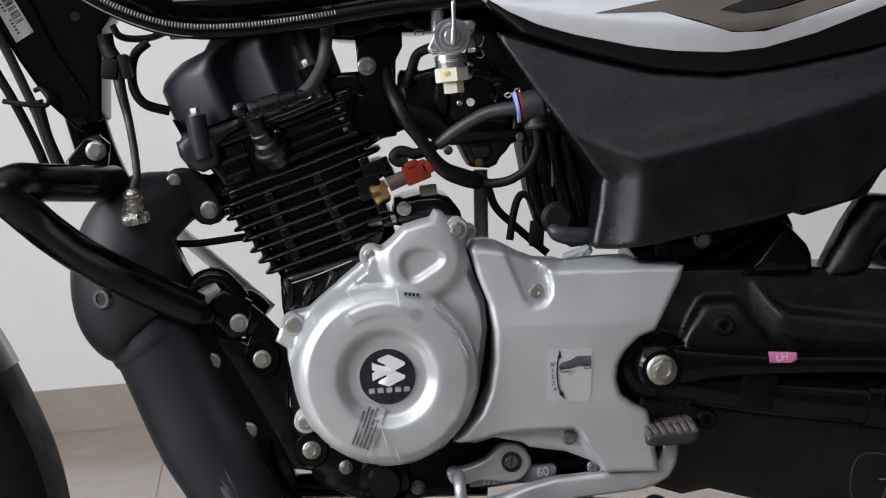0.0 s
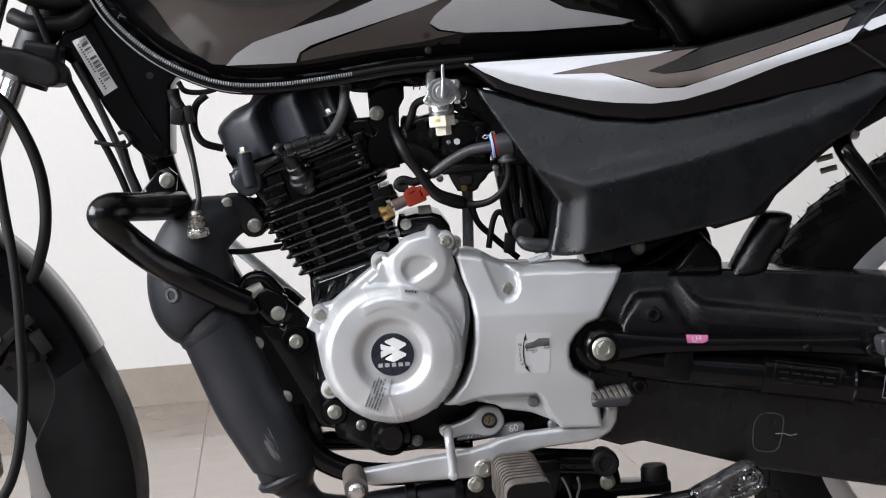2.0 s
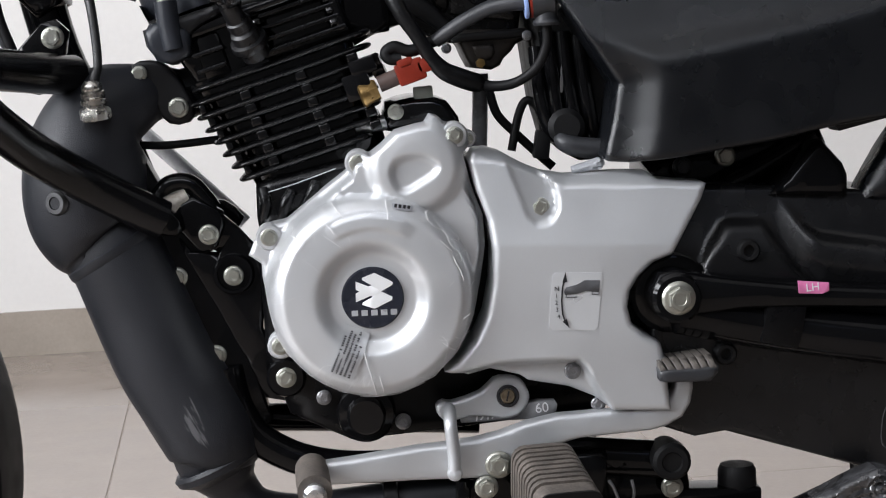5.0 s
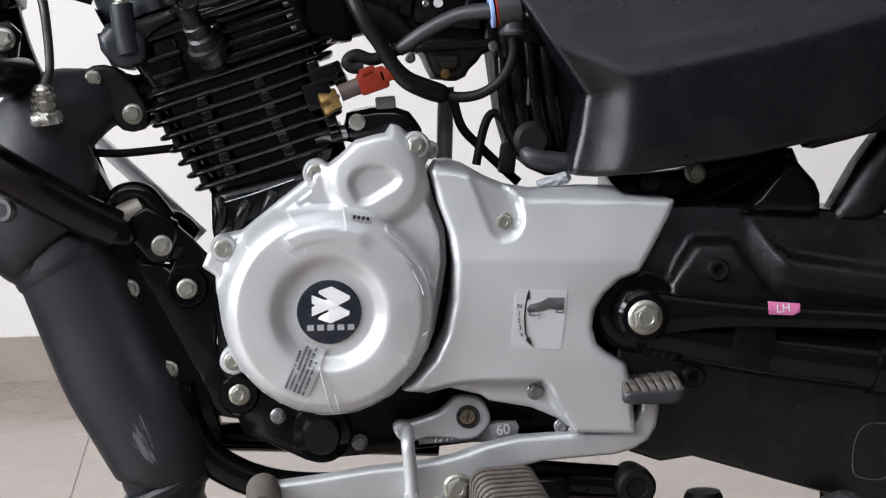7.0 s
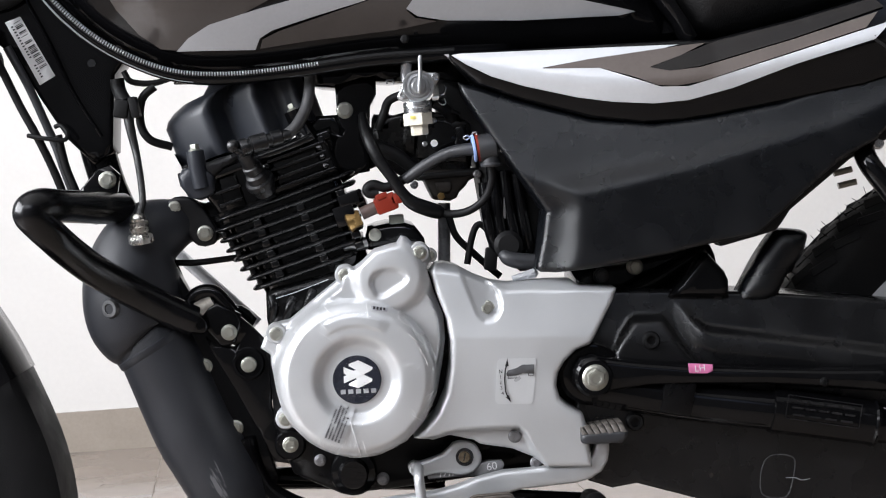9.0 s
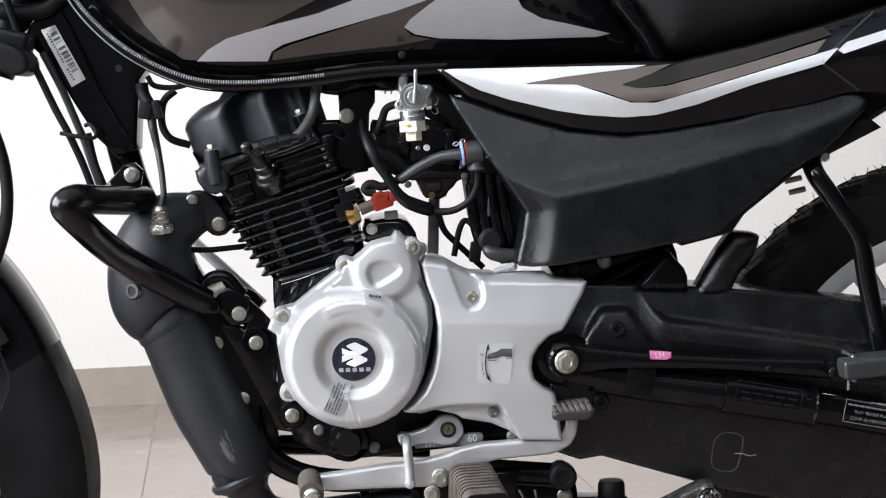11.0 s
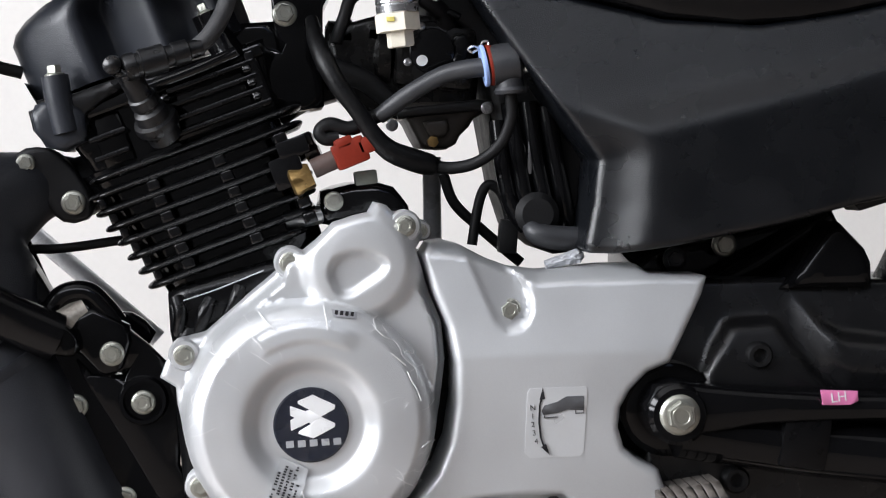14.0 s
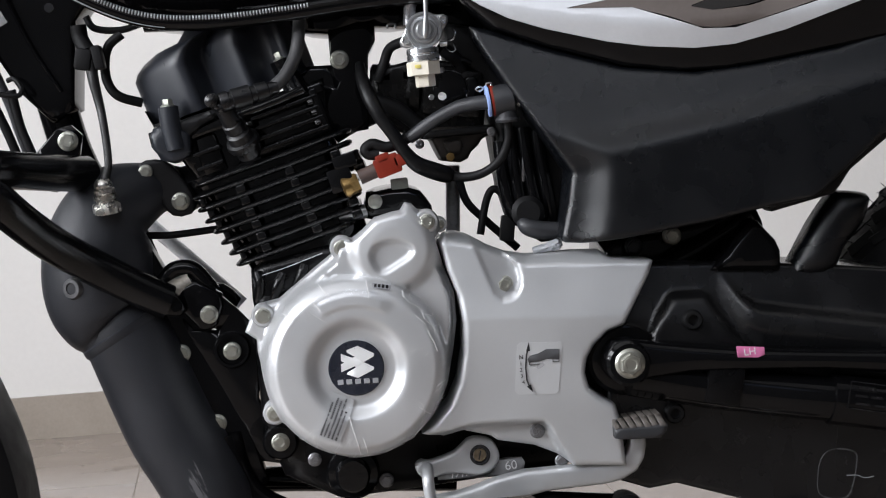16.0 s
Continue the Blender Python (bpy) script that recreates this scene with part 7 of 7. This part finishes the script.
part("tap_lever", [lathe([(0.0068, 0.004), (0.0068, -0.0030), (0.0058, -0.0042), (0.0, -0.0042)], (TX, -0.105, TZ), (0, 1, 0), 24),
                   relief([(0.0716, 0.6920), (0.0738, 0.6912), (0.0758, 0.6925), (0.0768, 0.7000), (0.0770, 0.7100), (0.0777, 0.7255), (0.0770, 0.7272), (0.0748, 0.7272), (0.0738, 0.7255), (0.0735, 0.7100), (0.0722, 0.7000)], -0.1125, -0.1075, 0.0014, 0.002, None, 1)], TAPM, tap)
part("tap_mark", [flat_bar((TX - 0.0112, TZ + 0.0010), math.radians(80), 0.0040, 0.0008, -0.1035, 0.0006), flat_bar((TX + 0.0105, TZ - 0.0032), math.radians(105), 0.0040, 0.0008, -0.1035, 0.0006)], DARKST, tap)
part("filter_cup", [lathe([(0.0140, -0.0055), (0.0140, 0.005), (0.0130, 0.006)], (0.0712, -0.092, 0.6678), (-0.04, 0, 1), 6), lathe([(0.0078, -0.006), (0.0085, -0.005), (0.0085, 0.006)], (0.0722, -0.092, 0.6585), (-0.04, 0, 1), 6)], IVORY, tap, "ivory hexagon filter cup")
part("yellow_mark", rbox((0.0662, -0.1042, 0.6692), (0.0050, 0.0012, 0.0030), (0, 0, 0), 0.0004), mat("yellow_paint_dab", (0.72, 0.62, 0.16), 0.5), tap, "dab of yellow paint")
for q in ((0.0580, -0.1005, 0.6914), (0.0894, -0.1005, 0.7064)):
    part("screw", lathe([(0.0036, 0.001), (0.0036, -0.0016), (0.0028, -0.0024), (0.0014, -0.0024), (0.0011, -0.0010), (0.0, -0.0010)], q, (0, 1, 0), 18), STEEL, tap)
part("hose_clip", [tube([(0.0925, -0.088, 0.6890), (0.0975, -0.092, 0.6905), (0.0995, -0.092, 0.6960), (0.0985, -0.090, 0.6985)], 0.0006, 6, 4), tube([(0.0905, -0.088, 0.6840), (0.0950, -0.092, 0.6800), (0.0985, -0.092, 0.6815), (0.0975, -0.090, 0.6860)], 0.0006, 6, 4), lathe([(0.0026, -0.003), (0.0026, 0.003)], (0.0890, -0.092, 0.6868), (1, 0, 0), 12)], STEEL, tap, "sprung wire hose clip")
part("tap_hose", tube([(0.0862, -0.085, 0.6843), (0.0941, -0.08, 0.6792), (0.1014, -0.07, 0.6729), (0.1058, -0.06, 0.6577)], 0.0058, 12, 4), RUBBER, tap)
part("tap_clip", tube([(0.0442, -0.08, 0.7028), (0.0444, -0.08, 0.7061), (0.0505, -0.08, 0.7061), (0.0502, -0.08, 0.7024)], 0.001, 6, 3), INK, tap)
part("petrol_hose", tube([(0.0624, -0.075, 0.6933), (0.046, -0.06, 0.688), (0.0400, -0.055, 0.6760), (0.0330, -0.055, 0.6600)], 0.0042, 12, 5), RUBBER, bike, "black fuel hose")

# frame backbone, air box, rear frame
part("frame_backbone", tube([(-0.1646, 0, 0.7364), (-0.0774, 0, 0.7345), (0.0298, 0, 0.7335), (0.128, 0, 0.7190), (0.2258, 0, 0.6748), 
    (0.3732, 0, 0.6246)], 0.020, 16, 4), GLOSS, bike, "gloss black frame backbone")
part("tank_mount", relief([(-0.037, 0.7255), (0.126, 0.7189), (0.1271, 0.6997), (0.0958, 0.7009), (0.077, 0.708), (0.048, 0.7062), 
    (0.0241, 0.7088), (-0.0004, 0.7029), (-0.0194, 0.7052), (-0.0381, 0.7112)], -0.045, 0.045, 0.004, 0.02), GLOSS, bike)
ab = part("air_box", relief([(0.093, 0.7059), (0.1183, 0.7004), (0.1935, 0.5917), (0.1949, 0.5171), (0.1634, 0.5156), (0.1443, 0.5329), 
    (0.1366, 0.5624), (0.1311, 0.6082), (0.1261, 0.6396), (0.1112, 0.6668), (0.0953, 0.6774)], -0.065, 0.07, 0.006, 0.012), RUBBER, bike, "black plastic air box")
for k in range(4):
    part("box_rib", tube([(0.1404, -0.068, 0.6148), (0.1438, -0.07, 0.5837), (0.1467, -0.07, 0.5549), (0.1519, -0.068, 0.5377)]  if k == 0 else ([(0.1523, -0.068, 0.614), (0.1547, -0.07, 0.5829), (0.159, -0.07, 0.554), (0.1639, -0.068, 0.5368)] if k == 1 else ([(0.1326, -0.066, 0.6035), (0.1339, -0.068, 0.5749), (0.1383, -0.068, 0.5483), (0.1471, -0.066, 0.5346)] if k == 2 else [(0.164, -0.068, 0.6107), (0.1666, -0.07, 0.5821), (0.1705, -0.07, 0.5532), (0.1733, -0.068, 0.5337)])), 0.006, 12, 4), GLOSS, ab)
part("box_elbow", lathe([(0.012, 0.01), (0.014, -0.008), (0.010, -0.012), (0.0, -0.012)], (0.1512, -0.078, 0.5431), (0, 1, 0), 20), RUBBER, ab)
# Small steel bar that paints a glint on the black air box.
part("glint_strip", rbox((0.1511, -0.073, 0.5833), (0.003, 0.003, 0.03), (0, 6, 0), 0.001), DARKST, ab)
part("overflow_hose", tube([(0.1453, -0.085, 0.5369, 0.0045), (0.1491, -0.09, 0.5313, 0.0068), (0.1607, -0.09, 0.5276, 0.0078), 
    (0.1821, -0.088, 0.5249, 0.0078)], 0.0075, 14, 5), GREYRUB, bike, "grey overflow hose")
part("loop_cable", tube([(0.0985, -0.03, 0.5716), (0.1044, -0.03, 0.5522), (0.1193, -0.03, 0.5357), (0.136, -0.03, 0.5191), 
    (0.1461, -0.03, 0.5097)], 0.0036, 10, 5), RUBBER, bike, "black looped cable")
part("loop_cable", tube([(0.1134, -0.04, 0.5243), (0.1188, -0.04, 0.5481), (0.1236, -0.04, 0.56), (0.1286, -0.04, 0.5625), 
    (0.1349, -0.04, 0.5566), (0.1381, -0.04, 0.5454), (0.139, -0.04, 0.5349)], 0.0034, 10, 6), RUBBER, bike, "black looped cable")
part("loop_cable", tube([(0.1344, -0.04, 0.6145), (0.1323, -0.04, 0.594), (0.1335, -0.04, 0.5767), (0.1392, -0.04, 0.5522), 
    (0.1418, -0.04, 0.5348)], 0.003, 10, 6), RUBBER, bike, "black looped cable")
part("cable_plug", rbox((0.1366, -0.045, 0.5283), (0.012, 0.014, 0.022), (0, 8, 0), 0.002), RUBBER, bike)
part("torn_wrap", crumple((0.1644, -0.1, 0.5141), (1, 0, 0.2), 0.025, 0.004, 0.004, 5), DECALG, bike, "scrap of clear wrap", angle=12)
rf = part("rear_frame", relief([(0.2192, 0.5125), (0.2668, 0.5159), (0.3219, 0.529), (0.3525, 0.5302), (0.3567, 0.5204), (0.3582, 0.5094), 
    (0.3058, 0.4845), (0.2175, 0.4854)], -0.052, 0.05, 0.004, 0.012), GLOSS, bike, "gloss black rear frame tubes")
part("frame_brace", tube([(0.2622, -0.072, 0.4859), (0.2968, -0.072, 0.5023), (0.342, -0.072, 0.5273)], 0.0075, 12, 2), GLOSS, rf)
part("battery_box", relief([(0.2981, 0.4863), (0.3108, 0.4985), (0.3313, 0.5238), (0.3372, 0.5263), (0.34, 0.5242), (0.3539, 0.508), 
    (0.3574, 0.4991), (0.3572, 0.4827)], -0.112, 0.03, 0.007, 0.005), GLOSS, bike, "black plastic box behind the chain guard")
bolt(bike, (0.275, -0.066, 0.5139), 0.0082, ZINC, "rear_frame_bolt")
bolt(bike, (0.241, -0.07, 0.5072), 0.0078, INK, "rear_frame_bolt")
part("inner_mudguard", relief([(0.3632, 0.4776), (0.3674, 0.4851), (0.3874, 0.5189), (0.4019, 0.5379), (0.4074, 0.5429), (0.4134, 0.5445), 
    (0.4309, 0.5425), (0.4377, 0.5382), (0.4369, 0.5315), (0.4309, 0.5163), (0.4135, 0.4959), (0.4009, 0.4753)], -0.108, -0.075, 0.014, 0.006, None, 2), MATT, bike, "matt black inner rear mudguard")
part("tail_underside", relief([(0.3485, 0.5357), (0.3739, 0.5593), (0.4789, 0.6208), (0.549, 0.665), (0.5682, 0.6496), (0.4784, 0.6074), 
    (0.419, 0.5625), (0.4097, 0.5495), (0.4045, 0.5435), (0.3518, 0.5316)], -0.112, -0.08, 0.004, 0.01), SATIN, bike, "black tail underside")
part("tail_side_panel", relief([(0.4860, 0.6560), (0.4972, 0.6332), (0.5045, 0.6230), (0.5168, 0.6299), (0.5441, 0.6476), (0.5766, 0.6670), (0.6847, 0.7200),
    (0.6847, 0.7560), (0.5797, 0.7352), (0.5011, 0.7146)], -0.106, -0.06, 0.006, 0.012), GLOSS, bike, "gloss black tail side panel")
ft = part("grab_stay", tube([(0.4927, -0.1, 0.6202), (0.4948, -0.115, 0.6029), (0.5108, -0.12, 0.5771), (0.5354, -0.12, 0.5393), 
    (0.5429, -0.12, 0.5157), (0.549, -0.12, 0.4757), (0.5625, -0.12, 0.4083)], 0.0105, 16, 6), GLOSS, bike, "gloss black tubular stay")
bolt(ft, (0.5061, -0.11, 0.6209), 0.006, STEEL)
for k in range(2):
    c = Vector((0.4781, -0.05, 0.5931)) + Vector((0.004 * k, 0, -0.0125 * k))
    part("spring_end", tube([tuple(c), tuple(c + Vector((0.018, 0, 0.0035)))], 0.0032, 10, 1), mat("pale_spring_steel", (0.35, 0.33, 0.28), 0.4, 0.5) if k == 0 else bpy.data.materials["pale_spring_steel"], ft)

# ---- cables at the fork ----
sc = part("speedometer_cable", tube([(-0.3914, -0.12, 0.8013), (-0.3967, -0.12, 0.757), (-0.3975, -0.12, 0.6928), (-0.392, -0.125, 0.6152), 
    (-0.3853, -0.13, 0.5504), (-0.3859, -0.13, 0.4787), (-0.391, -0.13, 0.4003), (-0.4091, -0.13, 0.3289), 
    (-0.4443, -0.12, 0.286), (-0.4846, -0.11, 0.2631)], 0.0056, 12, 7), RUBBER, bike, "black speedometer cable with a white band")
part("white_band", tube([(-0.3989, -0.1205, 0.7187), (-0.3988, -0.1205, 0.6916), (-0.3981, -0.1205, 0.6632)], 0.0064, 12, 3), WHITE, sc)
part("brake_hose", tube([(-0.4036, -0.07, 0.7345), (-0.3831, -0.07, 0.7068), (-0.3653, -0.07, 0.6626), (-0.359, -0.07, 0.6224), 
    (-0.3618, -0.07, 0.5827), (-0.3748, -0.06, 0.5459), (-0.3861, -0.05, 0.5289)], 0.0066, 12, 7), RUBBER, bike, "black brake hose")
part("control_cable", tube([(-0.3600, -0.05, 0.8397), (-0.3494, -0.05, 0.8050), (-0.3391, -0.05, 0.7699), (-0.3256, -0.05, 0.7418), (-0.3083, -0.05, 0.7009), (-0.2937, -0.05, 0.6701), (-0.2816, -0.045, 0.6385), (-0.2735, -0.04, 0.6114)], 0.0040, 12, 6), RUBBER, bike, "black control cable")
part("control_cable", tube([(-0.3210, -0.03, 0.7600), (-0.3026, -0.03, 0.7204), (-0.2884, -0.03, 0.6830), (-0.2803, -0.03, 0.6610), (-0.2736, -0.03, 0.6371), (-0.2665, -0.03, 0.6135)], 0.0042, 12, 6), GREYRUB, bike, "black control cable")
part("control_cable", tube([(-0.2754, -0.045, 0.672), (-0.27, -0.045, 0.6415), (-0.262, -0.045, 0.6174), (-0.2546, -0.04, 0.5929)], 0.0042, 12, 6), RUBBER, bike, "black control cable")
part("cable_tie", tube([(-0.3024, -0.055, 0.6730), (-0.2848, -0.06, 0.6692), (-0.2677, -0.058, 0.6667), (-0.2652, -0.052, 0.6732), (-0.2714, -0.048, 0.6811), (-0.2776, -0.045, 0.6803)], 0.0022, 8, 5), RUBBER, bike, "black cable ring")
part("steering_wiring", tube([(-0.3841, -0.03, 0.8162), (-0.3567, -0.04, 0.8041), (-0.3168, -0.04, 0.8047), (-0.2919, -0.04, 0.8228)], 0.009, 12, 5), RUBBER, bike, "black taped wiring")
part("steering_wiring", tube([(-0.3834, -0.05, 0.855), (-0.3458, -0.05, 0.8327), (-0.3028, -0.05, 0.8331)], 0.014, 12, 5), RUBBER, bike, "black taped wiring")
part("steering_stem", tube([(-0.3828, 0, 0.7426), (-0.3244, 0, 0.8668)], 0.026, 20, 1), SATIN, bike, "black steering head")
bolt(mg, (-0.4243, -0.077, 0.4705), 0.0055, DARKST)
part("stay_plate", relief([(-0.3990, 0.4760), (-0.3887, 0.4800), (-0.3717, 0.4450), (-0.3790, 0.4415), (-0.4180, 0.4330), (-0.4290, 0.4450)], -0.0655, -0.061, 0.001, 0.02), GLOSS, mg, "gloss black mudguard stay plate")
part("mudguard_strap", rbox((-0.4203, -0.072, 0.4637), (0.090, 0.005, 0.0115), (0, -37, 0), 0.0015), RUBBER, bike, "black rubber strap")

# clear film on the engine cover, its creases as white threads that paint glints
wr = []
rw = random.Random(11)


def cover_y(x_, z_):
    return -0.1058 - float(cover_shape(np.array([x_]), np.array([z_]), np.array([0.05]))[0])


for k in range(54):
    a = math.radians(rw.choice((rw.uniform(-140, 60), rw.uniform(90, 200), rw.uniform(-110, -20))))
    r0 = rw.choice((0.044, 0.056, 0.062, 0.066, 0.070))
    da = rw.uniform(-0.12, 0.12)
    ln2 = rw.uniform(0.003, 0.016)
    pts = []
    for t in (0, 0.33, 0.66, 1):
        r_ = min(r0 + ln2 * t, 0.0755)
        aa = a + da * t + rw.uniform(-0.025, 0.025)
        x_, z_ = CX + r_ * math.cos(aa), CZ + r_ * math.sin(aa)
        pts.append((x_, cover_y(x_, z_) - 0.0017, z_))
    wr.append(tube(pts, rw.choice((0.00008, 0.00012, 0.00016, 0.00024)), 6, 3))
for a0, a1, r0 in ((100, 150, 0.0655), (150, 172, 0.071), (-60, -20, 0.0725), (-100, -62, 0.0735), (20, 55, 0.069)):
    pts = []
    for k in range(9):
        aa = math.radians(a0 + (a1 - a0) * k / 8)
        r_ = r0 + 0.0012 * math.sin(k * 1.7)
        x_, z_ = CX + r_ * math.cos(aa), CZ + r_ * math.sin(aa)
        pts.append((x_, cover_y(x_, z_) - 0.0017, z_))
    wr.append(tube(pts, 0.00018, 6, 3))
for a, b in (((-0.0078, 0.3923), (-0.0012, 0.3600)), ((-0.031, 0.4862), (-0.0256, 0.4781)), ((0.0125, 0.5001), (0.0139, 0.4863)), ((-0.0266, 0.4989), (-0.0173, 0.4884)), ((-0.0568, 0.4774), (-0.0472, 0.4743)),
             ((0.0702, 0.4147), (0.0640, 0.4120)), ((0.0573, 0.3894), (0.0480, 0.3960)), ((0.0048, 0.3617), (0.0020, 0.3740)), ((0.050, 0.470), (0.058, 0.462)), ((0.0585, 0.4580), (0.0665, 0.4400))):
    pts = []
    for t in (0, 0.3, 0.6, 1):
        x_, z_ = a[0] + (b[0] - a[0]) * t + rw.uniform(-0.0006, 0.0006), a[1] + (b[1] - a[1]) * t
        pts.append((x_, cover_y(x_, z_) - 0.0016, z_))
    wr.append(tube(pts, 0.00042, 6, 3))
tagged(part("crease_glint", wr, WHITE, cover, "creases in clear protective film, their glints painted white"), kind="stuff")

sheet = drape([(CX + 0.0752 * math.cos(2 * math.pi * k / 72), CZ + 0.0752 * math.sin(2 * math.pi * k / 72)) for k in range(72)],
              lambda x, z: np.array([cover_y(a, b) - 0.0004 - 0.0007 * max(0.0, noise.noise(Vector((a * 70, 0, b * 70)))) - 0.0006 * abs(noise.noise(Vector((a * 160, 3, b * 160)))) for a, b in zip(x, z)]), 0.0004, 0.0024)
fs_ = part("protective_film", sheet, FILM, cover, "clear protective film with wrinkles", angle=70)
fs_.visible_shadow = False
